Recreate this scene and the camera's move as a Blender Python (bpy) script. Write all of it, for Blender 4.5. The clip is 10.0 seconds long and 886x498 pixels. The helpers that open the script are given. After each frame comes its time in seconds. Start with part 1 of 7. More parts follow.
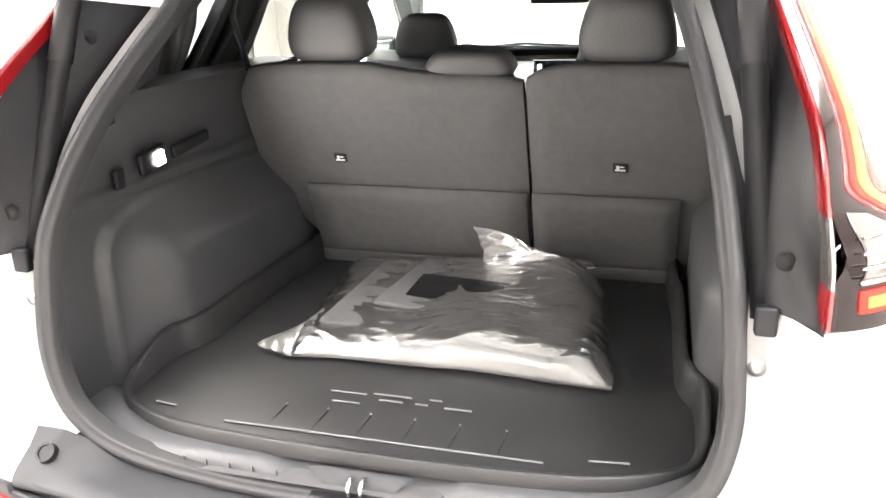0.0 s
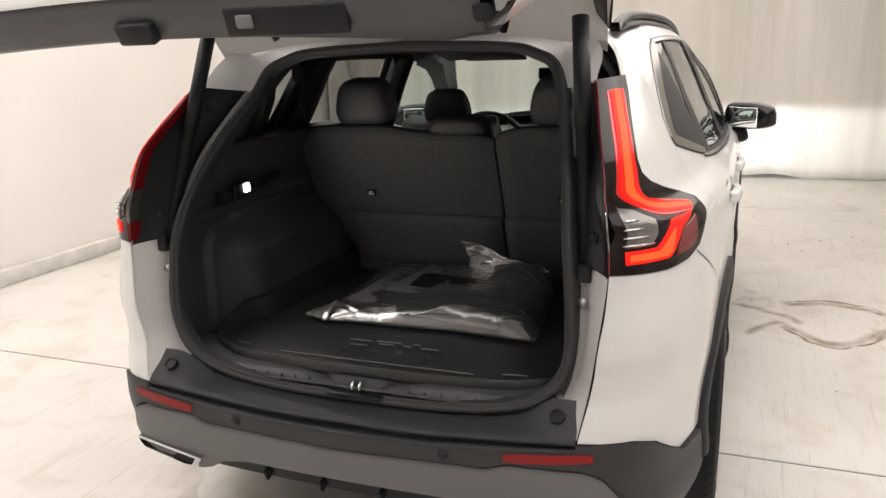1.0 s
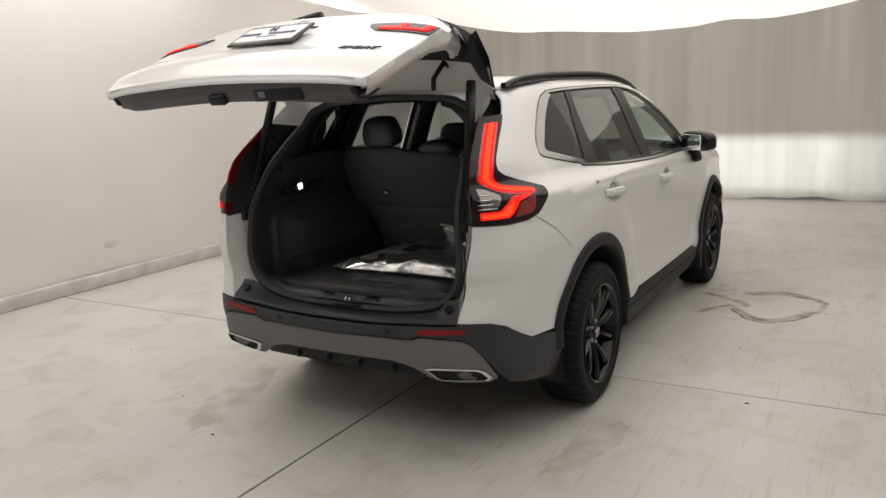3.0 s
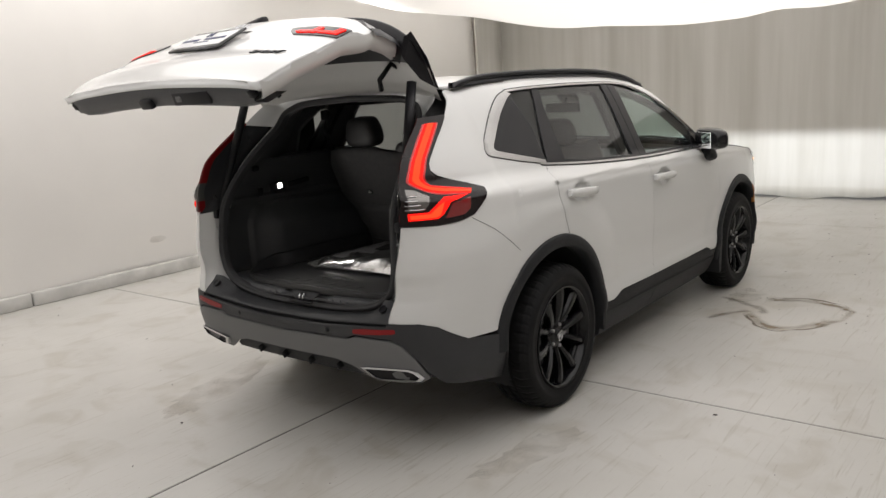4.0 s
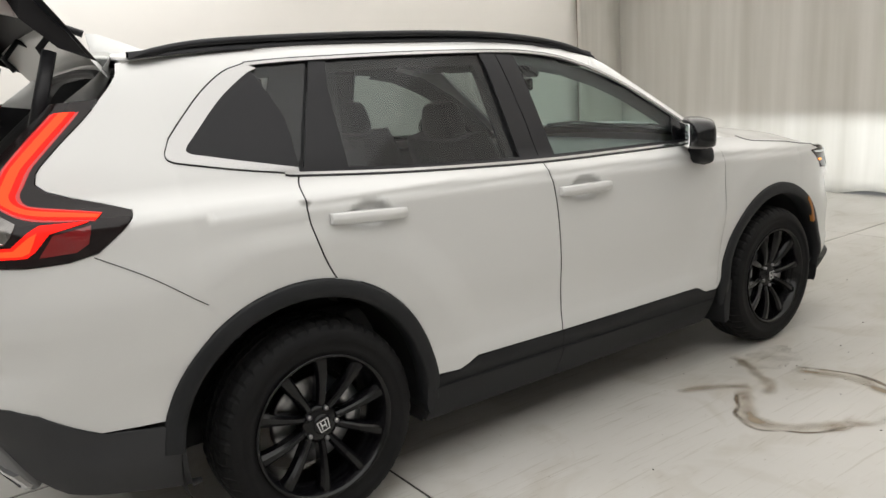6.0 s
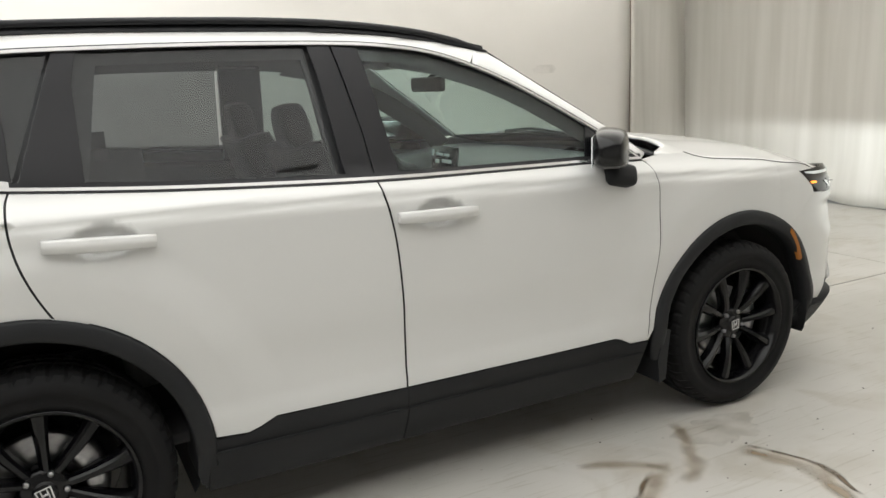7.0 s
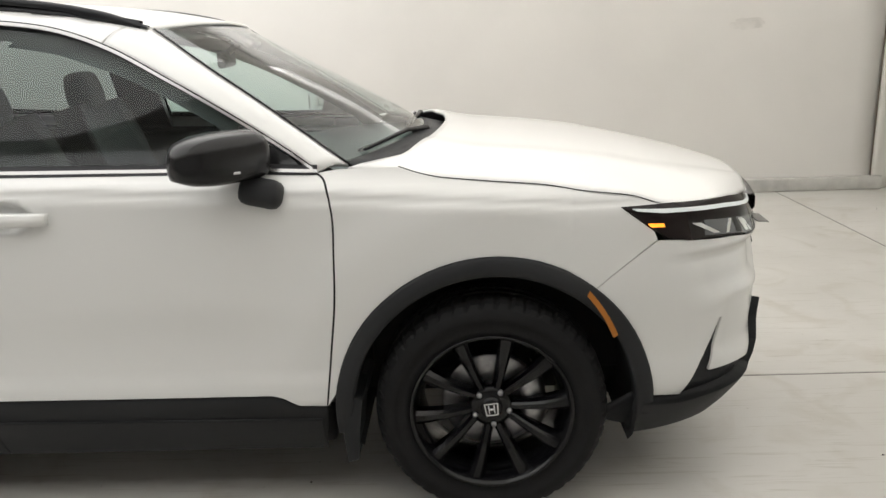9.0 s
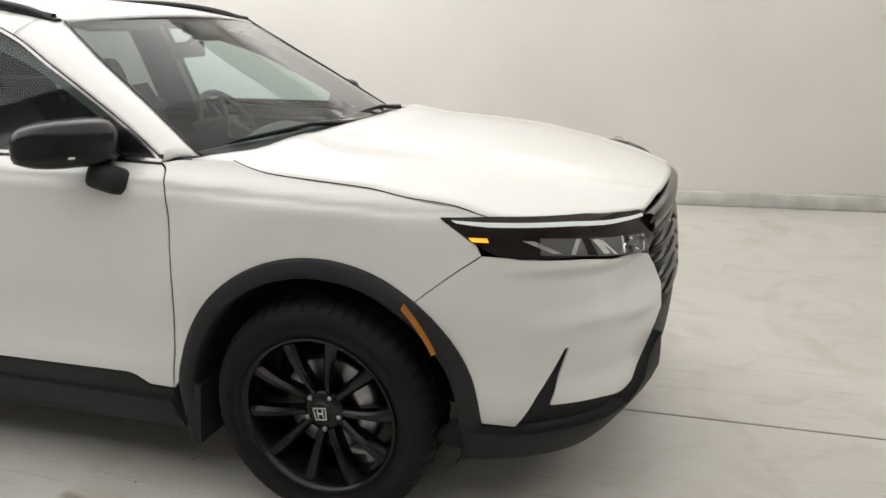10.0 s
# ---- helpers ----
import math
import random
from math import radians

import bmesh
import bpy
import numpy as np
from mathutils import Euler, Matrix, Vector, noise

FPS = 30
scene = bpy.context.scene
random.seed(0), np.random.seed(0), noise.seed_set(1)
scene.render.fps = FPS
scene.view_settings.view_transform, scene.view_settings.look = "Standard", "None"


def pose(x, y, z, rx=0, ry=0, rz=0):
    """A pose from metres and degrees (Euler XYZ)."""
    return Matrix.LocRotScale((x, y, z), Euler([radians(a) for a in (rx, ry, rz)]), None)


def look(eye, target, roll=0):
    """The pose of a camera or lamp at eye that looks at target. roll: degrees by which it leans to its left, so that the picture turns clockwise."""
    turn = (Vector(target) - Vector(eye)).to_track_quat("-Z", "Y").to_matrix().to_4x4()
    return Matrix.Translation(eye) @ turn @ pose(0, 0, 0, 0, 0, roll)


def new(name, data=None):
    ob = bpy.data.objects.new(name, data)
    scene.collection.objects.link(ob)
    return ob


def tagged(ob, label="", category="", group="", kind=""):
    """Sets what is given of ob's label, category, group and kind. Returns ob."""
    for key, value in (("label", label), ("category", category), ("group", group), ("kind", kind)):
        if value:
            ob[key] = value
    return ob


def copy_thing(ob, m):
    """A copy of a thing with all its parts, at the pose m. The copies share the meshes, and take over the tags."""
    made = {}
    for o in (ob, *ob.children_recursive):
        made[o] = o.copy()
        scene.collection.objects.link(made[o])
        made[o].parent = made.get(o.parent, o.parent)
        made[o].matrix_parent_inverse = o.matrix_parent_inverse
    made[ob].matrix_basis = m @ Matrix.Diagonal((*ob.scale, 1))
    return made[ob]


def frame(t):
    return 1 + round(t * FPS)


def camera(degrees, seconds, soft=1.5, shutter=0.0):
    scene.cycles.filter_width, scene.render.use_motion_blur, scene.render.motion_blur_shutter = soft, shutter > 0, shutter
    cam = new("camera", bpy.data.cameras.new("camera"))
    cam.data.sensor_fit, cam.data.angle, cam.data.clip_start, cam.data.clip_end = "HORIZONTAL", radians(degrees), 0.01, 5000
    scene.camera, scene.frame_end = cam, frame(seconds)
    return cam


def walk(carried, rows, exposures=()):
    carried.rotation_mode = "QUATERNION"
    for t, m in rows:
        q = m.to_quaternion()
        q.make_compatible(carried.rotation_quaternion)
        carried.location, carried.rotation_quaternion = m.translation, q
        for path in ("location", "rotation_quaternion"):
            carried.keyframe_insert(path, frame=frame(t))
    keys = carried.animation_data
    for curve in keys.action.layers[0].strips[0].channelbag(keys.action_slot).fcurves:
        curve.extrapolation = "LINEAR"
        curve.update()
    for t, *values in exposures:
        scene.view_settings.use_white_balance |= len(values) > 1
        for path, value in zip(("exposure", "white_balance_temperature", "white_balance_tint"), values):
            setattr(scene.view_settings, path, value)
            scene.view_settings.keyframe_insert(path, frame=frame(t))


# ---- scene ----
cam = camera(58.6, 10.0)
PATH = [
    (0, (0.446, -1.932, 1.49), (-0.069, -0.106, 0.856), -1.3),
    (0.5, (0.669, -2.256, 1.518), (0.021, -0.447, 0.962), -1.8),
    (1, (0.951, -2.667, 1.562), (0.247, -0.859, 1.08), -1.7),
    (1.5, (1.22, -3.076, 1.573), (0.462, -1.278, 1.136), -1.8),
    (2, (1.569, -3.392, 1.591), (0.736, -1.619, 1.189), -2.0),
    (2.2, (1.696, -3.507, 1.607), (0.84, -1.743, 1.211), -2.1),
    (3.3, (2.408, -3.734, 1.604), (1.347, -2.084, 1.218), -2.9),
    (3.5, (2.562, -3.659, 1.603), (1.454, -2.038, 1.224), -3.1),
    (4, (2.809, -3.314, 1.584), (1.588, -1.777, 1.198), -3.4),
    (4.5, (3.001, -2.841, 1.589), (1.673, -1.402, 1.18), -3.5),
    (5, (3.15, -2.291, 1.59), (1.724, -0.956, 1.161), -3.5),
    (5.5, (3.172, -1.699, 1.582), (1.659, -0.469, 1.138), -3.4),
    (5.7, (3.189, -1.462, 1.549), (1.644, -0.27, 1.11), -3.4),
    (6.8, (3.185, -0.151, 1.475), (1.482, 0.81, 1.054), -2.6),
    (7, (3.227, 0.093, 1.464), (1.488, 0.985, 1.039), -2.5),
    (7.5, (3.247, 0.748, 1.498), (1.432, 1.443, 1.026), -2.0),
    (8, (3.286, 1.387, 1.445), (1.391, 1.858, 1.013), -2.2),
    (8.5, (3.256, 2.04, 1.51), (1.333, 2.245, 1.004), -2.0),
    (9, (3.145, 2.621, 1.5), (1.215, 2.573, 0.975), -2.0),
    (9.5, (3.053, 3.231, 1.493), (1.153, 2.899, 0.965), -1.8),
    (10, (2.861, 3.753, 1.484), (1.029, 3.154, 0.951), -1.5),
]
walk(cam, [(t, look(eye, target, roll)) for t, eye, target, roll in PATH],
     exposures=[(0.0, 3.85, 6600, 12), (0.3, 3.0, 6900, 14), (0.5, 2.4, 7050, 15), (0.7, 1.6, 7000, 14), (1.0, 0.85, 6900, 14), (1.5, 0.35, 6850, 14), (2.2, 0.13, 6800, 13),
                (3.5, 0.06, 6650, 11), (4.5, 0.15, 6550, 10), (5.5, 0.32, 6550, 9), (7.0, 0.56, 6500, 6), (8.5, 0.60, 6500, 7), (10.0, 0.47, 6500, 8)])

# ---- world and light ----
world = bpy.data.worlds.new("world")
scene.world = world
world.use_nodes = True
world.node_tree.nodes["Background"].inputs[0].default_value = (0.9, 0.93, 1.0, 1)
world.node_tree.nodes["Background"].inputs[1].default_value = 0.15


def area_lamp(name, m, sx, sy, watts, colour):
    data = bpy.data.lights.new(name, "AREA")
    data.shape, data.size, data.size_y, data.energy, data.color = "RECTANGLE", sx, sy, watts, colour
    ob = new(name, data)
    ob.matrix_world = m
    return ob


WARM = (1.0, 0.982, 0.980)
# unseen overhead lamp, added in place of the booth's spread ceiling light
area_lamp("unseen_ceiling_light", pose(0.6, 1.2, 3.28), 6.0, 11.0, 272, WARM)
area_lamp("wall_light_strip", pose(-3.3, 1.0, 3.2, 0, 32, 0), 0.3, 11.0, 85, WARM)


def beam(name, m, watts, colour):
    data = bpy.data.lights.new(name, "SPOT")
    data.energy, data.color, data.spot_size, data.spot_blend, data.shadow_soft_size = watts, colour, radians(110), 1.0, 0.0003
    ob = new(name, data)
    ob.matrix_world = m @ Matrix.Diagonal((1, 0.28, 1, 1))
    return ob


# dipped headlights, cut off by a small plate added over each lens
LAMP_Y = 3.6060
for hx in (-0.6418, 0.5918):
    beam("headlight_beam", look((hx, LAMP_Y, 0.8790), (hx * 0.9, 7.4, 0.76)), 225, (0.93, 0.97, 1.0))


# ---- materials ----
def material(name, base, rough=0.5, metal=0.0, coat=0.0, spec=0.5, var=0.0, scale=8.0, bump=0.0, bscale=60.0, alt=None,
             emit=None, strength=0.0, rvar=0.0):
    mat = bpy.data.materials.new(name)
    mat.use_nodes = True
    nt = mat.node_tree
    b = nt.nodes["Principled BSDF"]
    b.inputs["Base Color"].default_value = (*base, 1)
    b.inputs["Roughness"].default_value = rough
    b.inputs["Metallic"].default_value = metal
    b.inputs["Coat Weight"].default_value = coat
    b.inputs["Coat Roughness"].default_value = 0.04
    b.inputs["Specular IOR Level"].default_value = spec
    if emit:
        b.inputs["Emission Color"].default_value = (*emit, 1)
        b.inputs["Emission Strength"].default_value = strength
    if var or bump or rvar:
        co = nt.nodes.new("ShaderNodeTexCoord")
    if var or rvar:
        n = nt.nodes.new("ShaderNodeTexNoise")
        n.inputs["Scale"].default_value = scale
        n.inputs["Detail"].default_value = 6
        nt.links.new(co.outputs["Object"], n.inputs["Vector"])
        if var:
            ramp = nt.nodes.new("ShaderNodeValToRGB")
            lo = alt if alt else tuple(c * (1 - var) for c in base)
            ramp.color_ramp.elements[0].position, ramp.color_ramp.elements[1].position = 0.3, 0.72
            ramp.color_ramp.elements[0].color = (*lo, 1)
            ramp.color_ramp.elements[1].color = (*base, 1)
            nt.links.new(n.outputs["Fac"], ramp.inputs["Fac"])
            nt.links.new(ramp.outputs["Color"], b.inputs["Base Color"])
        if rvar:
            mr = nt.nodes.new("ShaderNodeMapRange")
            mr.inputs["To Min"].default_value, mr.inputs["To Max"].default_value = rough - rvar, rough + rvar
            nt.links.new(n.outputs["Fac"], mr.inputs["Value"])
            nt.links.new(mr.outputs["Result"], b.inputs["Roughness"])
    if bump:
        n2 = nt.nodes.new("ShaderNodeTexNoise")
        n2.inputs["Scale"].default_value = bscale
        n2.inputs["Detail"].default_value = 4
        bp = nt.nodes.new("ShaderNodeBump")
        bp.inputs["Strength"].default_value = bump
        bp.inputs["Distance"].default_value = 0.004
        nt.links.new(co.outputs["Object"], n2.inputs["Vector"])
        nt.links.new(n2.outputs["Fac"], bp.inputs["Height"])
        nt.links.new(bp.outputs["Normal"], b.inputs["Normal"])
    return mat


def glass_material(name, tint, gloss=(1, 1, 1), rough=0.0):
    mat = bpy.data.materials.new(name)
    mat.use_nodes = True
    nt = mat.node_tree
    nt.nodes.clear()
    out = nt.nodes.new("ShaderNodeOutputMaterial")
    mix = nt.nodes.new("ShaderNodeMixShader")
    tr = nt.nodes.new("ShaderNodeBsdfTransparent")
    gl = nt.nodes.new("ShaderNodeBsdfGlossy")
    lw = nt.nodes.new("ShaderNodeLayerWeight")
    pw = nt.nodes.new("ShaderNodeMath")
    pw.operation, pw.inputs[1].default_value = "POWER", 5.0
    fr = nt.nodes.new("ShaderNodeMapRange")
    fr.inputs["To Min"].default_value, fr.inputs["To Max"].default_value = 0.03, 0.9
    lw.inputs["Blend"].default_value = 0.5
    nt.links.new(lw.outputs["Facing"], pw.inputs[0])
    nt.links.new(pw.outputs[0], fr.inputs["Value"])
    tr.inputs["Color"].default_value = (*tint, 1)
    gl.inputs["Color"].default_value = (*gloss, 1)
    gl.inputs["Roughness"].default_value = rough
    nt.links.new(fr.outputs[0], mix.inputs[0])
    nt.links.new(tr.outputs[0], mix.inputs[1])
    nt.links.new(gl.outputs[0], mix.inputs[2])
    nt.links.new(mix.outputs[0], out.inputs[0])
    return mat


PAINT = material("white_car_paint", (0.70, 0.70, 0.688), rough=0.30, coat=0.6, spec=0.5)
CLAD = material("black_grained_plastic", (0.020, 0.021, 0.023), rough=0.55, spec=0.25, bump=0.15, bscale=900, var=0.25, scale=5)
BUMPCLAD = material("black_bumper_plastic", (0.036, 0.037, 0.040), rough=0.48, spec=0.4, bump=0.15, bscale=900, var=0.2, scale=5)
GREYCLAD = material("dark_grey_plastic", (0.160, 0.160, 0.162), rough=0.5, spec=0.3, bump=0.1, bscale=900)
GLOSSBLACK = material("gloss_black", (0.006, 0.006, 0.007), rough=0.22, coat=0.15, spec=0.35)
WHEELBLACK = material("gloss_black_alloy", (0.004, 0.004, 0.005), rough=0.22, coat=0.12, spec=0.28)
SATIN = material("satin_black", (0.012, 0.012, 0.014), rough=0.42, spec=0.28)
DARK = material("dark_cavity", (0.006, 0.006, 0.007), rough=0.8)
CHROME = material("chrome", (0.70, 0.71, 0.73), rough=0.14, metal=1.0)
WINCHROME = material("satin_chrome", (0.38, 0.375, 0.37), rough=0.2, metal=1.0)
STEEL = material("bare_steel", (0.42, 0.42, 0.43), rough=0.35, metal=1.0, var=0.3, scale=40)
RUBBER = material("tyre_rubber", (0.0085, 0.0085, 0.009), rough=0.68, spec=0.22, var=0.3, scale=20)
SEAL = material("rubber_seal", (0.030, 0.030, 0.032), rough=0.55)
TRIM = material("black_interior_plastic", (0.070, 0.071, 0.075), rough=0.40, bump=0.2, bscale=700, var=0.2, scale=6)
CARPET = material("black_carpet", (0.100, 0.099, 0.102), rough=0.95, bump=0.6, bscale=500, var=0.14, scale=40)
MARK = material("mat_relief", (0.16, 0.16, 0.16), rough=0.35)
MATRUB = material("cargo_mat_rubber", (0.024, 0.024, 0.025), rough=0.42, bump=0.25, bscale=800, var=0.25, scale=9)
LEATHER = material("black_leather", (0.055, 0.055, 0.058), rough=0.45, bump=0.3, bscale=400)
HEADLINER = material("grey_headliner", (0.10, 0.10, 0.10), rough=0.9)
REDLAMP = material("red_lamp_lens", (0.20, 0.006, 0.008), rough=0.15, coat=0.7)
REDGLOW = material("lit_red_lamp", (0.35, 0.006, 0.004), rough=0.25, spec=0.1, emit=(1.0, 0.012, 0.008), strength=1.1)
REDDIM = material("dim_red_lamp", (0.25, 0.004, 0.004), rough=0.2, coat=0.5, emit=(1.0, 0.010, 0.008), strength=0.28)
REDCORE = material("bright_lamp_core", (0.4, 0.02, 0.01), rough=0.3, spec=0.1, emit=(1.0, 0.060, 0.014), strength=1.25)
SMOKE = material("smoked_lens", (0.012, 0.008, 0.008), rough=0.12, spec=0.3)
REFLECTOR = material("red_reflector", (0.24, 0.006, 0.008), rough=0.3, coat=0.15, spec=0.3, bump=0.3, bscale=300)
CLEARLAMP = material("clear_lamp", (0.22, 0.21, 0.20), rough=0.2, metal=0.7, coat=0.5)
AMBER = material("amber_reflector", (0.42, 0.14, 0.006), rough=0.35, coat=0.15)
AMBERGLOW = material("amber_bulb", (0.9, 0.4, 0.05), rough=0.3, emit=(1.0, 0.30, 0.02), strength=1.1)
DRL = material("daytime_light_bar", (0.75, 0.78, 0.78), rough=0.2, emit=(0.9, 1.0, 0.98), strength=0.10)
LAMPBRIGHT = material("bright_lamp_reflector", (0.82, 0.84, 0.85), rough=0.12, metal=1.0)
LAMPDARK = material("dark_lamp_chrome", (0.17, 0.175, 0.18), rough=0.25, metal=0.6)
BOOTLIGHT = material("boot_lamp_lens", (0.9, 0.9, 0.85), rough=0.3, emit=(1.0, 0.97, 0.9), strength=3.5)
PRIVACY = glass_material("privacy_glass", (0.33, 0.35, 0.352))
CLEAR = glass_material("clear_green_glass", (0.66, 0.77, 0.745))
WINDSHIELD = glass_material("windshield_glass", (0.70, 0.79, 0.77))
MIRRORGLASS = material("mirror_glass", (0.85, 0.87, 0.88), rough=0.02, metal=1.0)
SCREEN = material("dashboard_screen", (0.01, 0.012, 0.015), rough=0.1, coat=0.3)
WHITEPRINT = material("white_print", (0.72, 0.72, 0.70), rough=0.5)
PLATEWHITE = material("white_plate", (0.8, 0.8, 0.8), rough=0.35)
BLUEPRINT = material("dark_blue_print", (0.02, 0.03, 0.10), rough=0.4)


# ---- mesh helpers ----
from mathutils import geometry

def part(name, geo, mat, parent=None, label="", smooth=True, normals=None):
    """One mesh object from a bmesh or from (verts, faces), under parent."""
    me = bpy.data.meshes.new(name)
    if isinstance(geo, tuple):
        me.from_pydata([tuple(v) for v in geo[0]], [], geo[1])
    else:
        geo.to_mesh(me)
        geo.free()
    me.materials.append(mat)
    if smooth:
        for f in me.polygons:
            f.use_smooth = True
    if normals:
        me.normals_split_custom_set_from_vertices(normals)
    me.update()
    ob = new(name, me)
    if parent is not None:
        ob.parent = parent
    if label:
        ob["label"] = label
    return ob


def thing(name, label, category, group="", kind=""):
    return tagged(new(name), label, category, group, kind)


def pchip(xs, ys):
    xs, ys = np.array(xs, float), np.array(ys, float)
    h = np.diff(xs)
    d = np.diff(ys) / h
    m = np.zeros(len(xs))
    for i in range(1, len(xs) - 1):
        if d[i - 1] * d[i] > 0:
            w1, w2 = 2 * h[i] + h[i - 1], h[i] + 2 * h[i - 1]
            m[i] = (w1 + w2) / (w1 / d[i - 1] + w2 / d[i])
    m[0], m[-1] = d[0], d[-1]

    def f(x):
        x = min(max(x, xs[0]), xs[-1])
        i = min(max(int(np.searchsorted(xs, x)) - 1, 0), len(xs) - 2)
        t = (x - xs[i]) / h[i]
        return float((1 + 2 * t) * (1 - t) ** 2 * ys[i] + t * (1 - t) ** 2 * h[i] * m[i]
                     + t * t * (3 - 2 * t) * ys[i + 1] + t * t * (t - 1) * h[i] * m[i + 1])
    return f


def sstep(a, b, x):
    t = min(max((x - a) / (b - a), 0.0), 1.0)
    return t * t * (3 - 2 * t)


def spline(pts, n=6, closed=False):
    """Catmull-Rom through points of any dimension."""
    P = [np.array(p, float) for p in pts]
    out = []
    m = len(P)
    for i in range(m if closed else m - 1):
        p1, p2 = P[i], P[(i + 1) % m]
        p0 = P[i - 1] if closed or i > 0 else 2 * p1 - p2
        p3 = P[(i + 2) % m] if closed or i < m - 2 else 2 * p2 - p1
        for k in range(n):
            t = k / n
            out.append(tuple(0.5 * (2 * p1 + (p2 - p0) * t + (2 * p0 - 5 * p1 + 4 * p2 - p3) * t * t
                                    + (3 * p1 - p0 - 3 * p2 + p3) * t ** 3)))
    if not closed:
        out.append(tuple(P[-1]))
    return out


def arc(cx, cy, r, a0, a1, n=18, ry=None):
    ry = ry or r
    return [(cx + r * math.cos(radians(a0 + (a1 - a0) * i / n)), cy + ry * math.sin(radians(a0 + (a1 - a0) * i / n)))
            for i in range(n + 1)]


def area2(poly):
    return sum(a[0] * b[1] - b[0] * a[1] for a, b in zip(poly, poly[1:] + poly[:1])) / 2


def inset(poly, g):
    """A closed polygon moved inwards by g."""
    if area2(poly) < 0:
        poly = poly[::-1]
    out, n = [], len(poly)
    for i in range(n):
        a, b, c = Vector(poly[i - 1]), Vector(poly[i]), Vector(poly[(i + 1) % n])
        u, v = (b - a), (c - b)
        if u.length < 1e-6 or v.length < 1e-6:
            continue
        u.normalize(), v.normalize()
        nu, nv = Vector((-u.y, u.x)), Vector((-v.y, v.x))
        k = nu + nv
        k = k / max(k.dot(nu), 0.35) if k.length > 1e-4 else nu
        out.append((b.x + k.x * g, b.y + k.y * g))
    return out


def flat_grid(poly, du, dv):
    """A polygon filled with triangles on a grid: its 2D points, faces and outline edges."""
    dense = []
    for a, b in zip(poly, poly[1:] + poly[:1]):
        n = max(1, int(math.hypot((b[0] - a[0]) / du, (b[1] - a[1]) / dv) + 0.4))
        dense += [(a[0] + (b[0] - a[0]) * k / n, a[1] + (b[1] - a[1]) * k / n) for k in range(n)]
    P = np.array(dense)
    Q = np.roll(P, -1, axis=0)
    us = np.arange(math.floor(P[:, 0].min() / du), P[:, 0].max() / du + 1) * du
    vs = np.arange(math.floor(P[:, 1].min() / dv), P[:, 1].max() / dv + 1) * dv
    G = np.array([(u + (0.5 * du if k % 2 else 0), v) for k, v in enumerate(vs) for u in us])
    x, y = G[:, :1], G[:, 1:]
    dy = Q[:, 1] - P[:, 1]
    dy = np.where(np.abs(dy) < 1e-12, 1e-12, dy)
    cross = ((P[:, 1] > y) != (Q[:, 1] > y)) & (x < (Q[:, 0] - P[:, 0]) * (y - P[:, 1]) / dy + P[:, 0])
    inside = cross.sum(axis=1) % 2 == 1
    sc = np.array([1 / du, 1 / dv])
    A, D = P * sc, (Q - P) * sc
    t = np.clip(((G[:, None, :] * sc - A) * D).sum(2) / np.maximum((D * D).sum(1), 1e-12), 0, 1)
    far = np.linalg.norm(G[:, None, :] * sc - A - t[:, :, None] * D, axis=2).min(axis=1) > 0.35
    pts = [Vector(p) for p in dense] + [Vector(g) for g in G[inside & far]]
    n = len(dense)
    r = geometry.delaunay_2d_cdt(pts, [(k, (k + 1) % n) for k in range(n)], [], 1, 1e-6)
    out = [(v.x, v.y) for v in r[0]]
    faces = []
    for f in r[2]:
        f = list(f)
        if area2([out[k] for k in f]) < 0:
            f.reverse()
        faces.append(f)
    count = {}
    for f in faces:
        for a, b in zip(f, f[1:] + f[:1]):
            count[(a, b)] = count.get((a, b), 0) + 1
    edge = [(a, b) for a, b in count if (b, a) not in count]
    return out, faces, edge


def panel(name, poly, surf, mat, parent=None, side=1, off=0.0, gap=0.0, rim=0.012, du=0.06, dv=0.05, label=""):
    """A panel whose outline is drawn in the coordinates of the surface surf(u, v), with its edge turned in by rim."""
    if gap:
        poly = inset(poly, gap)
    if area2(poly) < 0:
        poly = poly[::-1]
    pts, faces, edge = flat_grid(poly, du, dv)
    e = 0.004
    co, no = [], []
    for u, v in pts:
        p = Vector(surf(u, v))
        n = (Vector(surf(u + e, v)) - Vector(surf(u - e, v))).cross(Vector(surf(u, v + e)) - Vector(surf(u, v - e)))
        n = n.normalized() if n.length > 1e-12 else Vector((1, 0, 0))
        p = p + n * off
        co.append(Vector((p.x * side, p.y, p.z)))
        no.append(Vector((n.x * side, n.y, n.z)))
    if rim:
        done = {}
        for a, b in edge:
            ids = []
            for k in (a, b):
                if k not in done:
                    done[k] = (len(co), len(co) + 1)
                    t = Vector((0, 0, 0))
                    co.append(co[k].copy())
                    co.append(co[k] - no[k] * rim)
                    no.append(no[k].copy())
                    no.append(no[k].copy())
                ids.append(done[k])
            faces.append([ids[0][0], ids[0][1], ids[1][1], ids[1][0]])
            t = (co[b] - co[a]).cross(no[a]).normalized() if side > 0 else (co[a] - co[b]).cross(no[a]).normalized()
            for k in (ids[0][1], ids[1][1]):
                no[k] = t
    if side < 0:
        faces = [f[::-1] for f in faces]
    return part(name, ([tuple(c) for c in co], faces), mat, parent, label, normals=[tuple(n) for n in no])


def loft(rows, closed=False):
    """Quads between rows of points of equal count."""
    n = len(rows[0])
    verts = [tuple(p) for r in rows for p in r]
    faces = []
    for i in range(len(rows) - 1):
        for j in range(n if closed else n - 1):
            k = (j + 1) % n
            faces.append((i * n + j, i * n + k, (i + 1) * n + k, (i + 1) * n + j))
    return verts, faces


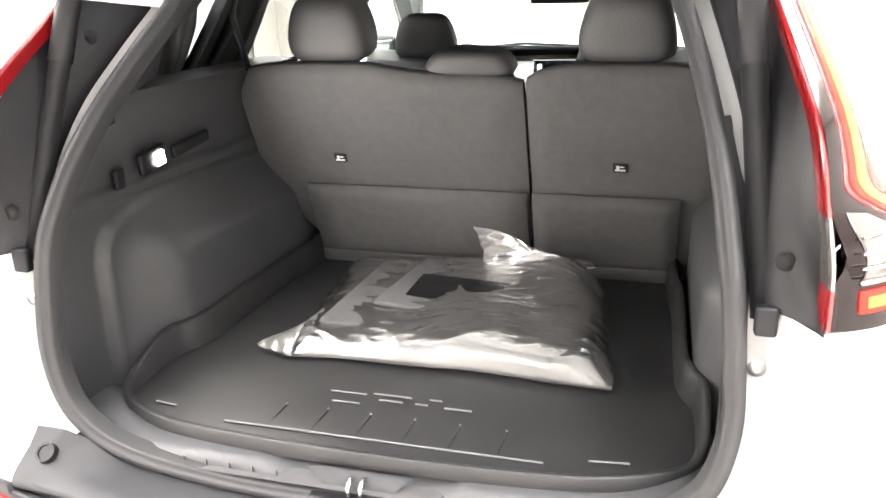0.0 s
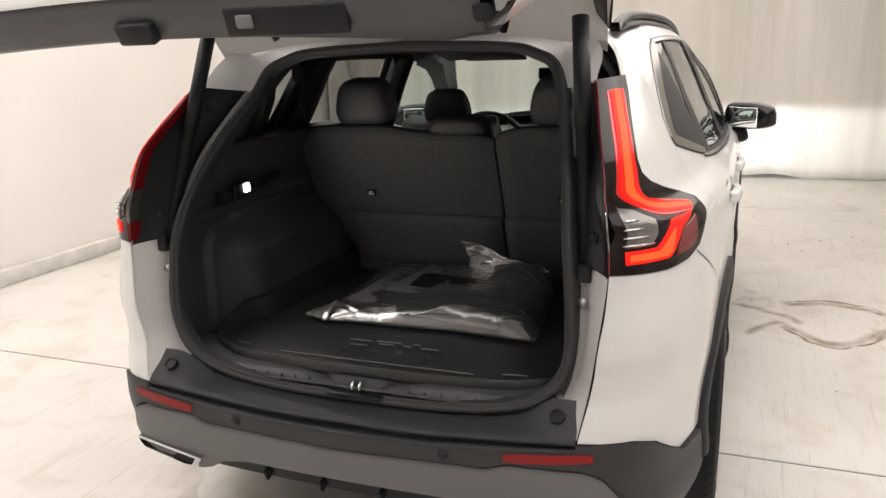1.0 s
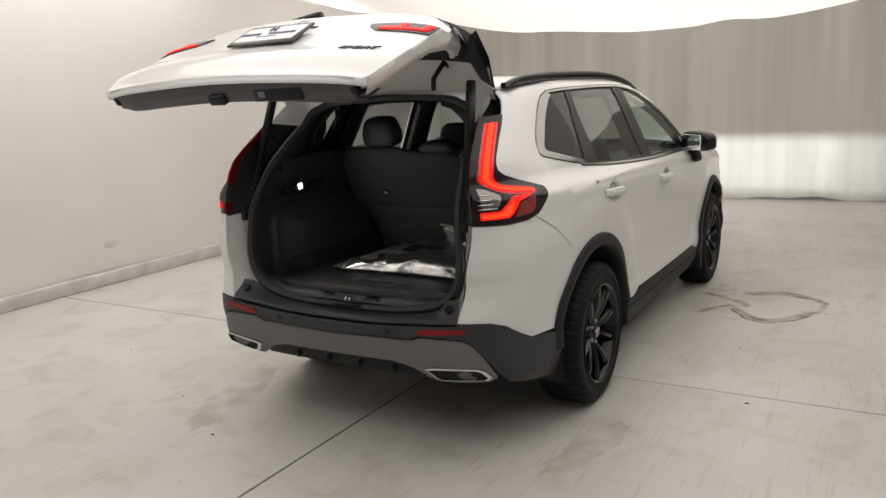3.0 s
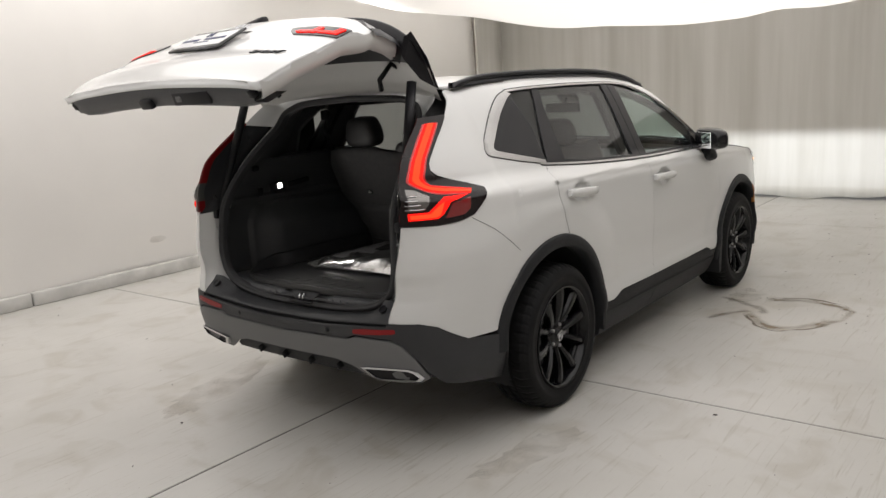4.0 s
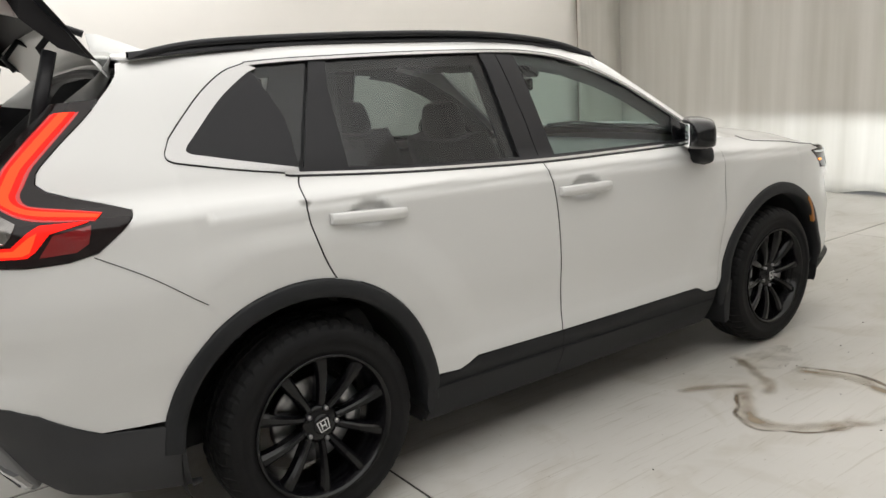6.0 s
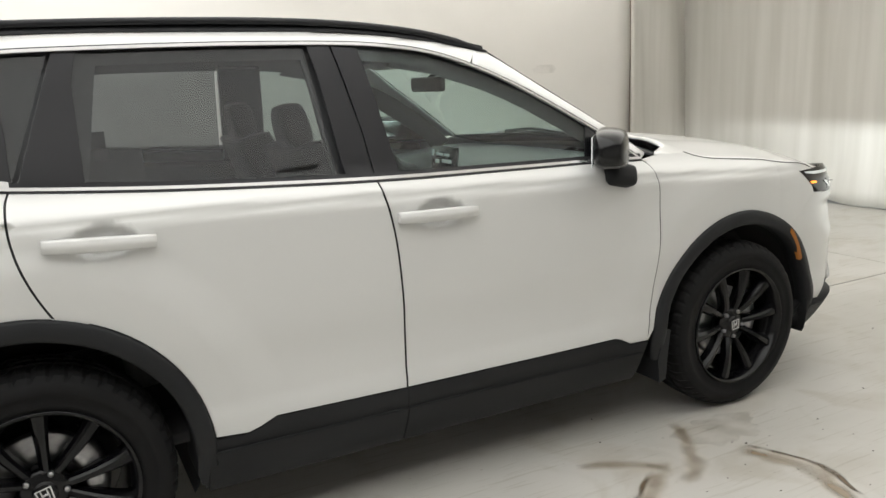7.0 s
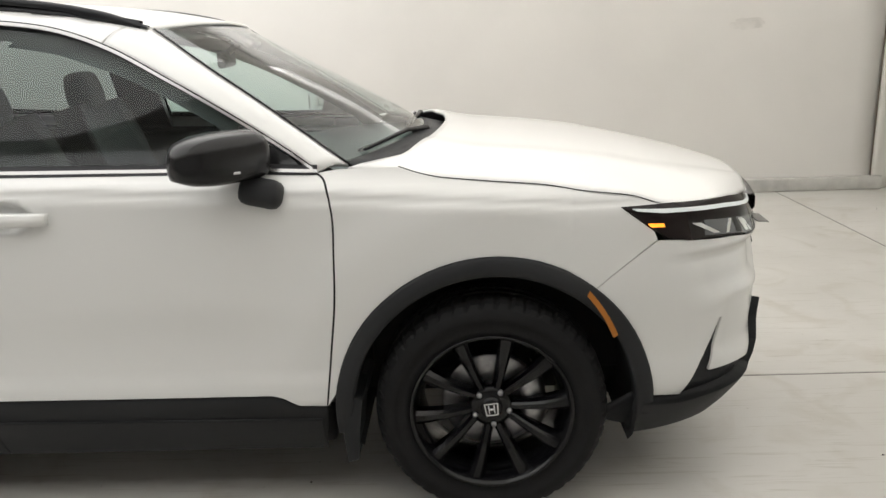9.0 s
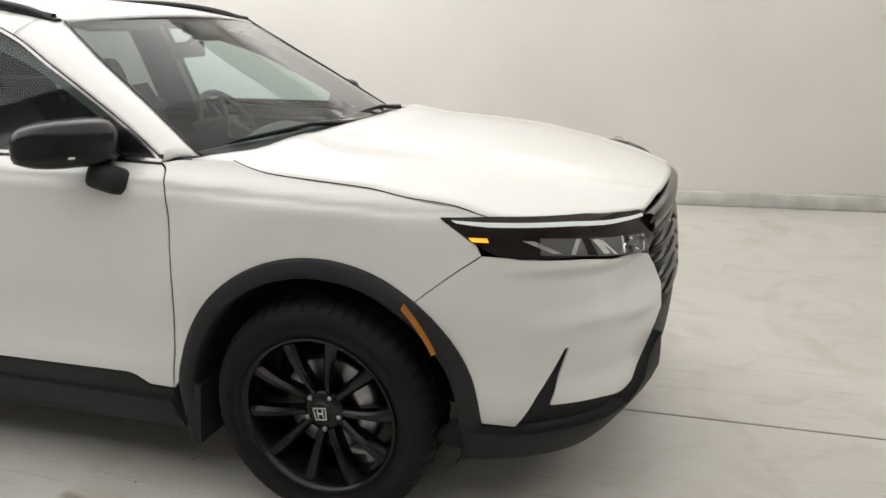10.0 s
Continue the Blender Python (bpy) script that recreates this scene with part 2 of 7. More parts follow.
def sheet(name, rows, mat, parent=None, thick=0.004, label="", smooth=True):
    """A lofted sheet with thickness."""
    ob = part(name, loft(rows), mat, parent, label, smooth)
    s = ob.modifiers.new("thick", "SOLIDIFY")
    s.thickness, s.offset = thick, -1
    return ob


def tube(name, pts, r, mat, parent=None, n=10, label="", cap=True, squash=1.0):
    """A round bar along points; r is a number or a list."""
    P = [Vector(p) for p in pts]
    rs = r if isinstance(r, (list, tuple)) else [r] * len(P)
    verts, faces = [], []
    up = None
    for i, p in enumerate(P):
        t = (P[min(i + 1, len(P) - 1)] - P[max(i - 1, 0)]).normalized()
        if up is None:
            up = Vector((0, 0, 1)) if abs(t.z) < 0.9 else Vector((1, 0, 0))
        a = t.cross(up).normalized()
        b = a.cross(t).normalized()
        up = b
        for k in range(n):
            w = 2 * math.pi * k / n
            verts.append(p + a * math.cos(w) * rs[i] + b * math.sin(w) * rs[i] * squash)
    for i in range(len(P) - 1):
        for k in range(n):
            j = (k + 1) % n
            faces.append((i * n + k, i * n + j, (i + 1) * n + j, (i + 1) * n + k))
    if cap:
        faces.append(tuple(range(n))[::-1])
        faces.append(tuple(range((len(P) - 1) * n, len(P) * n)))
    return part(name, (verts, faces), mat, parent, label)


def bevelled(name, sx, sy, sz, mat, parent=None, m=None, bevel=0.01, seg=2, label="", shape=None):
    """A box with rounded edges, shaped by shape(co) -> co."""
    bm = bmesh.new()
    bmesh.ops.create_cube(bm, size=1.0)
    for v in bm.verts:
        v.co = Vector((v.co.x * sx, v.co.y * sy, v.co.z * sz))
    if shape:
        bmesh.ops.subdivide_edges(bm, edges=bm.edges[:], cuts=6, use_grid_fill=True)
        for v in bm.verts:
            v.co = Vector(shape(v.co.copy()))
    elif bevel:
        bmesh.ops.bevel(bm, geom=bm.edges[:], offset=bevel, segments=seg, affect="EDGES", profile=0.5)
    if m is not None:
        bm.transform(m)
    bm.normal_update()
    ob = part(name, bm, mat, parent, label)
    return ob


def lathe(name, profile, mat, parent=None, m=None, n=48, label=""):
    """A profile of (radius, height) turned round the x axis."""
    rows = []
    for k in range(n + 1):
        w = 2 * math.pi * k / n
        rows.append([(h, r * math.cos(w), r * math.sin(w)) for r, h in profile])
    bm = bmesh.new()
    v, f = loft(rows)
    vs = [bm.verts.new(p) for p in v]
    for q in f:
        bm.faces.new([vs[i] for i in q])
    bmesh.ops.remove_doubles(bm, verts=bm.verts[:], dist=1e-6)
    if m is not None:
        bm.transform(m)
    return part(name, bm, mat, parent, label)

# ---- the booth ----
def slab_noise(mat_name, base, dark, rough, seed):
    """Painted concrete with soft stains, scratches and fine grit."""
    mat = bpy.data.materials.new(mat_name)
    mat.use_nodes = True
    nt = mat.node_tree
    b = nt.nodes["Principled BSDF"]
    co = nt.nodes.new("ShaderNodeTexCoord")

    def noise_node(scale, detail, dist=0.0, sx=1.0, sy=1.0, rz=0.0):
        mp = nt.nodes.new("ShaderNodeMapping")
        mp.inputs["Scale"].default_value = (sx, sy, 1)
        mp.inputs["Rotation"].default_value = (0, 0, radians(rz))
        mp.inputs["Location"].default_value = (seed, seed * 0.7, 0)
        n = nt.nodes.new("ShaderNodeTexNoise")
        n.inputs["Scale"].default_value = scale
        n.inputs["Detail"].default_value = detail
        n.inputs["Distortion"].default_value = dist
        nt.links.new(co.outputs["Object"], mp.inputs["Vector"])
        nt.links.new(mp.outputs["Vector"], n.inputs["Vector"])
        return n

    def ramp(src, p0, p1, c0, c1):
        r = nt.nodes.new("ShaderNodeValToRGB")
        r.color_ramp.elements[0].position, r.color_ramp.elements[1].position = p0, p1
        r.color_ramp.elements[0].color, r.color_ramp.elements[1].color = (*c0, 1), (*c1, 1)
        nt.links.new(src.outputs["Fac"], r.inputs["Fac"])
        return r

    def mult(a, c, fac=1.0):
        m = nt.nodes.new("ShaderNodeMix")
        m.data_type, m.blend_type = "RGBA", "MULTIPLY"
        m.inputs["Factor"].default_value = fac
        nt.links.new(a, m.inputs[6])
        nt.links.new(c, m.inputs[7])
        return m.outputs[2]

    big = ramp(noise_node(0.55, 5, 0.6), 0.35, 0.65, dark, base)
    mid = ramp(noise_node(3.0, 8, 1.0), 0.30, 0.48, (0.86, 0.84, 0.80), (1, 1, 1))
    s1 = ramp(noise_node(1.0, 10, 2.0, 34, 1.6, 52), 0.33, 0.40, (0.80, 0.78, 0.74), (1, 1, 1))
    s2 = ramp(noise_node(1.0, 10, 2.0, 42, 2.0, -34), 0.31, 0.375, (0.82, 0.80, 0.77), (1, 1, 1))
    grit = ramp(noise_node(46, 3), 0.24, 0.29, (0.55, 0.52, 0.47), (1, 1, 1))
    c = mult(big.outputs["Color"], mid.outputs["Color"], 0.9)
    c = mult(c, s1.outputs["Color"], 0.65)
    c = mult(c, s2.outputs["Color"], 0.6)
    c = mult(c, grit.outputs["Color"], 0.8)
    nt.links.new(c, b.inputs["Base Color"])
    mr = nt.nodes.new("ShaderNodeMapRange")
    mr.inputs["To Min"].default_value, mr.inputs["To Max"].default_value = rough - 0.13, rough + 0.16
    nt.links.new(noise_node(2.2, 6, 0.5).outputs["Fac"], mr.inputs["Value"])
    nt.links.new(mr.outputs["Result"], b.inputs["Roughness"])
    bp = nt.nodes.new("ShaderNodeBump")
    bp.inputs["Strength"].default_value, bp.inputs["Distance"].default_value = 0.12, 0.003
    nt.links.new(noise_node(24, 6).outputs["Fac"], bp.inputs["Height"])
    nt.links.new(bp.outputs["Normal"], b.inputs["Normal"])
    return mat


FLOORMAT = slab_noise("painted_concrete", (0.60, 0.585, 0.555), (0.50, 0.487, 0.455), 0.36, 3.1)
JOINT = material("joint_filler", (0.07, 0.065, 0.06), rough=0.8, var=0.4, scale=30)
WALLMAT = material("white_wall_sheet", (0.70, 0.68, 0.65), rough=0.34, var=0.07, scale=1.1, bump=0.05, bscale=3, rvar=0.06)
BACKWALL = material("white_back_wall_sheet", (0.64, 0.63, 0.61), rough=0.5, var=0.1, scale=1.1)
CURTAIN = material("white_curtain_sheet", (0.66, 0.645, 0.61), rough=0.36, metal=0.0, bump=0.08, bscale=5)


def streaks(mat, lo, hi):
    """Soft vertical streaks of lighter and darker tone at two scales."""
    nt = mat.node_tree
    b = nt.nodes["Principled BSDF"]
    co = nt.nodes.new("ShaderNodeTexCoord")
    last = None
    for sx, sz, dt in ((1.6, 0.16, 4), (7.0, 0.35, 5)):
        mp = nt.nodes.new("ShaderNodeMapping")
        mp.inputs["Scale"].default_value = (sx, sx, sz)
        n = nt.nodes.new("ShaderNodeTexNoise")
        n.inputs["Scale"].default_value, n.inputs["Detail"].default_value = 1.0, dt
        r = nt.nodes.new("ShaderNodeValToRGB")
        r.color_ramp.elements[0].position, r.color_ramp.elements[1].position = 0.28, 0.72
        r.color_ramp.elements[0].color, r.color_ramp.elements[1].color = (*lo, 1), (*hi, 1)
        nt.links.new(co.outputs["Object"], mp.inputs["Vector"])
        nt.links.new(mp.outputs["Vector"], n.inputs["Vector"])
        nt.links.new(n.outputs["Fac"], r.inputs["Fac"])
        if last is None:
            last = r.outputs["Color"]
        else:
            m = nt.nodes.new("ShaderNodeMix")
            m.data_type = "RGBA"
            m.inputs["Factor"].default_value = 0.45
            nt.links.new(last, m.inputs[6])
            nt.links.new(r.outputs["Color"], m.inputs[7])
            last = m.outputs[2]
    nt.links.new(last, b.inputs["Base Color"])


streaks(CURTAIN, (0.50, 0.485, 0.44), (0.74, 0.725, 0.69))
TARP = material("white_ceiling_sheet", (0.82, 0.80, 0.77), rough=0.4, var=0.05, scale=2)
CLOTH = bpy.data.materials.new("translucent_white_tarpaulin")
CLOTH.use_nodes = True
_b = CLOTH.node_tree.nodes["Principled BSDF"]
_b.inputs["Base Color"].default_value = (0.85, 0.83, 0.80, 1)
_b.inputs["Roughness"].default_value = 0.45
_t = CLOTH.node_tree.nodes.new("ShaderNodeBsdfTranslucent")
_t.inputs["Color"].default_value = (0.88, 0.865, 0.84, 1)
_m = CLOTH.node_tree.nodes.new("ShaderNodeMixShader")
_m.inputs[0].default_value = 0.72
CLOTH.node_tree.links.new(_b.outputs[0], _m.inputs[1])
CLOTH.node_tree.links.new(_t.outputs[0], _m.inputs[2])
CLOTH.node_tree.links.new(_m.outputs[0], CLOTH.node_tree.nodes["Material Output"].inputs[0])
CURB = material("concrete_curb", (0.60, 0.59, 0.56), rough=0.6, var=0.3, scale=6, bump=0.2, bscale=30)
GRIT = material("dark_grit", (0.05, 0.04, 0.035), rough=0.9)

FX0, FX1, FY0, FY1 = -6.5, 6.5, -7.5, 7.9
JX, JY = -0.10, (-4.82, 0.35, 5.52)
gw = 0.011


def slab(x0, x1, y0, y1):
    bm = bmesh.new()
    bmesh.ops.create_cube(bm, size=1.0)
    for v in bm.verts:
        v.co = Vector(((x0 + x1) / 2 + v.co.x * (x1 - x0), (y0 + y1) / 2 + v.co.y * (y1 - y0), -0.05 + v.co.z * 0.1))
    bmesh.ops.bevel(bm, geom=[e for e in bm.edges if all(v.co.z > -0.01 for v in e.verts)], offset=0.003, segments=1, affect="EDGES")
    return bm


floor = tagged(new("floor"), "white painted concrete floor, scuffed and stained", "floor", kind="structure")
part("joint_bed", slab(FX0, FX1, FY0, FY1), JOINT, floor, "dark joint filler").location.z = -0.004
ys = (FY0,) + JY + (FY1,)
for i in range(4):
    for xa, xb in ((FX0, JX), (JX, FX1)):
        part("floor_slab", slab(xa + gw / 2, xb - gw / 2, ys[i] + gw / 2, ys[i + 1] - gw / 2), FLOORMAT, floor, smooth=False)


def wavy_wall(name, x0, y0, x1, y1, z0, z1, n, depth, mat, label, wave=None, m=24, category="wall"):
    """A hanging or standing sheet between two plan points, with folds."""
    rows = []
    d = Vector((x1 - x0, y1 - y0)).normalized()
    nx, ny = -d.y, d.x
    for j in range(m + 1):
        z = z0 + (z1 - z0) * j / m
        row = []
        for i in range(n + 1):
            t = i / n
            s = depth(t, z) if depth else 0.0
            row.append((x0 + (x1 - x0) * t + nx * s, y0 + (y1 - y0) * t + ny * s, z + (wave(t) if wave and j == 0 else 0.0)))
        rows.append(row)
    ob = sheet(name, rows, mat, None, 0.03, "")
    return tagged(ob, label, category, kind="structure")


def fold(t, z):
    k = t * 10.4
    s = 0.020 * math.sin(k * 5.2) + 0.014 * math.sin(k * 11.3 + 1.3) + 0.03 * math.sin(k * 1.7 + 0.5)
    kick = 0.03 * sstep(0.5, 0.0, z)
    return -(s * (0.25 + 0.16 * z) + kick)


wavy_wall("wall_west", -4.1, -7.2, -4.1, 6.4, 0.0, 3.4, 60,
          lambda t, z: -0.012 * math.sin(t * 40) - 0.01 * math.sin(z * 3 + t * 9), WALLMAT,
          "smooth white sheeted wall with faint scuffs", category="wall")
wavy_wall("wall_north", -4.7, 7.47, 5.8, 7.47, 0.02, 3.4, 240, fold, CURTAIN,
          "wrinkled off-white hanging sheet wall, toned in vertical streaks", wave=lambda t: 0.02 * math.sin(t * 37) + 0.012 * math.sin(t * 91))
# brown strip, the shade of the fold between the sheets put in as colour
tagged(bevelled("wall_fold_strip", 0.012, 0.008, 3.3, material("brown_fold_shade", (0.16, 0.13, 0.10), rough=0.8), None, pose(-4.082, 6.380, 1.68), 0.002), "dark brown strip drawn as the shaded fold where two wall sheets meet", "trim", kind="structure")
tagged(bevelled("wall_patch", 0.012, 0.045, 0.34, material("tan_tape", (0.42, 0.36, 0.24), rough=0.6, var=0.3, scale=20), None, pose(-4.088, 6.41, 0.56), 0.003), "strip of old tan tape on the wall", "tape", kind="structure")
wavy_wall("wall_northwest", -4.078, 6.385, -4.30, 7.5, 0.0, 3.4, 24, lambda t, z: -0.03 * math.sin(t * 9 + z), CURTAIN,
          "white sheet hanging in the corner of the booth", wave=lambda t: 0.03 * t)
# unseen walls added; the east one's tone sets the bounce onto the car
wavy_wall("wall_east", 5.8, 7.6, 5.8, -7.2, 0.0, 3.4, 20, None, BACKWALL, "plain off-white wall, unseen, added to close the booth", m=4)
wavy_wall("wall_south", 5.9, -7.2, -4.3, -7.2, 0.0, 3.4, 20, None, WALLMAT, "plain white wall, unseen, added to close the booth", m=4)
bm = bmesh.new()
bmesh.ops.create_cube(bm, size=1.0)
for v in bm.verts:
    v.co = Vector((0.8 + v.co.x * 11, 0.2 + v.co.y * 15.4, 3.45 + v.co.z * 0.06))
tagged(part("ceiling", bm, TARP, smooth=False), "white ceiling", "ceiling", kind="structure")
# sagging tarp under the ceiling
tarp_low = pchip([-4.05, -3.5, -2.2, -1.3, -0.6, 0.2, 0.62, 1.0, 1.6, 2.4, 3.4], [2.75, 2.57, 2.33, 2.18, 2.13, 2.13, 2.17, 2.14, 2.22, 2.45, 2.85])
rows = []
for j in range(41):
    y = 2.0 + 5.0 * j / 40
    g = math.sin(math.pi * j / 40) ** 0.8
    row = []
    for i in range(61):
        x = -4.05 + 7.45 * i / 60
        z = 3.0 - (3.0 - tarp_low(x)) * g + (0.012 * math.sin(x * 3.1 + y) + 0.010 * math.sin(y * 6 + x * 2) + 0.02 * noise.noise(Vector((x * 1.3, y * 1.3, 3)))) * g
        row.append((x, y, z))
    rows.append(row)
tagged(part("ceiling_tarp", loft(rows), CLOTH), "white tarpaulin sagging from the ceiling", "tarpaulin", kind="structure")
for k in range(4):
    y0 = -7.2 + 3.42 * k
    ob = bevelled("baseboard", 0.07, 3.41, 0.12, CURB, None, pose(-4.065, y0 + 1.71, 0.06), 0.012)
    tagged(ob, "grey concrete curb along the wall foot", "curb", kind="structure")

# ---- the shape of the car's skin ----
CREASE = pchip([-0.8, 0.0, 1.07, 1.78, 2.27, 3.1, 3.5], [1.16, 1.141, 1.110, 1.086, 1.062, 1.010, 0.98])
ROOFZ = pchip([-0.75, -0.42, -0.1, 0.3, 1.0, 1.4, 1.67, 2.2], [1.575, 1.612, 1.634, 1.645, 1.638, 1.603, 1.550, 1.45])
BASE = pchip([0.15, 0.22, 0.30, 0.38, 0.42, 0.46, 0.52, 0.60, 0.75, 0.95, 1.05, 1.088, 1.100, 1.113, 1.145, 1.165, 1.20, 1.40, 1.52, 1.58, 1.612, 1.634, 1.645, 1.70],
             [0.74, 0.825, 0.872, 0.902, 0.909, 0.908, 0.899, 0.897, 0.907, 0.910, 0.910, 0.908, 0.903, 0.890, 0.856, 0.842, 0.828, 0.752, 0.704, 0.674, 0.650, 0.622, 0.588, 0.50])
YR = pchip([0.2, 0.35, 0.42, 0.5, 0.58, 0.64, 0.70, 0.75, 0.80, 0.85, 0.9, 1.0, 1.1, 1.2, 1.3, 1.35, 1.4, 1.45, 1.48, 1.62], [0.80, 0.90, 0.945, 0.975, 0.995, 0.99, 0.975, 0.958, 0.958, 0.968, 0.962, 0.945, 0.942, 0.95, 0.935, 0.89, 0.828, 0.76, 0.724, 0.60])
YRG = pchip([0.2, 0.35, 0.45, 0.55, 0.62, 0.70, 0.80, 0.95, 1.05, 1.09, 1.27, 1.48, 1.62], [0.84, 0.93, 1.0, 1.04, 1.05, 1.035, 1.045, 1.018, 1.010, 1.005, 0.985, 0.80, 0.62])
YF = pchip([0.2, 0.3, 0.45, 0.6, 0.8, 0.95, 1.0, 1.1], [3.455, 3.573, 3.665, 3.68, 3.668, 3.628, 3.583, 3.48])
KN = [-1 / 6, 0, 1 / 6, 2 / 6, 3 / 6, 4 / 6, 5 / 6, 1, 7 / 6]
ROUND = (pchip(KN, [0.985, 1, 0.985, 0.93, 0.83, 0.70, 0.42, 0, -0.42]), pchip(KN, [-0.22, 0, 0.22, 0.50, 0.72, 0.86, 0.965, 1, 0.965]))
SQUARE = (pchip(KN, [0.99, 1, 0.99, 0.955, 0.888, 0.755, 0.44, 0, -0.44]), pchip(KN, [-0.25, 0, 0.25, 0.51, 0.775, 0.928, 0.98, 1, 0.98]))
RAXLE, FAXLE, HUBZ = 0.0, 2.70, 0.362
RARCH, FARCH = (-0.028, 0.375, 0.505), (2.710, 0.365, 0.495)


def halfwidth(y, z):
    w = sstep(0.70, 1.02, z) * (1 - sstep(1.22, 1.45, z))
    zz = z - (CREASE(y) - 1.10) * w
    zz -= (ROOFZ(y) - 1.645) * sstep(1.40, 1.58, z)
    x = BASE(zz)
    if y < 0.3:
        x -= (0.3 - y) ** 2 * (0.055 + 0.045 * sstep(1.0, 1.25, z))
    if y > 2.0:
        x -= (y - 2.0) ** 2 * (0.005 + 0.040 * sstep(0.6, 1.0, z))
    for cy, cz, r in (RARCH, FARCH):
        d = math.hypot(y - cy, z - cz)
        if z < 1.06:
            x += (0.013 * sstep(0.76, 0.620, d) - 0.045 * max(0.0, 0.618 - d)) * sstep(1.10, 1.0, z) * sstep(0.42, 0.62, z)
    if -0.3 < y < 3.0 and z < 1.13:
        x -= 0.0085 * math.exp(-((z - CREASE(y) + 0.012) / 0.017) ** 2)
    for hy, hz in ((0.238, 1.060), (1.277, 1.020)):
        d = math.hypot((y - hy) / 0.098, (z - hz) / 0.056)
        if d < 1:
            x -= 0.024 * sstep(1.0, 0.5, d)
    return x


def skin(p, z):
    if p < -0.35 or p > 2.95:
        rear = p < -0.35
        a = (-0.35 - p) / 1.4 if rear else (p - 2.95) / 1.4
        k = 1.0 if rear else 0.32 - 0.17 * sstep(0.75, 0.92, z)
        u = ROUND[0](a) * (1 - k) + SQUARE[0](a) * k
        v = ROUND[1](a) * (1 - k) + SQUARE[1](a) * k
        y0 = -0.35 if rear else 2.95
        x = halfwidth(y0, z) * u
        if rear:
            return (x, -0.35 - (YR(z) - 0.35) * v, z)
        y = 2.95 + (YF(z) - 2.95) * v + 0.030 * sstep(0.65, 0.2, abs(x)) * (1 - sstep(0.88, 0.96, z))
        # scoop in the bumper beside the fog slot
        top = 0.655 + 0.03 * sstep(0.50, 0.72, x) - 0.02 * sstep(0.74, 0.82, x)
        y -= 0.020 * sstep(top + 0.01, top - 0.04, z) * sstep(0.83, 0.77, x) * sstep(0.40, 0.58, x) * sstep(0.43, 0.52, z)
        # hollow under the ledge below the headlight
        y -= 0.036 * sstep(0.845, 0.812, z) * sstep(0.64, 0.74, z) * sstep(0.36, 0.54, x) * sstep(0.875, 0.80, x)
        return (x, y, z)
    return (halfwidth(p, z), p, z)


def pz(x, y, z):
    """Skin coordinates of a point near the skin."""
    if -0.35 <= y <= 2.95:
        return (y, z)
    best = None
    for k in range(0, 421):
        p = -0.35 - 1.4 * k / 420 if y < 0 else 2.95 + 1.4 * k / 420
        s = skin(p, z)
        d = (s[0] - x) ** 2 + (s[1] - y) ** 2
        if best is None or d < best[0]:
            best = (d, p)
    return (best[1], z)


VINV = pchip([-1.0, -0.955, -0.888, -0.755, -0.44, 0, 0.44, 0.755, 0.888, 0.955, 1.0], [0.25, 0.51, 0.775, 0.928, 0.98, 1, 0.98, 0.928, 0.775, 0.51, 0.25])


def gate(x, z):
    """The tailgate's outer surface when shut."""
    return (x, -0.35 - (YRG(z) - 0.35) * VINV(x / halfwidth(-0.35, z)), z)


def side_p(x, z, rear=True):
    """The skin coordinate at which the wrapped corner has half-width x at height z."""
    lo, hi = (-1.85, -0.35) if rear else (2.95, 4.45)
    for _ in range(40):
        mid = (lo + hi) / 2
        wide = skin(mid, z)[0] > x
        if rear:
            lo, hi = (lo, mid) if wide else (mid, hi)
        else:
            lo, hi = (mid, hi) if wide else (lo, mid)
    return ((lo + hi) / 2, z)


car = thing("car", "white mid-size crossover with black cladding and open tailgate", "car")
car.matrix_basis = Matrix.Translation((-0.025, 0, 0)) @ Matrix.Diagonal((1.028, 1, 1, 1))

# lines drawn on the side, as (y, z)
BELT = [(-0.02, 1.222), (0.05, 1.213), (0.48, 1.178), (1.076, 1.147), (1.6, 1.135), (1.96, 1.128), (2.2, 1.118)]
WTOP = [(-0.05, 1.578), (0.03, 1.583), (0.17, 1.588), (0.6, 1.594), (1.02, 1.590), (1.24, 1.576), (1.41, 1.547), (1.58, 1.486), (1.75, 1.398), (1.93, 1.295), (2.1, 1.190), (2.2, 1.120)]
RCUT = [(0.03, 1.222), (0.012, 1.175), (0.012, 1.08), (0.036, 0.98), (0.080, 0.88), (0.128, 0.812)]
BCUT = [(1.02, 1.590), (1.066, 1.29), (1.076, 1.147), (1.084, 1.10), (1.112, 0.96), (1.127, 0.78), (1.13, 0.6), (1.124, 0.434)]
FCUT = [(2.2, 1.119), (2.227, 1.09), (2.245, 1.0), (2.243, 0.88), (2.237, 0.74), (2.215, 0.58), (2.19, 0.392)]
SILL = [(0.459, 0.415), (0.577, 0.408), (0.62, 0.42), (0.67, 0.442), (1.124, 0.434), (1.6, 0.431), (2.02, 0.430), (2.05, 0.422), (2.10, 0.394), (2.19, 0.391)]


def arch_pts(c, a0, a1, n=26, r=None):
    return arc(c[0], c[1], r or c[2], a0, a1, n)


def ang(c, y, z):
    return math.degrees(math.atan2(z - c[1], y - c[0]))


belt_s = spline(BELT, 6)
beltf = pchip([p[0] for p in BELT], [p[1] for p in BELT])
rcut_s, bcut_low, fcut_s = spline(RCUT, 6), spline(BCUT[2:], 6), spline(FCUT, 6)
wtop_s = spline(WTOP, 8)
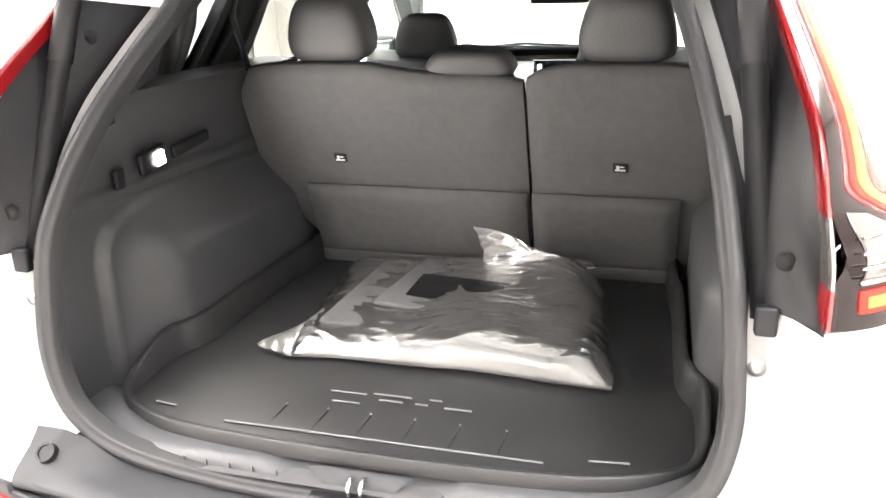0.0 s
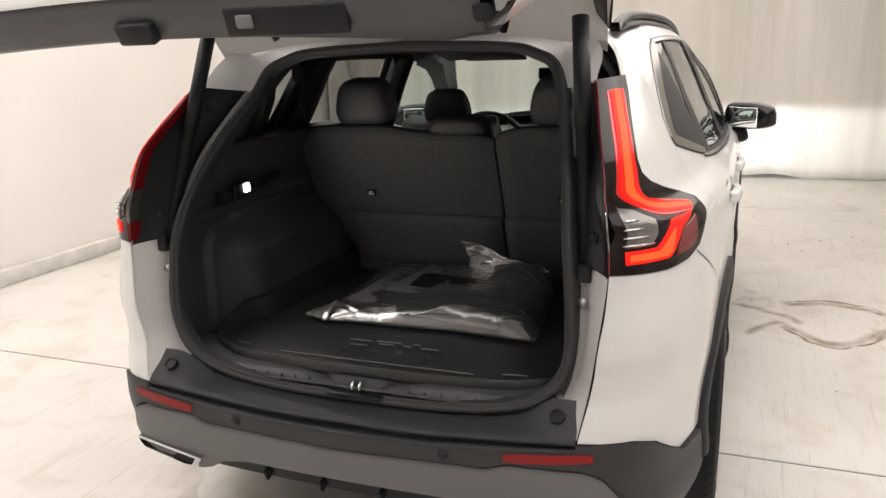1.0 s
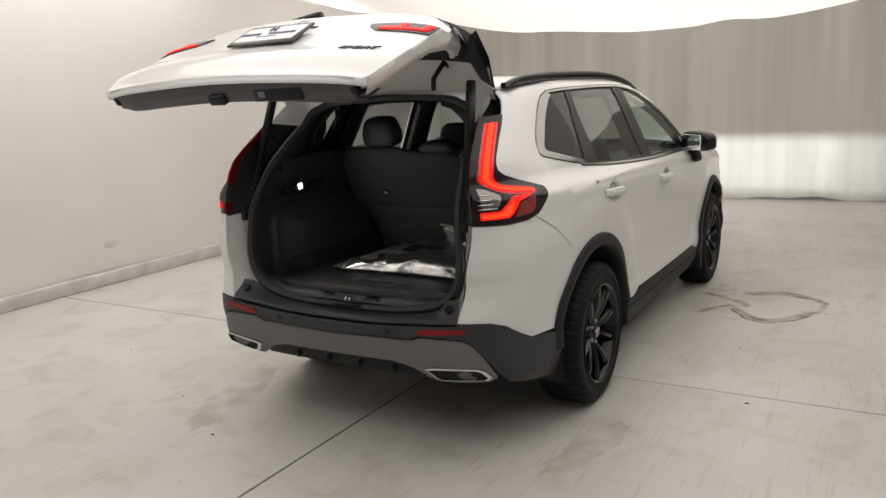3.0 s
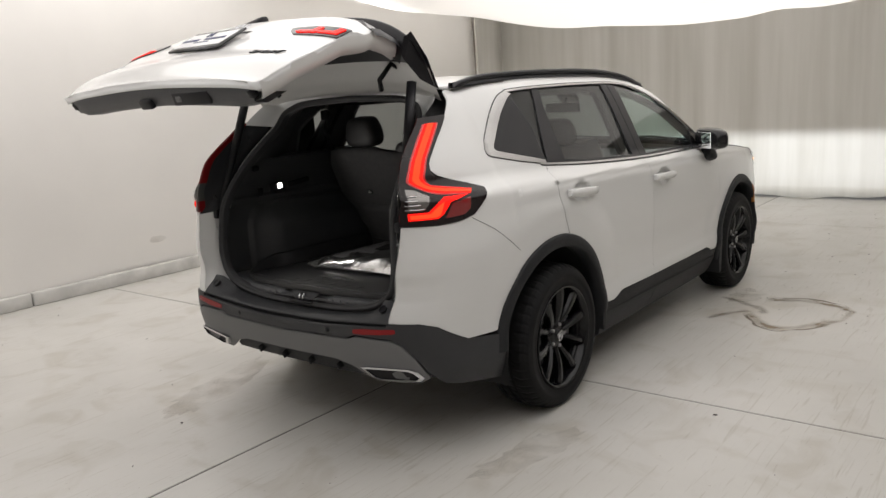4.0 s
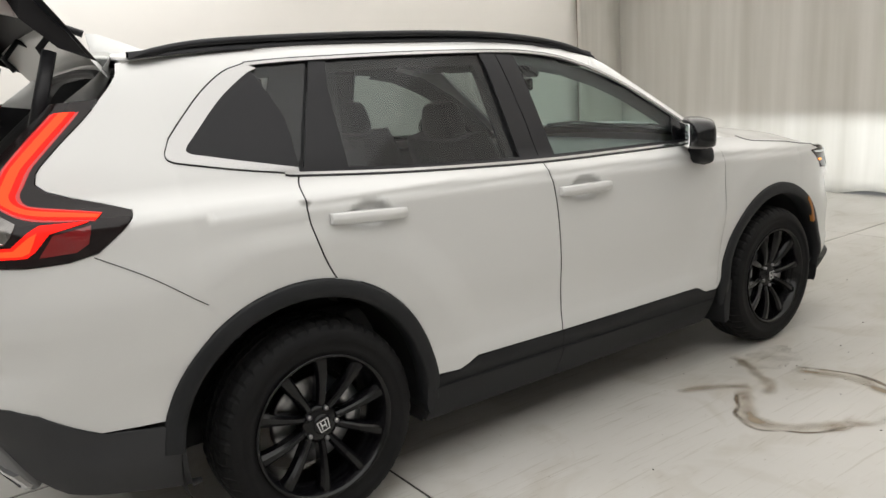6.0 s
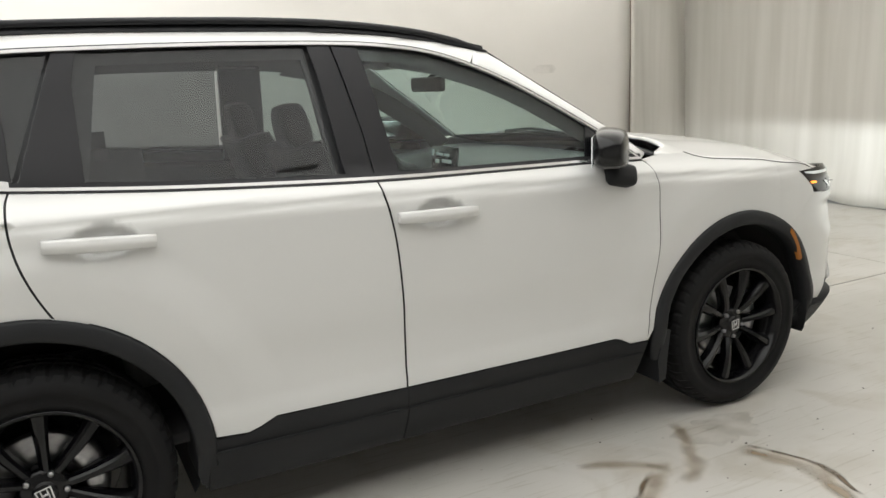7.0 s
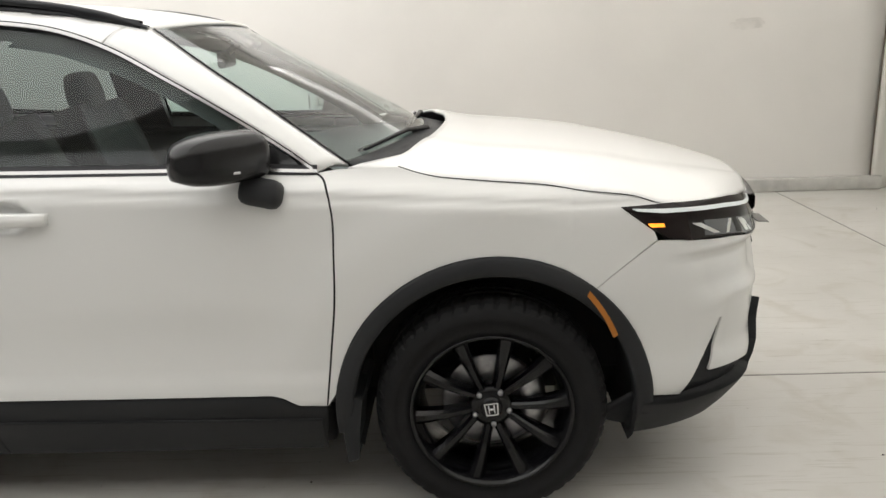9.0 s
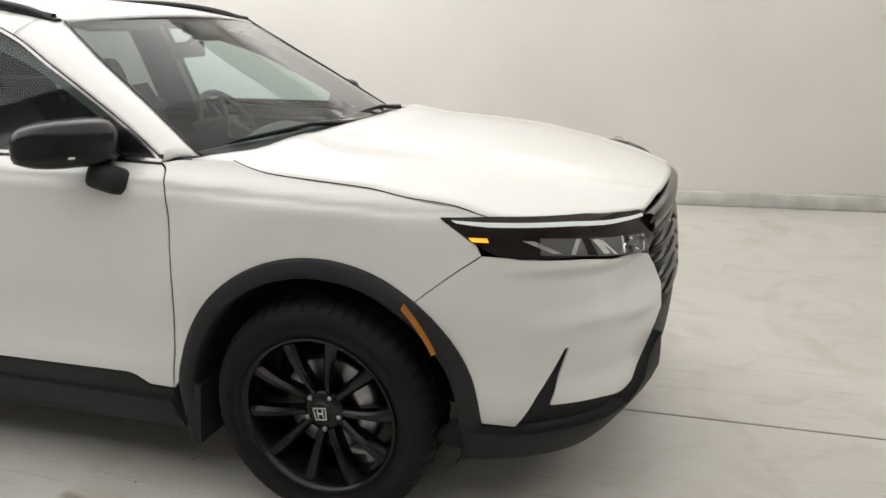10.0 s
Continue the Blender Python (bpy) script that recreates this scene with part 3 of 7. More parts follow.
wtopf = pchip([p[0] for p in WTOP], [p[1] for p in WTOP])


def cutline(pts, a, b):
    return [p for p in pts if min(a, b) - 1e-6 <= p[0] <= max(a, b) + 1e-6]


a_rc = ang(RARCH, 0.128, 0.812)
REAR_DOOR = rcut_s + arch_pts(RARCH, a_rc, ang(RARCH, 0.459, 0.415), 16)[1:] + SILL[1:5] + bcut_low[::-1][1:] + cutline(belt_s, 0.06, 1.07)[::-1]
FRONT_DOOR = bcut_low + SILL[5:] + fcut_s[::-1][1:] + cutline(belt_s, 1.09, 2.18)[::-1]
FENDER_TOP = [(2.2, 1.120), (2.26, 1.128), (2.433, 1.128), (2.50, 1.105), (2.56, 1.092), (2.70, 1.076), (2.874, 1.058), (3.02, 1.038), pz(0.80, 3.118, 1.02), pz(0.775, 3.22, 0.985)]
HEAD_OUT = [pz(0.846, 3.09, 0.992), pz(0.842, 3.128, 0.962), pz(0.84, 3.19, 0.915), pz(0.83, 3.24, 0.885)]
FENDER = fcut_s + arch_pts(FARCH, ang(FARCH, 2.216, 0.393), ang(FARCH, 3.085, 0.80), 26)[1:] + [pz(0.85, 3.206, 0.886)] + HEAD_OUT[:3][::-1] + [pz(0.775, 3.22, 0.987)] + FENDER_TOP[::-1][1:]

RLAMP_FRONT = [(-0.765, 1.492), (-0.855, 1.395), (-0.925, 1.296), (-0.93, 1.268), (-0.895, 1.245), (-0.81, 1.222), (-0.695, 1.199), (-0.597, 1.175)]
RLAMP_LOW = [(-0.61, 1.158), (-0.66, 1.128), (-0.77, 1.072), (-0.88, 1.054), (-1.02, 1.050), side_p(0.677, 1.052)]
GCUT = [(0.677, 1.052), (0.672, 0.98), (0.662, 0.90), (0.656, 0.85), (0.650, 0.80), (0.641, 0.75), (0.630, 0.70), (0.619, 0.645)]


def on_gate_edge(x, z):
    return side_p(x, z)


QWIN = [(-0.05, 1.578), (-0.128, 1.553), (-0.214, 1.494), (-0.297, 1.414), (-0.360, 1.347), (-0.384, 1.318), (-0.372, 1.299), (-0.30, 1.281), (-0.154, 1.251), (0.03, 1.220)]
RB_EDGE = [side_p(0.619, 0.642), side_p(0.70, 0.643), side_p(0.742, 0.641), side_p(0.788, 0.618), side_p(0.823, 0.556), (-0.83, 0.534), (-0.57, 0.512)]
roof_edge = [(y, ROOFZ(y)) for y in np.linspace(1.60, -0.40, 22)]
SPOIL_EDGE = [pz(0.60, -0.44, 1.600), (-0.66, 1.56)]
SIDE = (spline(QWIN, 4) + rcut_s[1:] + arch_pts(RARCH, a_rc, ang(RARCH, -0.505, 0.525), 24)[1:] + RB_EDGE[::-1][1:]
        + [on_gate_edge(x, z) for x, z in GCUT[::-1]] + RLAMP_LOW[::-1][1:] + RLAMP_FRONT[::-1] + SPOIL_EDGE[::-1] + roof_edge[::-1]
        + [p for p in wtop_s if p[0] < 1.545][::-1])
SIDE = [SIDE[0]] + [b for a, b in zip(SIDE, SIDE[1:]) if math.hypot(a[0] - b[0], a[1] - b[1]) > 1e-4]

for s in (1, -1):
    panel("side_panel", SIDE, skin, PAINT, car, s, gap=0.0025, du=0.022, dv=0.022)
    panel("rear_door", REAR_DOOR, skin, PAINT, car, s, gap=0.0042, du=0.018, dv=0.015)
    panel("front_door", FRONT_DOOR, skin, PAINT, car, s, gap=0.0042, du=0.018, dv=0.015)
    panel("front_fender", FENDER, skin, PAINT, car, s, gap=0.0022, du=0.015, dv=0.014)
    for seam in ([(-0.79, 1.060), (-0.57, 0.975), (-0.345, 0.868)],):
        c = [Vector(q) for q in spline(seam, 5)]
        nrm = Vector((-(c[-1] - c[0]).y, (c[-1] - c[0]).x)).normalized() * 0.0014
        panel("panel_seam", [tuple(q + nrm) for q in c] + [tuple(q - nrm) for q in c[::-1]], skin, DARK, car, s, off=0.0012, rim=0, du=0.04, dv=0.04)
    # near-black strips behind the door gaps, standing in for their shade
    for line in (rcut_s, bcut_low, fcut_s):
        c = [Vector(q) for q in line]
        lft, rgt = [], []
        for k, q in enumerate(c):
            d = (c[min(k + 1, len(c) - 1)] - c[max(k - 1, 0)]).normalized()
            lft.append(tuple(q + Vector((-d.y, d.x)) * 0.009))
            rgt.append(tuple(q - Vector((-d.y, d.x)) * 0.009))
        panel("door_gap_shade", lft + rgt[::-1], skin, DARK, car, s, off=-0.0035, rim=0, du=0.04, dv=0.04)
    # chrome round the windows
    low = [(y, z - 0.0005) for y, z in belt_s] + [(y, z + 0.0085) for y, z in belt_s[::-1]]
    panel("window_chrome", low, skin, WINCHROME, car, s, off=0.005, rim=0.006)
    # dark gasket strips; the lower one also draws the chrome's dark reflection
    for za, zb in ((-0.0065, -0.0005), (0.0085, 0.022)):
        low = [(y, z + za) for y, z in belt_s] + [(y, z + zb) for y, z in belt_s[::-1]]
        panel("window_dark_edge", low, skin, SATIN, car, s, off=0.0022, rim=0.004)
    low = [(y, z + 0.003) for y, z in wtop_s if y < 2.19] + [(y, z + 0.0075) for y, z in wtop_s[::-1] if y < 2.19]
    panel("window_dark_edge", low, skin, SATIN, car, s, off=0.002, rim=0.004, dv=0.03)
    qs = [q for q in spline(QWIN, 4)]
    qo = inset(qs + [(0.03, 1.40)], -0.005)
    panel("window_dark_edge", qo, skin, SATIN, car, s, off=0.001, rim=0.004, dv=0.03)
    q = spline(QWIN, 4)
    rear_in = spline([(-0.015, 1.562), (-0.06, 1.543), (-0.160, 1.473), (-0.258, 1.378), (-0.305, 1.330), (-0.297, 1.312), (-0.25, 1.300), (-0.15, 1.277), (0.03, 1.238)], 4)
    panel("window_chrome", q + rear_in[::-1], skin, WINCHROME, car, s, off=0.004, rim=0.006, dv=0.02, du=0.03)
    top = [p for p in wtop_s if p[0] < 2.19]
    panel("window_chrome", [(y, z + 0.003) for y, z in top] + [(y, z - 0.006) for y, z in top[::-1]], skin, WINCHROME, car, s, off=0.004, rim=0.006, dv=0.03)
    # glass and posts
    wi = [(y, z - 0.008) for y, z in wtop_s]
    QG = rear_in[:-1] + [(0.038, 1.238), (0.168, 1.575)] + [p for p in wi if p[0] < 0.15][::-1]
    panel("quarter_window", QG, skin, PRIVACY, car, s, off=-0.008, rim=0, dv=0.06)
    RG = [(0.046, beltf(0.05) + 0.012), (0.95, beltf(0.95) + 0.012), (0.925, 1.582)] + [p for p in wi if 0.19 < p[0] < 0.90][::-1] + [(0.178, 1.578)]
    panel("rear_door_window", RG, skin, PRIVACY, car, s, off=-0.008, rim=0, dv=0.06)
    panel("pillar_trim", [(0.05, 1.225), (0.215, 1.207), (0.222, 1.50), (0.245, 1.581), (0.182, 1.58)], skin, SATIN, car, s, off=-0.004, rim=0.004)
    bz = beltf(1.05) + 0.012
    panel("pillar_trim", [(0.979, bz), (1.073, bz), (1.062, 1.30), (1.016, 1.582), (0.940, 1.583), (0.952, 1.50)], skin, SATIN, car, s, off=-0.002, rim=0.006)
    panel("pillar_trim", [(1.079, bz), (1.166, bz - 0.002), (1.115, 1.572), (1.024, 1.581), (1.068, 1.30)], skin, SATIN, car, s, off=-0.002, rim=0.006)
    FG = [(1.13, beltf(1.13) + 0.01), (2.15, beltf(2.15) + 0.006)] + [p for p in wi if 1.10 < p[0] < 2.14][::-1]
    panel("front_door_window", FG, skin, CLEAR, car, s, off=-0.008, rim=0, dv=0.06)
    panel("mirror_patch", [(1.93, beltf(1.93) + 0.012), (2.165, beltf(2.165) + 0.006), (2.12, 1.165), (1.97, 1.258)], skin, GLOSSBLACK, car, s, off=-0.001, rim=0.004)
    # sill and arch cladding
    sill = SILL + [(2.178, 0.30), (2.17, 0.235), (1.2, 0.225), (0.44, 0.225), (0.43, 0.30)]
    panel("sill_cladding", sill, skin, CLAD, car, s, off=0.006, gap=0.0015, rim=0.03, dv=0.03)
    for ya, yb in ((0.452, 1.121), (1.128, 2.168)):
        zt = lambda y: 0.372 - 0.012 * (y - 0.45)
        panel("sill_step", [(ya, 0.226), (yb, 0.226), (yb, zt(yb)), (ya, zt(ya))], skin, CLAD, car, s, off=0.016, rim=0.016, dv=0.03)
    panel("panel_seam", [(1.121, 0.30), (1.1275, 0.30), (1.1275, 0.437), (1.121, 0.437)], skin, DARK, car, s, off=0.0072, rim=0, dv=0.04)

    for c, a0, a1, r1 in ((RARCH, ang(RARCH, 0.46, 0.33), ang(RARCH, -0.52, 0.43), 0.445), (FARCH, ang(FARCH, 3.19, 0.33), ang(FARCH, 2.20, 0.30), 0.438)):
        if a1 < 0:
            a1 += 360
        rows = []
        for k in range(41):
            a = radians(a0 + (a1 - a0) * k / 40)
            row = []
            for r, o in ((c[2] + 0.001, -0.004), (c[2] + 0.001, 0.008), (c[2] - 0.006, 0.014), (c[2] - 0.03, 0.019), (r1 + 0.008, 0.021), (r1, 0.015), (r1, -0.05), (r1 + 0.02, -0.10)):
                y, z = c[0] + r * math.cos(a), c[1] + r * math.sin(a)
                x = skin(pz(0.9, y, z)[0] if y < -0.35 or y > 2.95 else y, max(z, 0.36))[0]
                row.append((s * (x + o), y, z))
            rows.append(row if s > 0 else row[::-1])
        part("wheel_arch_trim", loft(rows), CLAD, car)

# roof, with its ditches and windshield
def roof_pt(u, y):
    xe, ze = 0.588, ROOFZ(y) + 0.0
    zc = ze + pchip([-0.6, 0.3, 1.2, 1.75], [0.03, 0.032, 0.03, 0.022])(y)
    return (xe * u, y + 0.07 * (1 - u * u) * sstep(1.2, 1.7, y), zc - (zc - ze) * u * u)


rows = [[roof_pt(u, y) for u in np.linspace(-1, 1, 25)] for y in np.linspace(-0.42, 1.67, 40)]
sheet("roof", rows, PAINT, car, 0.012)
rows = [[(x, y, z - 0.04) for x, y, z in [roof_pt(u * 1.04, y) for u in np.linspace(-1, 1, 17)]] for y in np.linspace(-0.40, 1.64, 20)]
part("headliner", loft(rows), HEADLINER, car)

WS_EDGE = [(0.590, 1.672, 1.545), (0.648, 1.848, 1.424), (0.705, 2.05, 1.291), (0.772, 2.285, 1.128)]
ws_s = spline(WS_EDGE, 6)
for s in (1, -1):
    n = 24
    low3 = []
    for k in range(n + 1):
        y = 1.545 + (2.2 - 1.545) * k / n
        low3.append(Vector(skin(y, wtopf(y))))
    top3 = [Vector((0.586, 1.60, ROOFZ(1.60)))] + [Vector(p) for p in ws_s]
    top3 = [Vector(p) for p in spline(top3[:2] + [Vector(p) for p in WS_EDGE[1:]], 8)]
    m = len(top3) - 1
    rows = []
    for k in range(n + 1):
        f = k / n * m
        i = min(int(f), m - 1)
        t = top3[i].lerp(top3[i + 1], f - i)
        row = []
        for j in range(7):
            v = j / 6
            q = low3[k].lerp(t, v)
            q += Vector((0.4, 0.15, 0.6)) * 0.022 * math.sin(math.pi * v)
            row.append((s * q.x, q.y, q.z))
        rows.append(row if s < 0 else row[::-1])
    sheet("a_pillar", rows, PAINT, car, 0.01)

rows = []
for k in range(len(ws_s)):
    x, y, z = ws_s[k]
    t = k / (len(ws_s) - 1)
    bow = 0.075 + 0.135 * t
    rows.append([(x * u, y + bow * (1 - u * u), z + (0.012 + 0.012 * t) * (1 - u * u)) for u in np.linspace(-1, 1, 21)])
part("windshield", loft(rows), WINDSHIELD, car)
for s in (1, -1):
    edge = [(s * (x + 0.002), y + 0.002, z + 0.002) for x, y, z in ws_s]
    tube("windshield_seal", edge, 0.0035, GLOSSBLACK, car, 6)
rows = [[(p[0], p[1] + d, p[2] + 0.004 - d * 0.25) for p in rows[-1]] for d in (-0.02, 0.05, 0.11, 0.17)]
sheet("cowl", rows, CLAD, car, 0.01)

# hood
HOODLINE = [(skin(p, z), z) for p, z in FENDER_TOP[2:]] + [((0.62, 3.50, 0.962), 0.962), ((0.45, 3.612, 0.945), 0.945)]
HY = [q[0][1] for q in HOODLINE]
hoodx = pchip(HY, [q[0][0] - 0.006 for q in HOODLINE])
hoodz = pchip(HY, [q[1] for q in HOODLINE])
hoodc = pchip([2.40, 2.627, 2.86, 3.078, 3.291, 3.439, 3.56, 3.66], [1.176, 1.160, 1.142, 1.117, 1.078, 1.036, 0.994, 0.958])


def hood_pt(u, y):
    e, ze, zc = hoodx(y), hoodz(y), hoodc(y)
    cr = 0.006 * sstep(0.55, 0.62, abs(u)) * sstep(0.85, 0.7, abs(u))
    back = 0.17 * (1 - u * u) * sstep(2.75, 2.40, y) - 0.11 * sstep(0.82, 1.0, abs(u)) * sstep(2.62, 2.40, y)
    front = 0.055 * (1 - u * u) * sstep(3.3, 3.62, y)
    return (e * u, y + back + front, zc - (zc - ze) * abs(u) ** 2.3 + cr)


hood_rows = np.concatenate([np.linspace(2.40, 3.3, 30), np.linspace(3.325, 3.612, 18)])
rows = [[hood_pt(u, y) for u in np.linspace(-1, 1, 41)] for y in hood_rows]
sheet("hood", rows, PAINT, car, 0.012)
for s in (1, -1):
    # near-black bar drawn along the hood edge as the gap's shade
    line = [(s * (hoodx(y) + 0.004), y, hoodz(y) + 0.0015) for y in np.linspace(2.44, 3.40, 40)]
    tube("hood_gap_shade", line, 0.0018, DARK, car, 5)


# ---- bumpers and lamps ----
def rear_pts(pts):
    return [side_p(x, z, True) for x, z in pts]


def front_pts(pts):
    return [side_p(x, z, False) for x, z in pts]


LAMP_EDGE = [(0.677, 1.052), (0.675, 1.12), (0.665, 1.20), (0.650, 1.30), (0.620, 1.40), (0.605, 1.45), (0.594, 1.485)]
GROOVE = [(-0.001, 0.553), (0.25, 0.560), (0.41, 0.562), (0.45, 0.578), (0.64, 0.577), (0.678, 0.560), (0.712, 0.504), (0.748, 0.425), (0.765, 0.385)]
BUMP_LOW = [(0.775, 0.36), (0.80, 0.34)]
LOWGREY = [(-0.001, 0.446), (0.30, 0.446), (0.39, 0.425), (0.45, 0.385), (0.50, 0.362), (0.715, 0.385)]
rear_bumper, front_bumper = new("rear_bumper"), new("front_bumper")
rear_bumper.parent = front_bumper.parent = car
rear_bumper["label"], front_bumper["label"] = "black and grey plastic rear bumper", "white front bumper with black lower lip"
for s in (1, -1):
    up = RB_EDGE[::-1] + rear_pts([(0.615, 0.628), (0.58, 0.624), (0.42, 0.612), (0.27, 0.602), (-0.001, 0.597)]) + rear_pts(GROOVE) + rear_pts(BUMP_LOW) + [(-0.56, 0.30), (-0.47, 0.295)] + arch_pts(RARCH, 190, ang(RARCH, -0.505, 0.525), 10)
    panel("bumper_cladding", up, skin, BUMPCLAD, rear_bumper, s, off=0.010, gap=0.001, rim=0.02, dv=0.03)
    grey = rear_pts([(x, z - 0.007) for x, z in GROOVE[:7]] + [(0.738, 0.43), (0.745, 0.40)]) + rear_pts(LOWGREY[::-1])
    panel("lower_valance", grey, skin, GREYCLAD, rear_bumper, s, off=0.016, gap=0.001, rim=0.02, dv=0.03)
    diff = rear_pts([(x, z - 0.004) for x, z in LOWGREY[:5]]) + rear_pts([(0.50, 0.335), (0.40, 0.335), (-0.0002, 0.335)])
    panel("diffuser", diff, skin, CLAD, rear_bumper, s, off=-0.02, rim=0.03, dv=0.03)
    for fx in (0.09, 0.27):
        f0 = Vector(skin(*side_p(fx, 0.40)))
        bevelled("fin", 0.010, 0.04, 0.036, CLAD, rear_bumper, pose(s * f0.x, f0.y + 0.022, 0.385, 20), 0.004)
    refl = rear_pts([(0.448, 0.588), (0.50, 0.588), (0.645, 0.603), (0.658, 0.607), (0.656, 0.620), (0.645, 0.622), (0.50, 0.610), (0.450, 0.604)])
    panel("reflector", refl, skin, REFLECTOR, rear_bumper, s, off=0.016, rim=0.02, du=0.03, dv=0.03, label="red rear reflector")
    # tail pipe finisher
    ring_o = [(0.455, 0.425), (0.50, 0.434), (0.70, 0.447), (0.725, 0.435), (0.742, 0.40), (0.722, 0.383), (0.535, 0.366), (0.50, 0.375)]
    ring_i = [(0.478, 0.420), (0.508, 0.426), (0.694, 0.439), (0.714, 0.429), (0.729, 0.403), (0.712, 0.391), (0.542, 0.375), (0.514, 0.381)]
    o3 = [Vector(skin(*side_p(x, z))) + Vector((0, -0.036, 0)) for x, z in ring_o]
    i3 = [Vector(skin(*side_p(x, z))) + Vector((0, -0.038, 0)) for x, z in ring_i]
    i4 = [p + Vector((0, 0.034, 0)) for p in i3]
    o4 = [p + Vector((0, 0.05, 0)) for p in o3]
    rows = [[(s * p.x, p.y, p.z) for p in r] for r in (o4, o3, i3, i4)]
    v, f = loft(rows, closed=True)
    fin = part("exhaust_finisher", (v, f if s > 0 else [q[::-1] for q in f]), CHROME, rear_bumper, "polished exhaust finisher", smooth=False)
    # near-black plate stands in for the shaded inside of the finisher
    part("finisher_inner_shade", ([(s * p.x, p.y - 0.024, p.z) for p in i4], [tuple(range(8))[::s]]), DARK, fin, smooth=False)
    # parking sensor dots
    d0 = Vector(skin(*side_p(0.30, 0.585)))
    lathe("parking_sensor", [(0.0, 0.004), (0.011, 0.004), (0.012, 0.0)], SATIN, rear_bumper, pose(s * d0.x, d0.y - 0.012, d0.z, 0, 0, -90), 16)
    # side lamp cluster: dark housing, glowing bars, clear lens
    LAMP = RLAMP_FRONT + RLAMP_LOW[:-1] + [on_gate_edge(x, z) for x, z in LAMP_EDGE]
    tl = panel("tail_light", LAMP, skin, SMOKE, car, s, off=0.004, gap=0.001, rim=0.0, du=0.022, dv=0.022, label="smoked tail light with lit red bars")
    # the lens wraps round the inner edge
    edge = spline(LAMP_EDGE, 6)
    for z0, z1, mt in ((1.205, 1.60, REDLAMP), (1.110, 1.205, CLEARLAMP), (1.0, 1.110, REDLAMP)):
        rows = []
        for x, z in edge:
            if z0 - 0.008 <= z <= z1 + 0.008:
                g = Vector(skin(*side_p(x, z))) + Vector((0.002, -0.004, 0))
                rows.append([(s * (g.x - dx), g.y + dy, g.z) for dx, dy in ((0, 0), (0.004, 0.002), (0.0065, 0.010), (0.009, 0.030), (0.011, 0.042))])
        if len(rows) > 1:
            part("lens_edge", loft(rows if s > 0 else [r[::-1] for r in rows]), mt, tl)

    BAR_R = [(-0.875, 1.457), (-0.93, 1.35), (-0.98, 1.27), (-1.000, 1.242), (-0.985, 1.216), (-0.93, 1.200), (-0.72, 1.174)]
    BAR_L = [(-0.985, 1.455), (-1.03, 1.33), (-1.085, 1.255), (-1.098, 1.232), (-1.06, 1.208), (-0.96, 1.176), (-0.75, 1.160)]
    bar_r, bar_l = spline(BAR_R, 5), spline(BAR_L, 5)
    mid = [((a[0] + b[0]) / 2, (a[1] + b[1]) / 2) for a, b in zip(bar_r, bar_l)]
    wide_r = [(m[0] + (a[0] - m[0]) * 1.35, m[1] + (a[1] - m[1]) * 1.35) for a, m in zip(bar_r, mid)]
    wide_l = [(m[0] + (a[0] - m[0]) * 1.40, m[1] + (a[1] - m[1]) * 1.40) for a, m in zip(bar_l, mid)]
    slim_r = [(m[0] + (a[0] - m[0]) * 0.5, m[1] + (a[1] - m[1]) * 0.5) for a, m in zip(bar_r, mid)]
    slim_l = [(m[0] + (a[0] - m[0]) * 0.5, m[1] + (a[1] - m[1]) * 0.5) for a, m in zip(bar_l, mid)]
    panel("red_lens", wide_r + wide_l[::-1], skin, REDDIM, tl, s, off=0.0055, rim=0.002, du=0.03, dv=0.03)
    panel("light_bar", bar_r + bar_l[::-1], skin, REDGLOW, tl, s, off=0.008, rim=0.004, du=0.03, dv=0.03, label="glowing red light bar")
    panel("lamp_core", slim_r + slim_l[::-1], skin, REDCORE, tl, s, off=0.0095, rim=0.002, du=0.03, dv=0.03)
    low_bar = [(-1.215, 1.106), (-1.08, 1.108), (-1.0, 1.143), (-0.95, 1.158), (-0.78, 1.157), (-0.925, 1.138), (-0.985, 1.093), (-1.02, 1.078), (-1.215, 1.076)]
    panel("light_bar", low_bar, skin, REDGLOW, tl, s, off=0.008, rim=0.004, du=0.03, dv=0.03, label="glowing red light bar")
    low_core = [(-1.20, 1.098), (-1.07, 1.100), (-0.995, 1.134), (-0.965, 1.142), (-1.005, 1.092), (-1.035, 1.084), (-1.20, 1.083)]
    panel("lamp_core", low_core, skin, REDCORE, tl, s, off=0.0095, rim=0.002, du=0.03, dv=0.03)
    panel("red_lens", [(-0.915, 1.133), (-0.775, 1.148), (-0.80, 1.100), (-0.85, 1.080), (-0.975, 1.075)], skin, REDLAMP, tl, s, off=0.007, rim=0.004, du=0.03, dv=0.03)
    clear = [(-1.150, 1.202), (-1.095, 1.195), (-1.03, 1.167), (-1.07, 1.139), (-1.11, 1.116), (-1.215, 1.114)]
    panel("reversing_lens", clear, skin, CLEARLAMP, tl, s, off=0.007, rim=0.004, du=0.03, dv=0.03, label="clear ribbed lens")
    for k in range(4):
        z = 1.122 + 0.018 * k
        a = [Vector(skin(*side_p(x, z))) for x in np.linspace(0.700, 0.762 - 0.012 * k, 4)]
        tube("lens_rib", [(s * (p.x + 0.006), p.y - 0.011, p.z) for p in a], 0.0022, CHROME, tl, 5)

    # ---- front bumper ----
    a_f = ang(FARCH, 3.085, 0.80)
    slit = [pz(0.850, 3.300, 0.372), pz(0.832, 3.365, 0.48), pz(0.800, 3.440, 0.607), pz(0.790, 3.450, 0.608), pz(0.805, 3.425, 0.52), pz(0.820, 3.396, 0.442)]
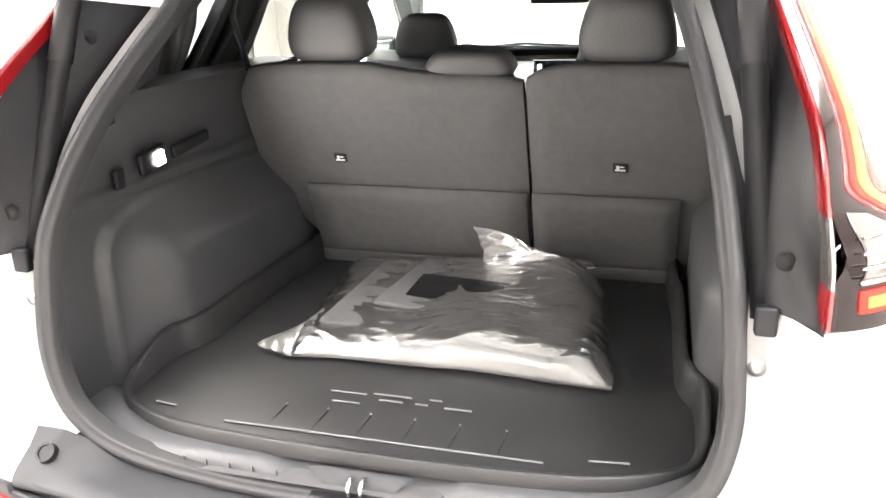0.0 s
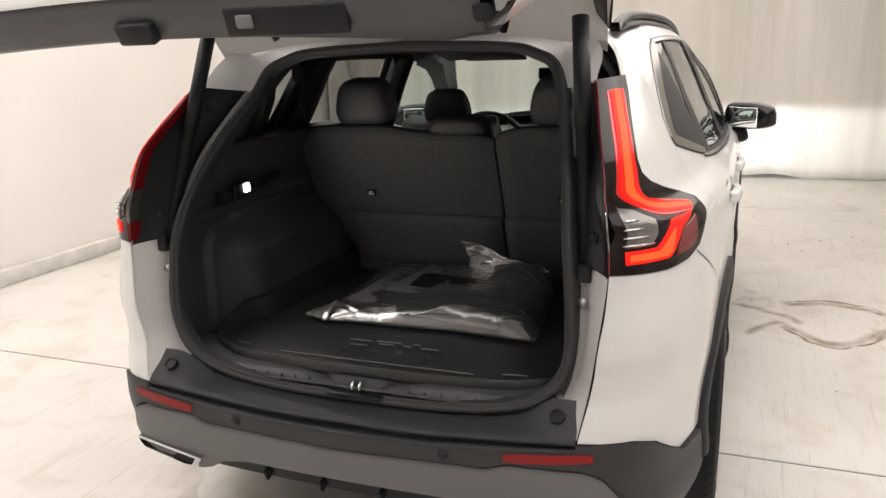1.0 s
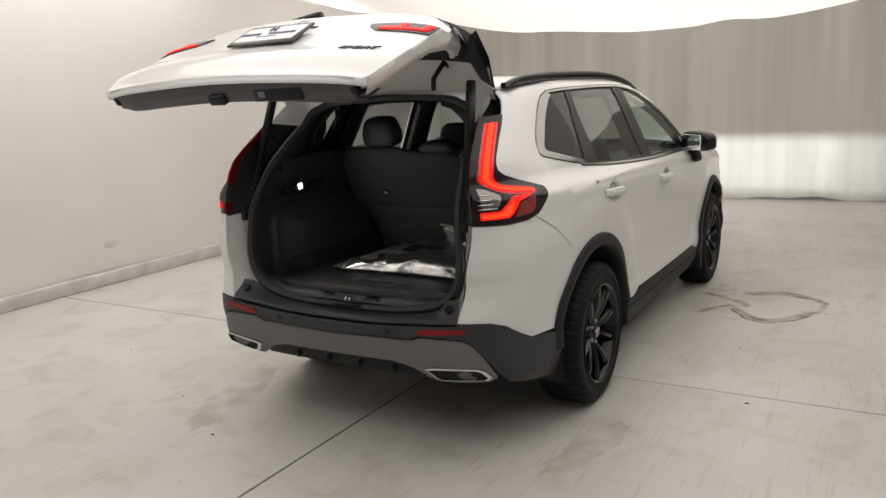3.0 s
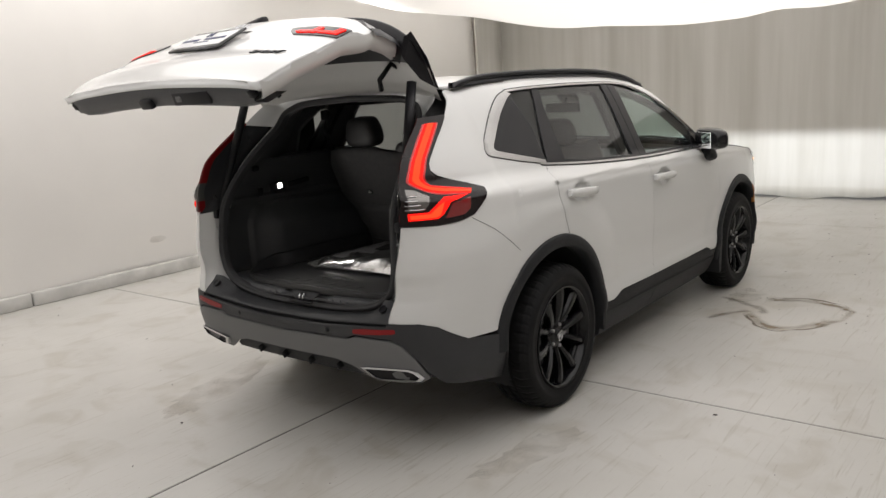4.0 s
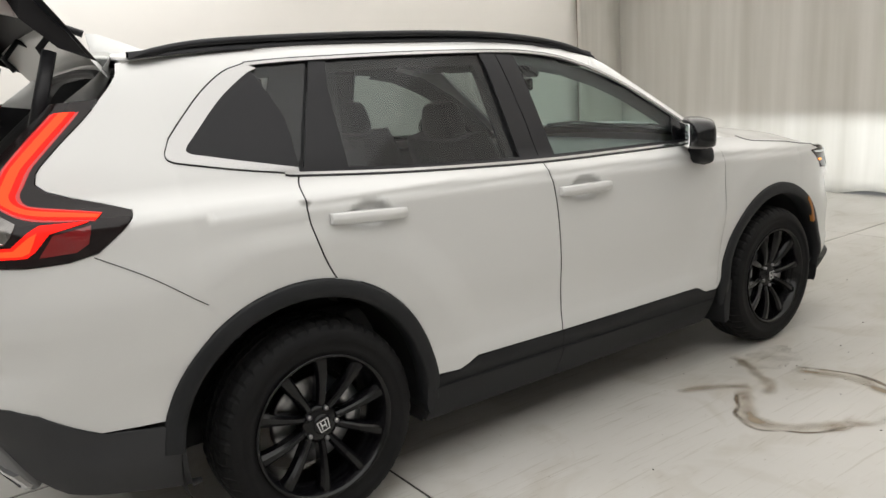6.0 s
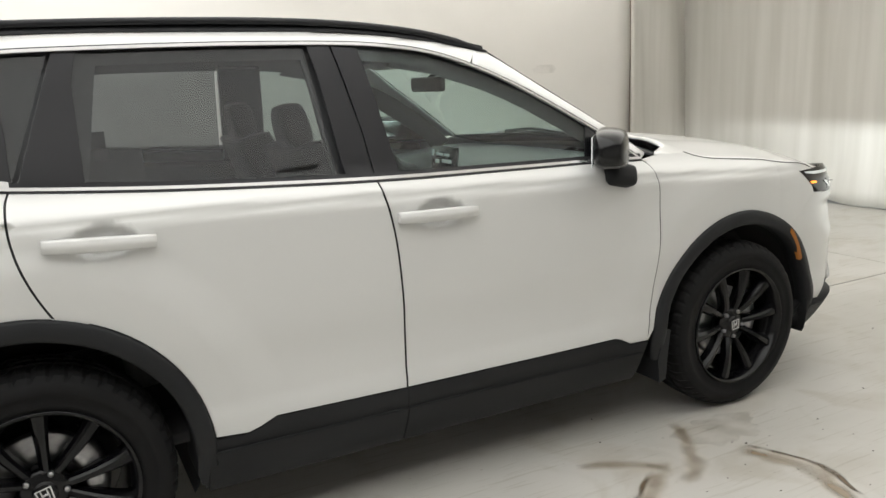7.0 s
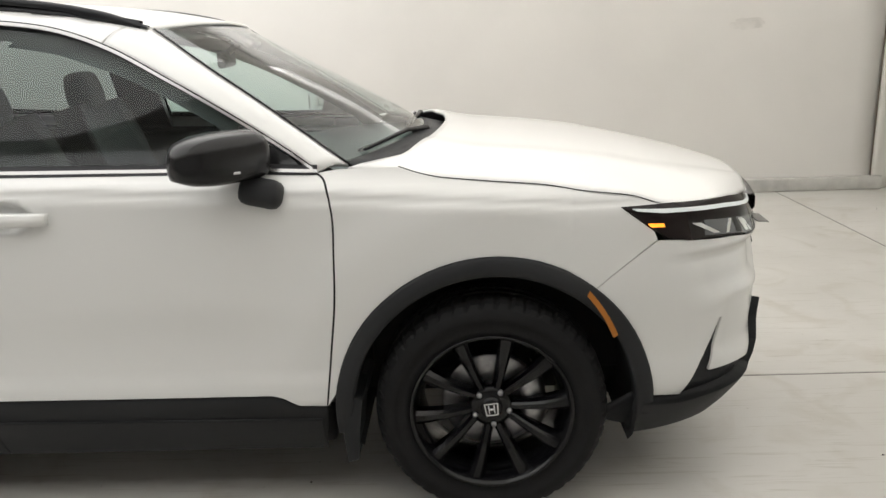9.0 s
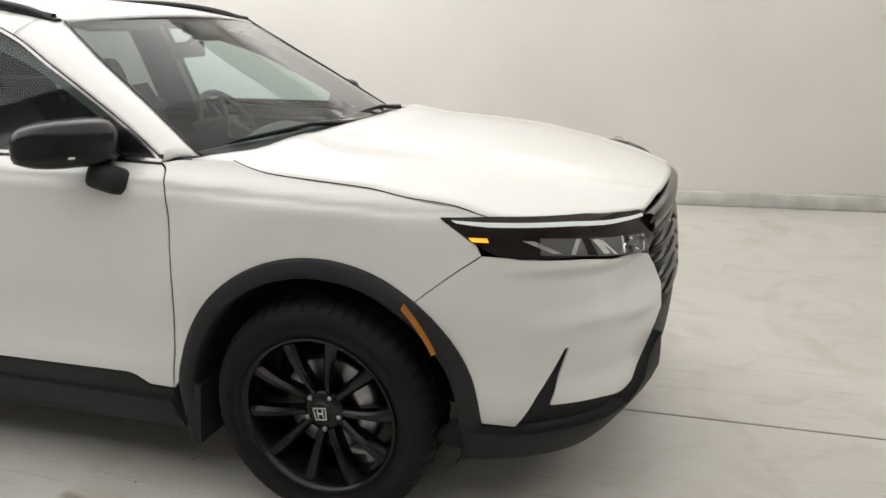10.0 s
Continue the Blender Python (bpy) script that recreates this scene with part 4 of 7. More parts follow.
    fb = ([(y, z) if z > 0.62 else pz(0.9, y, z) for y, z in arch_pts(FARCH, a_f, ang(FARCH, 3.192, 0.388), 12)] + slit
          + front_pts([(0.72, 0.440), (0.64, 0.428), (0.59, 0.440), (0.51, 0.50), (0.46, 0.565), (0.43, 0.60), (0.405, 0.62), (0.40, 0.70), (0.43, 0.765), (0.455, 0.808), (0.60, 0.838), (0.74, 0.862), (0.80, 0.868)])
          + [pz(0.83, 3.24, 0.882), pz(0.85, 3.206, 0.884)])
    panel("bumper_skin", fb, skin, PAINT, front_bumper, s, gap=0.0007, du=0.02, dv=0.016)
    lip = ([pz(0.895, 3.17, 0.382), pz(0.850, 3.298, 0.370), pz(0.832, 3.362, 0.475), pz(0.800, 3.440, 0.610), pz(0.788, 3.452, 0.612), pz(0.800, 3.43, 0.52), pz(0.815, 3.40, 0.446)]
           + front_pts([(0.72, 0.444), (0.64, 0.432), (0.59, 0.444), (0.51, 0.504), (0.46, 0.568), (0.40, 0.59), (0.0, 0.60), (0.0, 0.30), (0.45, 0.285), (0.62, 0.275), (0.75, 0.27)])
           + [pz(0.86, 3.25, 0.265), pz(0.88, 3.13, 0.262), (3.10, 0.30)])
    panel("lower_lip", lip, skin, CLAD, front_bumper, s, off=-0.012, rim=0.03, dv=0.03)
    chin = [pz(0.895, 3.17, 0.376), pz(0.875, 3.30, 0.366)] + front_pts([(0.80, 0.375), (0.70, 0.385), (0.61, 0.39), (0.55, 0.44), (0.49, 0.52), (0.45, 0.56), (0.43, 0.44), (0.50, 0.345), (0.55, 0.30), (0.62, 0.275), (0.75, 0.268)]) + [pz(0.87, 3.23, 0.262), pz(0.885, 3.14, 0.262)]
    panel("skid_trim", chin, skin, CLAD, front_bumper, s, off=0.026, gap=0.001, rim=0.05, dv=0.03)
    grille = front_pts([(0.0, 0.61), (0.395, 0.622), (0.392, 0.70), (0.42, 0.765), (0.45, 0.81), (0.45, 0.93), (0.0, 0.945)])
    g = panel("grille", grille, skin, GLOSSBLACK, car, s, off=-0.03, rim=0.02, dv=0.04, label="black mesh grille")
    for k in range(5):
        z = 0.64 + 0.055 * k
        pts = [Vector(skin(*side_p(x, z, False))) for x in np.linspace(0.0, 0.385 + 0.012 * k, 8)]
        tube("grille_bar", [(s * p.x, p.y - 0.01, p.z) for p in pts], 0.011, GLOSSBLACK, g, 6)
    sur = [(x, Vector(skin(*side_p(x, 0.90, False))).y) for x in np.linspace(0.0, 0.45, 10)]
    rows = [[(s * x, y - 0.03 + 0.05 * a, z + 0.024 * (1 - (x / 0.45) ** 2)) for a, z in ((0.2, 0.930), (0.8, 0.932), (1.0, 0.922), (1.0, 0.885), (0.8, 0.870), (0.3, 0.865))] for x, y in sur]
    part("grille_surround", loft(rows if s > 0 else [r[::-1] for r in rows]), GLOSSBLACK, g)
    hd = panel("headlight", HEAD_OUT[:4] + [pz(0.80, 3.30, 0.872)] + front_pts([(0.74, 0.866), (0.60, 0.842), (0.455, 0.812), (0.44, 0.86), (0.43, 0.943), (0.60, 0.968), (0.70, 0.984)]) + [pz(0.775, 3.22, 0.994)],
               skin, SMOKE, car, s, off=0.002, gap=0.002, rim=0.04, du=0.03, dv=0.03, label="dark headlight with slim white light bar")
    drl = [pz(0.838, 3.12, 0.984), pz(0.80, 3.20, 0.978)] + front_pts([(0.745, 0.967), (0.60, 0.949), (0.47, 0.935), (0.47, 0.926), (0.60, 0.938), (0.745, 0.955)]) + [pz(0.80, 3.21, 0.965), pz(0.838, 3.135, 0.976)]
    panel("light_bar", drl, skin, DRL, hd, s, off=0.006, rim=0.004, du=0.04, dv=0.02, label="white daytime light bar")
    panel("turn_lamp", [pz(0.838, 3.168, 0.938), pz(0.825, 3.215, 0.935), pz(0.822, 3.22, 0.924), pz(0.836, 3.178, 0.927)], skin, AMBERGLOW, hd, s, off=0.006, rim=0.004, du=0.02, dv=0.02, label="lit amber lamp")
    # added plate over the lamp, no part of the car, shapes the beam's cutoff
    vis = [(-0.025, 0.007), (0.011, 0.004), (0.0125, -0.0002), (0.010, 0.002), (-0.025, 0.004)]
    rows = []
    for tx in (-0.055, -0.02, 0.02, 0.055):
        rows.append([(s * (0.600 + tx), LAMP_Y - 0.10 * tx * s * s + o, 0.8790 + z) for o, z in vis])
    v, f = loft(rows, closed=True)
    f += [tuple(range(5))[::-1], tuple(range(15, 20))]
    part("beam_cutoff_plate", (v, f), GLOSSBLACK, hd, smooth=False)
    panel("lamp_bowl", front_pts([(0.806, 0.884), (0.74, 0.871), (0.60, 0.848), (0.50, 0.832), (0.505, 0.884), (0.60, 0.899), (0.70, 0.914), (0.80, 0.930)]), skin, LAMPDARK, hd, s, off=0.0035, rim=0.002, du=0.02, dv=0.015)
    panel("lamp_divider", front_pts([(0.735, 0.872), (0.715, 0.868), (0.722, 0.917), (0.737, 0.919)]), skin, GLOSSBLACK, hd, s, off=0.005, rim=0.002, du=0.02, dv=0.015)
    panel("lamp_divider", front_pts([(0.612, 0.851), (0.596, 0.848), (0.598, 0.898), (0.612, 0.900)]), skin, GLOSSBLACK, hd, s, off=0.005, rim=0.002, du=0.02, dv=0.015)
    for x0, lean, w, z0, z1 in ((0.790, -0.030, 0.012, 0.886, 0.924), (0.765, 0.018, 0.007, 0.880, 0.918), (0.700, -0.016, 0.016, 0.868, 0.910), (0.672, -0.030, 0.009, 0.861, 0.905), (0.640, 0.012, 0.006, 0.858, 0.902), (0.575, -0.020, 0.012, 0.850, 0.890), (0.535, 0.014, 0.007, 0.842, 0.884)):
        panel("projector_reflector", front_pts([(x0, z0), (x0 - w, z0 - 0.002), (x0 - w - lean, z1), (x0 - lean, z1 + 0.002)]), skin, LAMPBRIGHT, hd, s, off=0.0052, rim=0.002, du=0.02, dv=0.015)
    # amber side marker in the arch trim
    mk = arch_pts(FARCH, 51.5, 29.5, 8, 0.494) + arch_pts(FARCH, 29.5, 51.5, 8, 0.474)
    panel("side_marker", mk, lambda p, z: tuple(Vector(skin(p, z)) + Vector((0.0215, 0, 0))), AMBER, car, s, off=0.002, rim=0.02, du=0.03, dv=0.03, label="amber side marker reflector")


# door handles, with a cupped recess behind each
for hy, hz, tilt in ((0.228, 1.060, -5.0), (1.267, 1.020, -3.0)):
    for s in (1, -1):
        xw = skin(hy, hz)[0]

        def grip(co):
            t = co.y / 0.145
            w = 0.5 + 0.5 * (1 - abs(t) ** 4)
            return (co.x + 0.012 * (1 - t * t) - 0.006 * abs(co.z) / 0.018, co.y, co.z * (0.84 + 0.16 * (1 - t * t)) + 0.004 * t)
        h = bevelled("door_handle", 0.022, 0.29, 0.040, PAINT, car, pose(s * (xw + 0.038), hy, hz, tilt, 0, 0 if s > 0 else 180), shape=grip)


# ---- wheels ----
def make_wheel(m):
    w = new("wheel")
    w.parent = car
    w["label"] = "black alloy wheel with an all-season tyre"
    tread = [(0.235, -0.105), (0.30, -0.118), (0.335, -0.112), (0.353, -0.098), (0.362, -0.085), (0.365, -0.062), (0.358, -0.060), (0.358, -0.052), (0.366, -0.050),
             (0.367, -0.020), (0.359, -0.018), (0.359, -0.008), (0.367, -0.006), (0.367, 0.020), (0.359, 0.022), (0.359, 0.032), (0.366, 0.034), (0.365, 0.062),
             (0.362, 0.080), (0.353, 0.098), (0.338, 0.112), (0.315, 0.119), (0.30, 0.120), (0.298, 0.117), (0.276, 0.118), (0.268, 0.116), (0.256, 0.111), (0.244, 0.100), (0.234, 0.06)]
    ty = lathe("tyre", tread, RUBBER, w, None, 192)
    # shoulder blocks cut into the tread
    for v in ty.data.vertices:
        r = math.hypot(v.co.y, v.co.z)
        k = round(math.atan2(v.co.z, v.co.y) / (2 * math.pi) * 192)
        if r > 0.345 and abs(v.co.x) > 0.055 and (k + (1 if v.co.x > 0 else 3)) % 4 == 0:
            v.co.y *= 1 - 0.0055 / r
            v.co.z *= 1 - 0.0055 / r
        elif r > 0.36 and abs(v.co.x) < 0.055 and (k + round(v.co.x * 120)) % 6 == 0:
            v.co.y *= 1 - 0.004 / r
            v.co.z *= 1 - 0.004 / r
    for f in ty.data.polygons:
        c = f.center
        f.use_smooth = math.hypot(c.y, c.z) < 0.335
    rim = lathe("rim", [(0.228, -0.10), (0.219, -0.09), (0.215, -0.04), (0.215, 0.03), (0.226, 0.07), (0.240, 0.092), (0.252, 0.106), (0.257, 0.115), (0.254, 0.121), (0.247, 0.118), (0.240, 0.106), (0.228, 0.075), (0.219, 0.03)], WHEELBLACK, w, None, 64, "gloss black alloy rim")
    # ten blades in five pairs
    for k in range(10):
        a1 = 2 * math.pi * ((k // 2) / 5) + (0.31 if k % 2 else -0.31) + math.pi / 2
        a0 = 2 * math.pi * ((k // 2) / 5) + (0.44 if k % 2 else -0.44) + math.pi / 2
        p0 = Vector((0, math.cos(a0), math.sin(a0))) * 0.048
        p1 = Vector((0, math.cos(a1), math.sin(a1))) * 0.242
        d = Vector((0, p0.z - p1.z, p1.y - p0.y)).normalized()
        rows = []
        for i in range(9):
            t = i / 8
            c = p0.lerp(p1, t)
            hw = 0.0165 - 0.002 * math.sin(math.pi * t) + 0.0105 * t ** 1.5
            xh = 0.070 + 0.014 * math.sin(math.pi * min(1, t * 0.9)) + 0.030 * t
            row = [c - d * hw + Vector((xh - 0.045, 0, 0)), c - d * hw + Vector((xh - 0.012, 0, 0)), c - d * hw * 0.55 + Vector((xh, 0, 0)), c + d * hw * 0.25 + Vector((xh - 0.002, 0, 0)), c + d * hw * 0.62 + Vector((xh - 0.008, 0, 0)), c + d * hw + Vector((xh - 0.022, 0, 0)), c + d * hw + Vector((xh - 0.045, 0, 0))]
            rows.append(row)
        part("spoke", loft(rows), WHEELBLACK, rim, smooth=False)
    lathe("hub", [(0.070, 0.02), (0.072, 0.060), (0.062, 0.074), (0.040, 0.080), (0.034, 0.080), (0.033, 0.086), (0.028, 0.089), (0.0, 0.090)], WHEELBLACK, rim, None, 32)
    badge = [(x, z) for x, z in inset([(-0.019, -0.021), (0.019, -0.021), (0.023, 0.021), (-0.023, 0.021)], 0)]
    bi = inset(badge, 0.004)
    rows = [[(0.0895, y, z) for y, z in badge + badge[:1]], [(0.093, y, z) for y, z in badge + badge[:1]], [(0.093, y, z) for y, z in bi + bi[:1]], [(0.0895, y, z) for y, z in bi + bi[:1]]]
    part("centre_badge", loft(rows), CHROME, rim, "silver centre emblem", smooth=False)
    for y0, z0, w_, h_ in ((-0.0085, 0.0, 0.005, 0.030), (0.0085, 0.0, 0.005, 0.030), (0.0, 0.0, 0.014, 0.007)):
        bevelled("badge_bar", 0.004, w_, h_, CHROME, rim, pose(0.0915, y0, z0), 0.001, 1)
    for k in range(5):
        a = 2 * math.pi * k / 5 + math.pi / 2 + math.pi / 5
        lathe("lug_nut", [(0.0085, 0.06), (0.0085, 0.080), (0.008, 0.084), (0.0, 0.085)], STEEL, rim, pose(0, 0.057 * math.cos(a), 0.057 * math.sin(a)), 8)
    lathe("brake_disc", [(0.06, 0.012), (0.075, 0.018), (0.15, 0.018), (0.156, 0.014), (0.156, -0.01)], STEEL, w, None, 40, "bare steel brake disc")
    rows = []
    for i in range(9):
        a = radians(-38 + 76 * i / 8)
        rows.append([(x, math.cos(a) * r, math.sin(a) * r) for r, x in ((0.10, 0.02), (0.10, 0.050), (0.125, 0.058), (0.165, 0.050), (0.178, 0.035), (0.178, -0.02))])
    part("brake_caliper", loft(rows), STEEL, w, "cast brake caliper")
    w.matrix_basis = m
    return w


wheel = make_wheel(pose(0.800, RAXLE, HUBZ, 15))
for x, y, side, spin in ((0.800, FAXLE, 1, 6), (-0.800, RAXLE, -1, 40), (-0.800, FAXLE, -1, 20)):
    copy_thing(wheel, pose(x, y, HUBZ, spin, 0, 0 if side > 0 else 180))


# ---- under the skin ----
def boxpart(name, x0, x1, y0, y1, z0, z1, mat, parent, bevel=0.02, label="", m=None):
    mm = pose((x0 + x1) / 2, (y0 + y1) / 2, (z0 + z1) / 2)
    return bevelled(name, x1 - x0, y1 - y0, z1 - z0, mat, parent, (m @ mm) if m is not None else mm, bevel, 2, label)


boxpart("underbody", -0.56, 0.56, -0.70, 3.40, 0.27, 0.38, DARK, car)
boxpart("underbody", -0.84, 0.84, 0.52, 2.20, 0.23, 0.37, DARK, car)
boxpart("engine_bay", -0.60, 0.60, 2.30, 3.50, 0.36, 0.86, DARK, car)
for s in (1, -1):
    for c, r1 in ((RARCH, 0.455), (FARCH, 0.442)):
        rows = []
        for x in (0.895, 0.80, 0.56, 0.55):
            rows.append([(s * x, c[0] + (r1 if x > 0.555 else 0.1) * math.cos(a), max(c[1] + (r1 if x > 0.555 else 0.1) * math.sin(a), 0.25)) for a in np.linspace(-0.35, math.pi + 0.35, 31)])
        part("wheel_liner", loft(rows), DARK, car)
    panel("door_inner_trim", [(0.46, 0.36), (2.2, 0.36), (2.2, 1.10), (1.9, 1.118), (1.07, 1.135), (0.40, 1.168), (0.20, 1.185), (0.13, 0.95), (0.34, 0.72)], skin, TRIM, car, s, off=-0.055, rim=0.03, du=0.1, dv=0.08)
    panel("window_ledge", [(0.10, 1.19), (2.15, 1.10), (2.15, 1.112), (0.10, 1.202)], lambda p, z: (skin(p, z)[0] - 0.025 - (z - (1.195 - 0.0439 * (p - 0.1))) * 3.0, p, z), SATIN, car, s, rim=0, du=0.1, dv=0.02)
    panel("fender_inner", [(2.2, 0.80), (3.10, 0.84), (3.16, 0.96), (2.2, 1.09)], skin, DARK, car, s, off=-0.03, rim=0, du=0.1, dv=0.06)
    # mud flaps
    tb = [(2.268, 0.43), (2.300, 0.42), (2.285, 0.30), (2.278, 0.215), (2.245, 0.205), (2.235, 0.30)]
    vs = [(s * x, y, z) for x in (0.92, 0.74) for y, z in tb]
    part("mud_flap", (vs, [(0, 1, 2, 3, 4, 5), (11, 10, 9, 8, 7, 6)] + [(k, (k + 1) % 6, 6 + (k + 1) % 6, 6 + k) for k in range(6)]), CLAD, car, smooth=False)
    tb = [(0.425, 0.43), (0.455, 0.42), (0.448, 0.33), (0.436, 0.285), (0.420, 0.282), (0.412, 0.32)]
    vs = [(s * x, y, z) for x in (0.92, 0.74) for y, z in tb]
    part("mud_flap", (vs, [(0, 1, 2, 3, 4, 5), (11, 10, 9, 8, 7, 6)] + [(k, (k + 1) % 6, 6 + (k + 1) % 6, 6 + k) for k in range(6)]), CLAD, car, smooth=False)
    # inner pillars
    for pts in ([(0.03, 1.21), (0.20, 1.19), (0.30, 1.585), (0.16, 1.59)], [(0.96, 1.15), (1.17, 1.14), (1.13, 1.58), (0.93, 1.585)], [(-0.42, 1.20), (-0.26, 1.20), (-0.16, 1.30), (-0.18, 1.45), (-0.02, 1.60), (-0.42, 1.60)], [(-0.10, 1.24), (0.22, 1.19), (0.30, 1.585), (0.06, 1.59)]):
        panel("inner_pillar", pts, skin, TRIM, car, s, off=-0.045, rim=0.03, du=0.08, dv=0.06)
    panel("roof_inner_rail", [(y, z - 0.035) for y, z in WTOP[:7]] + [(y, z + 0.045) for y, z in WTOP[:7]][::-1], skin, HEADLINER, car, s, off=-0.035, rim=0, du=0.1, dv=0.04)
    apil = [(p[0] - 0.01, p[1] - 0.045) for p in WTOP[5:]] + [(2.25, 1.13), (2.05, 1.28), (1.8, 1.43), (1.6, 1.53), (1.3, 1.60)]
    panel("inner_pillar", apil, skin, TRIM, car, s, off=-0.05, rim=0.0, du=0.08, dv=0.06)

# ---- opening of the boot ----
OUT = [(0.619, -0.953, 0.650), (0.639, -0.922, 0.755), (0.654, -0.927, 0.85), (0.668, -0.906, 0.97), (0.674, -0.892, 1.040), (0.672, -0.868, 1.085), (0.663, -0.848, 1.19), (0.648, -0.800, 1.295),
       (0.616, -0.700, 1.40), (0.592, -0.612, 1.48), (0.585, -0.500, 1.56), (0.50, -0.425, 1.628), (0.30, -0.405, 1.648), (0.0, -0.40, 1.655)]
INN = [(0.520, -0.849, 0.712), (0.562, -0.847, 0.765), (0.582, -0.843, 0.855), (0.578, -0.835, 0.965), (0.570, -0.820, 1.06), (0.560, -0.790, 1.13), (0.548, -0.735, 1.21), (0.528, -0.655, 1.30),
       (0.503, -0.565, 1.385), (0.478, -0.490, 1.455), (0.450, -0.455, 1.52), (0.400, -0.440, 1.55), (0.305, -0.430, 1.573), (0.0, -0.425, 1.585)]
o_s, i_s = spline(OUT, 5), spline(INN, 5)
BOTTOM = [(0.0, -0.852, 0.638), (0.20, -0.852, 0.640), (0.36, -0.851, 0.655), (0.46, -0.850, 0.679)]
# jamb sections, as (share of the way from the outer edge to the seal, depth forward)
J_LOW = [(0.0, 0.0), (0.06, 0.008), (0.50, 0.030), (0.54, 0.045), (0.88, 0.050), (1.0, 0.012)]
J_PLATE = [(0.0, 0.0), (0.06, 0.012), (0.30, 0.020), (0.62, 0.016), (0.66, 0.045)]
J_CHANNEL = [(0.64, 0.040), (0.72, 0.060), (0.90, 0.058), (1.0, 0.012)]
for s in (1, -1):
    for a, b, mt, nm, sec in ((0, 20, PAINT, "boot_jamb", J_LOW), (20, 45, SATIN, "lamp_backing", J_PLATE), (20, 45, PAINT, "rain_channel", J_CHANNEL), (45, 65, PAINT, "boot_header", J_LOW)):
        rows = []
        for k in range(a, b + 1):
            p, q = Vector(o_s[k]), Vector(i_s[k])
            row = []
            for v, d in sec:
                c = p.lerp(q, v) + Vector((0, d * (0.45 if nm == "boot_header" else 1.0), 0))
                row.append((s * c.x, c.y, c.z))
            rows.append(row if s > 0 else row[::-1])
        part(nm, loft(rows), mt, car)
    # fixing plugs on the black plate
    for k in (26, 41):
        c = Vector(o_s[k]).lerp(Vector(i_s[k]), 0.36)
        lathe("trim_plug", [(0.0, 0.004), (0.007, 0.004), (0.008, 0.002), (0.013, 0.002), (0.014, -0.004)], DARK, car, pose(s * c.x, c.y + 0.014, c.z, 0, 0, -90), 14)
    lathe("jamb_bolt", [(0.0, 0.006), (0.006, 0.006), (0.0075, 0.003), (0.012, 0.002), (0.013, 0.0)], STEEL, car, pose(s * 0.606, -0.836, 0.960, 0, 0, -90), 14)
    bevelled("bump_stop", 0.03, 0.02, 0.045, SATIN, car, pose(s * 0.612, -0.835, 1.035), 0.005)
    # black plate below the seal with its round cap
    rows = []
    plate_top = [(-0.0005, 0.621), (0.12, 0.622), (0.25, 0.627), (0.39, 0.641), (0.47, 0.662), (0.530, 0.708), (0.556, 0.723), (0.617, 0.723)]
    ledge = [(-0.0005, 0.613), (0.13, 0.613), (0.27, 0.618), (0.42, 0.631), (0.52, 0.640), (0.57, 0.645), (0.60, 0.647), (0.617, 0.648)]
    clad_top = [(-0.0005, 0.597), (0.13, 0.598), (0.27, 0.602), (0.42, 0.612), (0.52, 0.619), (0.58, 0.624), (0.60, 0.626), (0.615, 0.628)]
    for (xa, za), (xb, zb), (xc, zc) in zip(spline(plate_top, 4), spline(ledge, 4), spline(clad_top, 4)):
        y0 = -0.862 - 0.022 * sstep(0.50, 0.56, xa)
        row = []
        for v in (0, 0.33, 0.66, 0.94, 1.0):
            row.append((s * (xa + (xb - xa) * v), y0 + (-0.956 - y0) * v, za + (zb - za) * (v ** 0.9) - (0.004 if v == 1.0 else 0.0)))
        row += [(s * xb, -0.957, zb - 0.012), (s * xb, -0.938, zb - 0.014), (s * xb, -0.938, zb - 0.030), (s * xb, -0.962, zb - 0.026)]
        e = Vector(skin(*side_p(max(xc, 0.0), zc)))
        row.append((s * xc, e.y + 0.006, zc + 0.004))
        row.append((s * xc, e.y - 0.006, zc - 0.001))
        row.append((s * xc, e.y - 0.008, zc - 0.008))
        rows.append(row if s > 0 else row[::-1])
    part("bumper_step", loft(rows), BUMPCLAD, rear_bumper)
    cap = lathe("round_cap", [(0.0, 0.003), (0.013, 0.003), (0.014, 0.006), (0.0185, 0.006), (0.0195, -0.006)], SATIN, rear_bumper, pose(s * 0.566, -0.916, 0.690, 0, 0, -90) @ pose(0, 0, 0, 0, -48, 0), 24)
    for f in cap.data.polygons:
        f.use_smooth = False
seal_path = [(-x, y, z) for x, y, z in spline(BOTTOM + INN, 5)][::-1] + spline(BOTTOM + INN, 5)[1:]
# drop the double point at the top and close the ring
ring = [(x, y - 0.006, z) for x, y, z in seal_path[:-1]]
verts, faces = [], []
prof = [(-0.016, 0.010), (-0.012, -0.008), (-0.004, -0.013), (0.003, -0.010), (0.006, -0.003), (0.011, -0.006), (0.015, 0.002), (0.017, 0.03)]
for k, p in enumerate(ring):
    p = Vector(p)
    t = (Vector(ring[(k + 1) % len(ring)]) - Vector(ring[k - 1])).normalized()
    inw = Vector((0, 1, 0)).cross(t)
    if inw.dot(Vector((0, p.y, 1.1)) - p) < 0:
        inw = -inw
    inw.normalize()
    out = t.cross(inw)
    if out.y > 0:
        out = -out
    for a, b in prof:
        verts.append(p + inw * a - out * b)
n, m = len(ring), len(prof)
for k in range(n):
    for j in range(m - 1):
        faces.append((k * m + j, k * m + j + 1, ((k + 1) % n) * m + j + 1, ((k + 1) % n) * m + j))
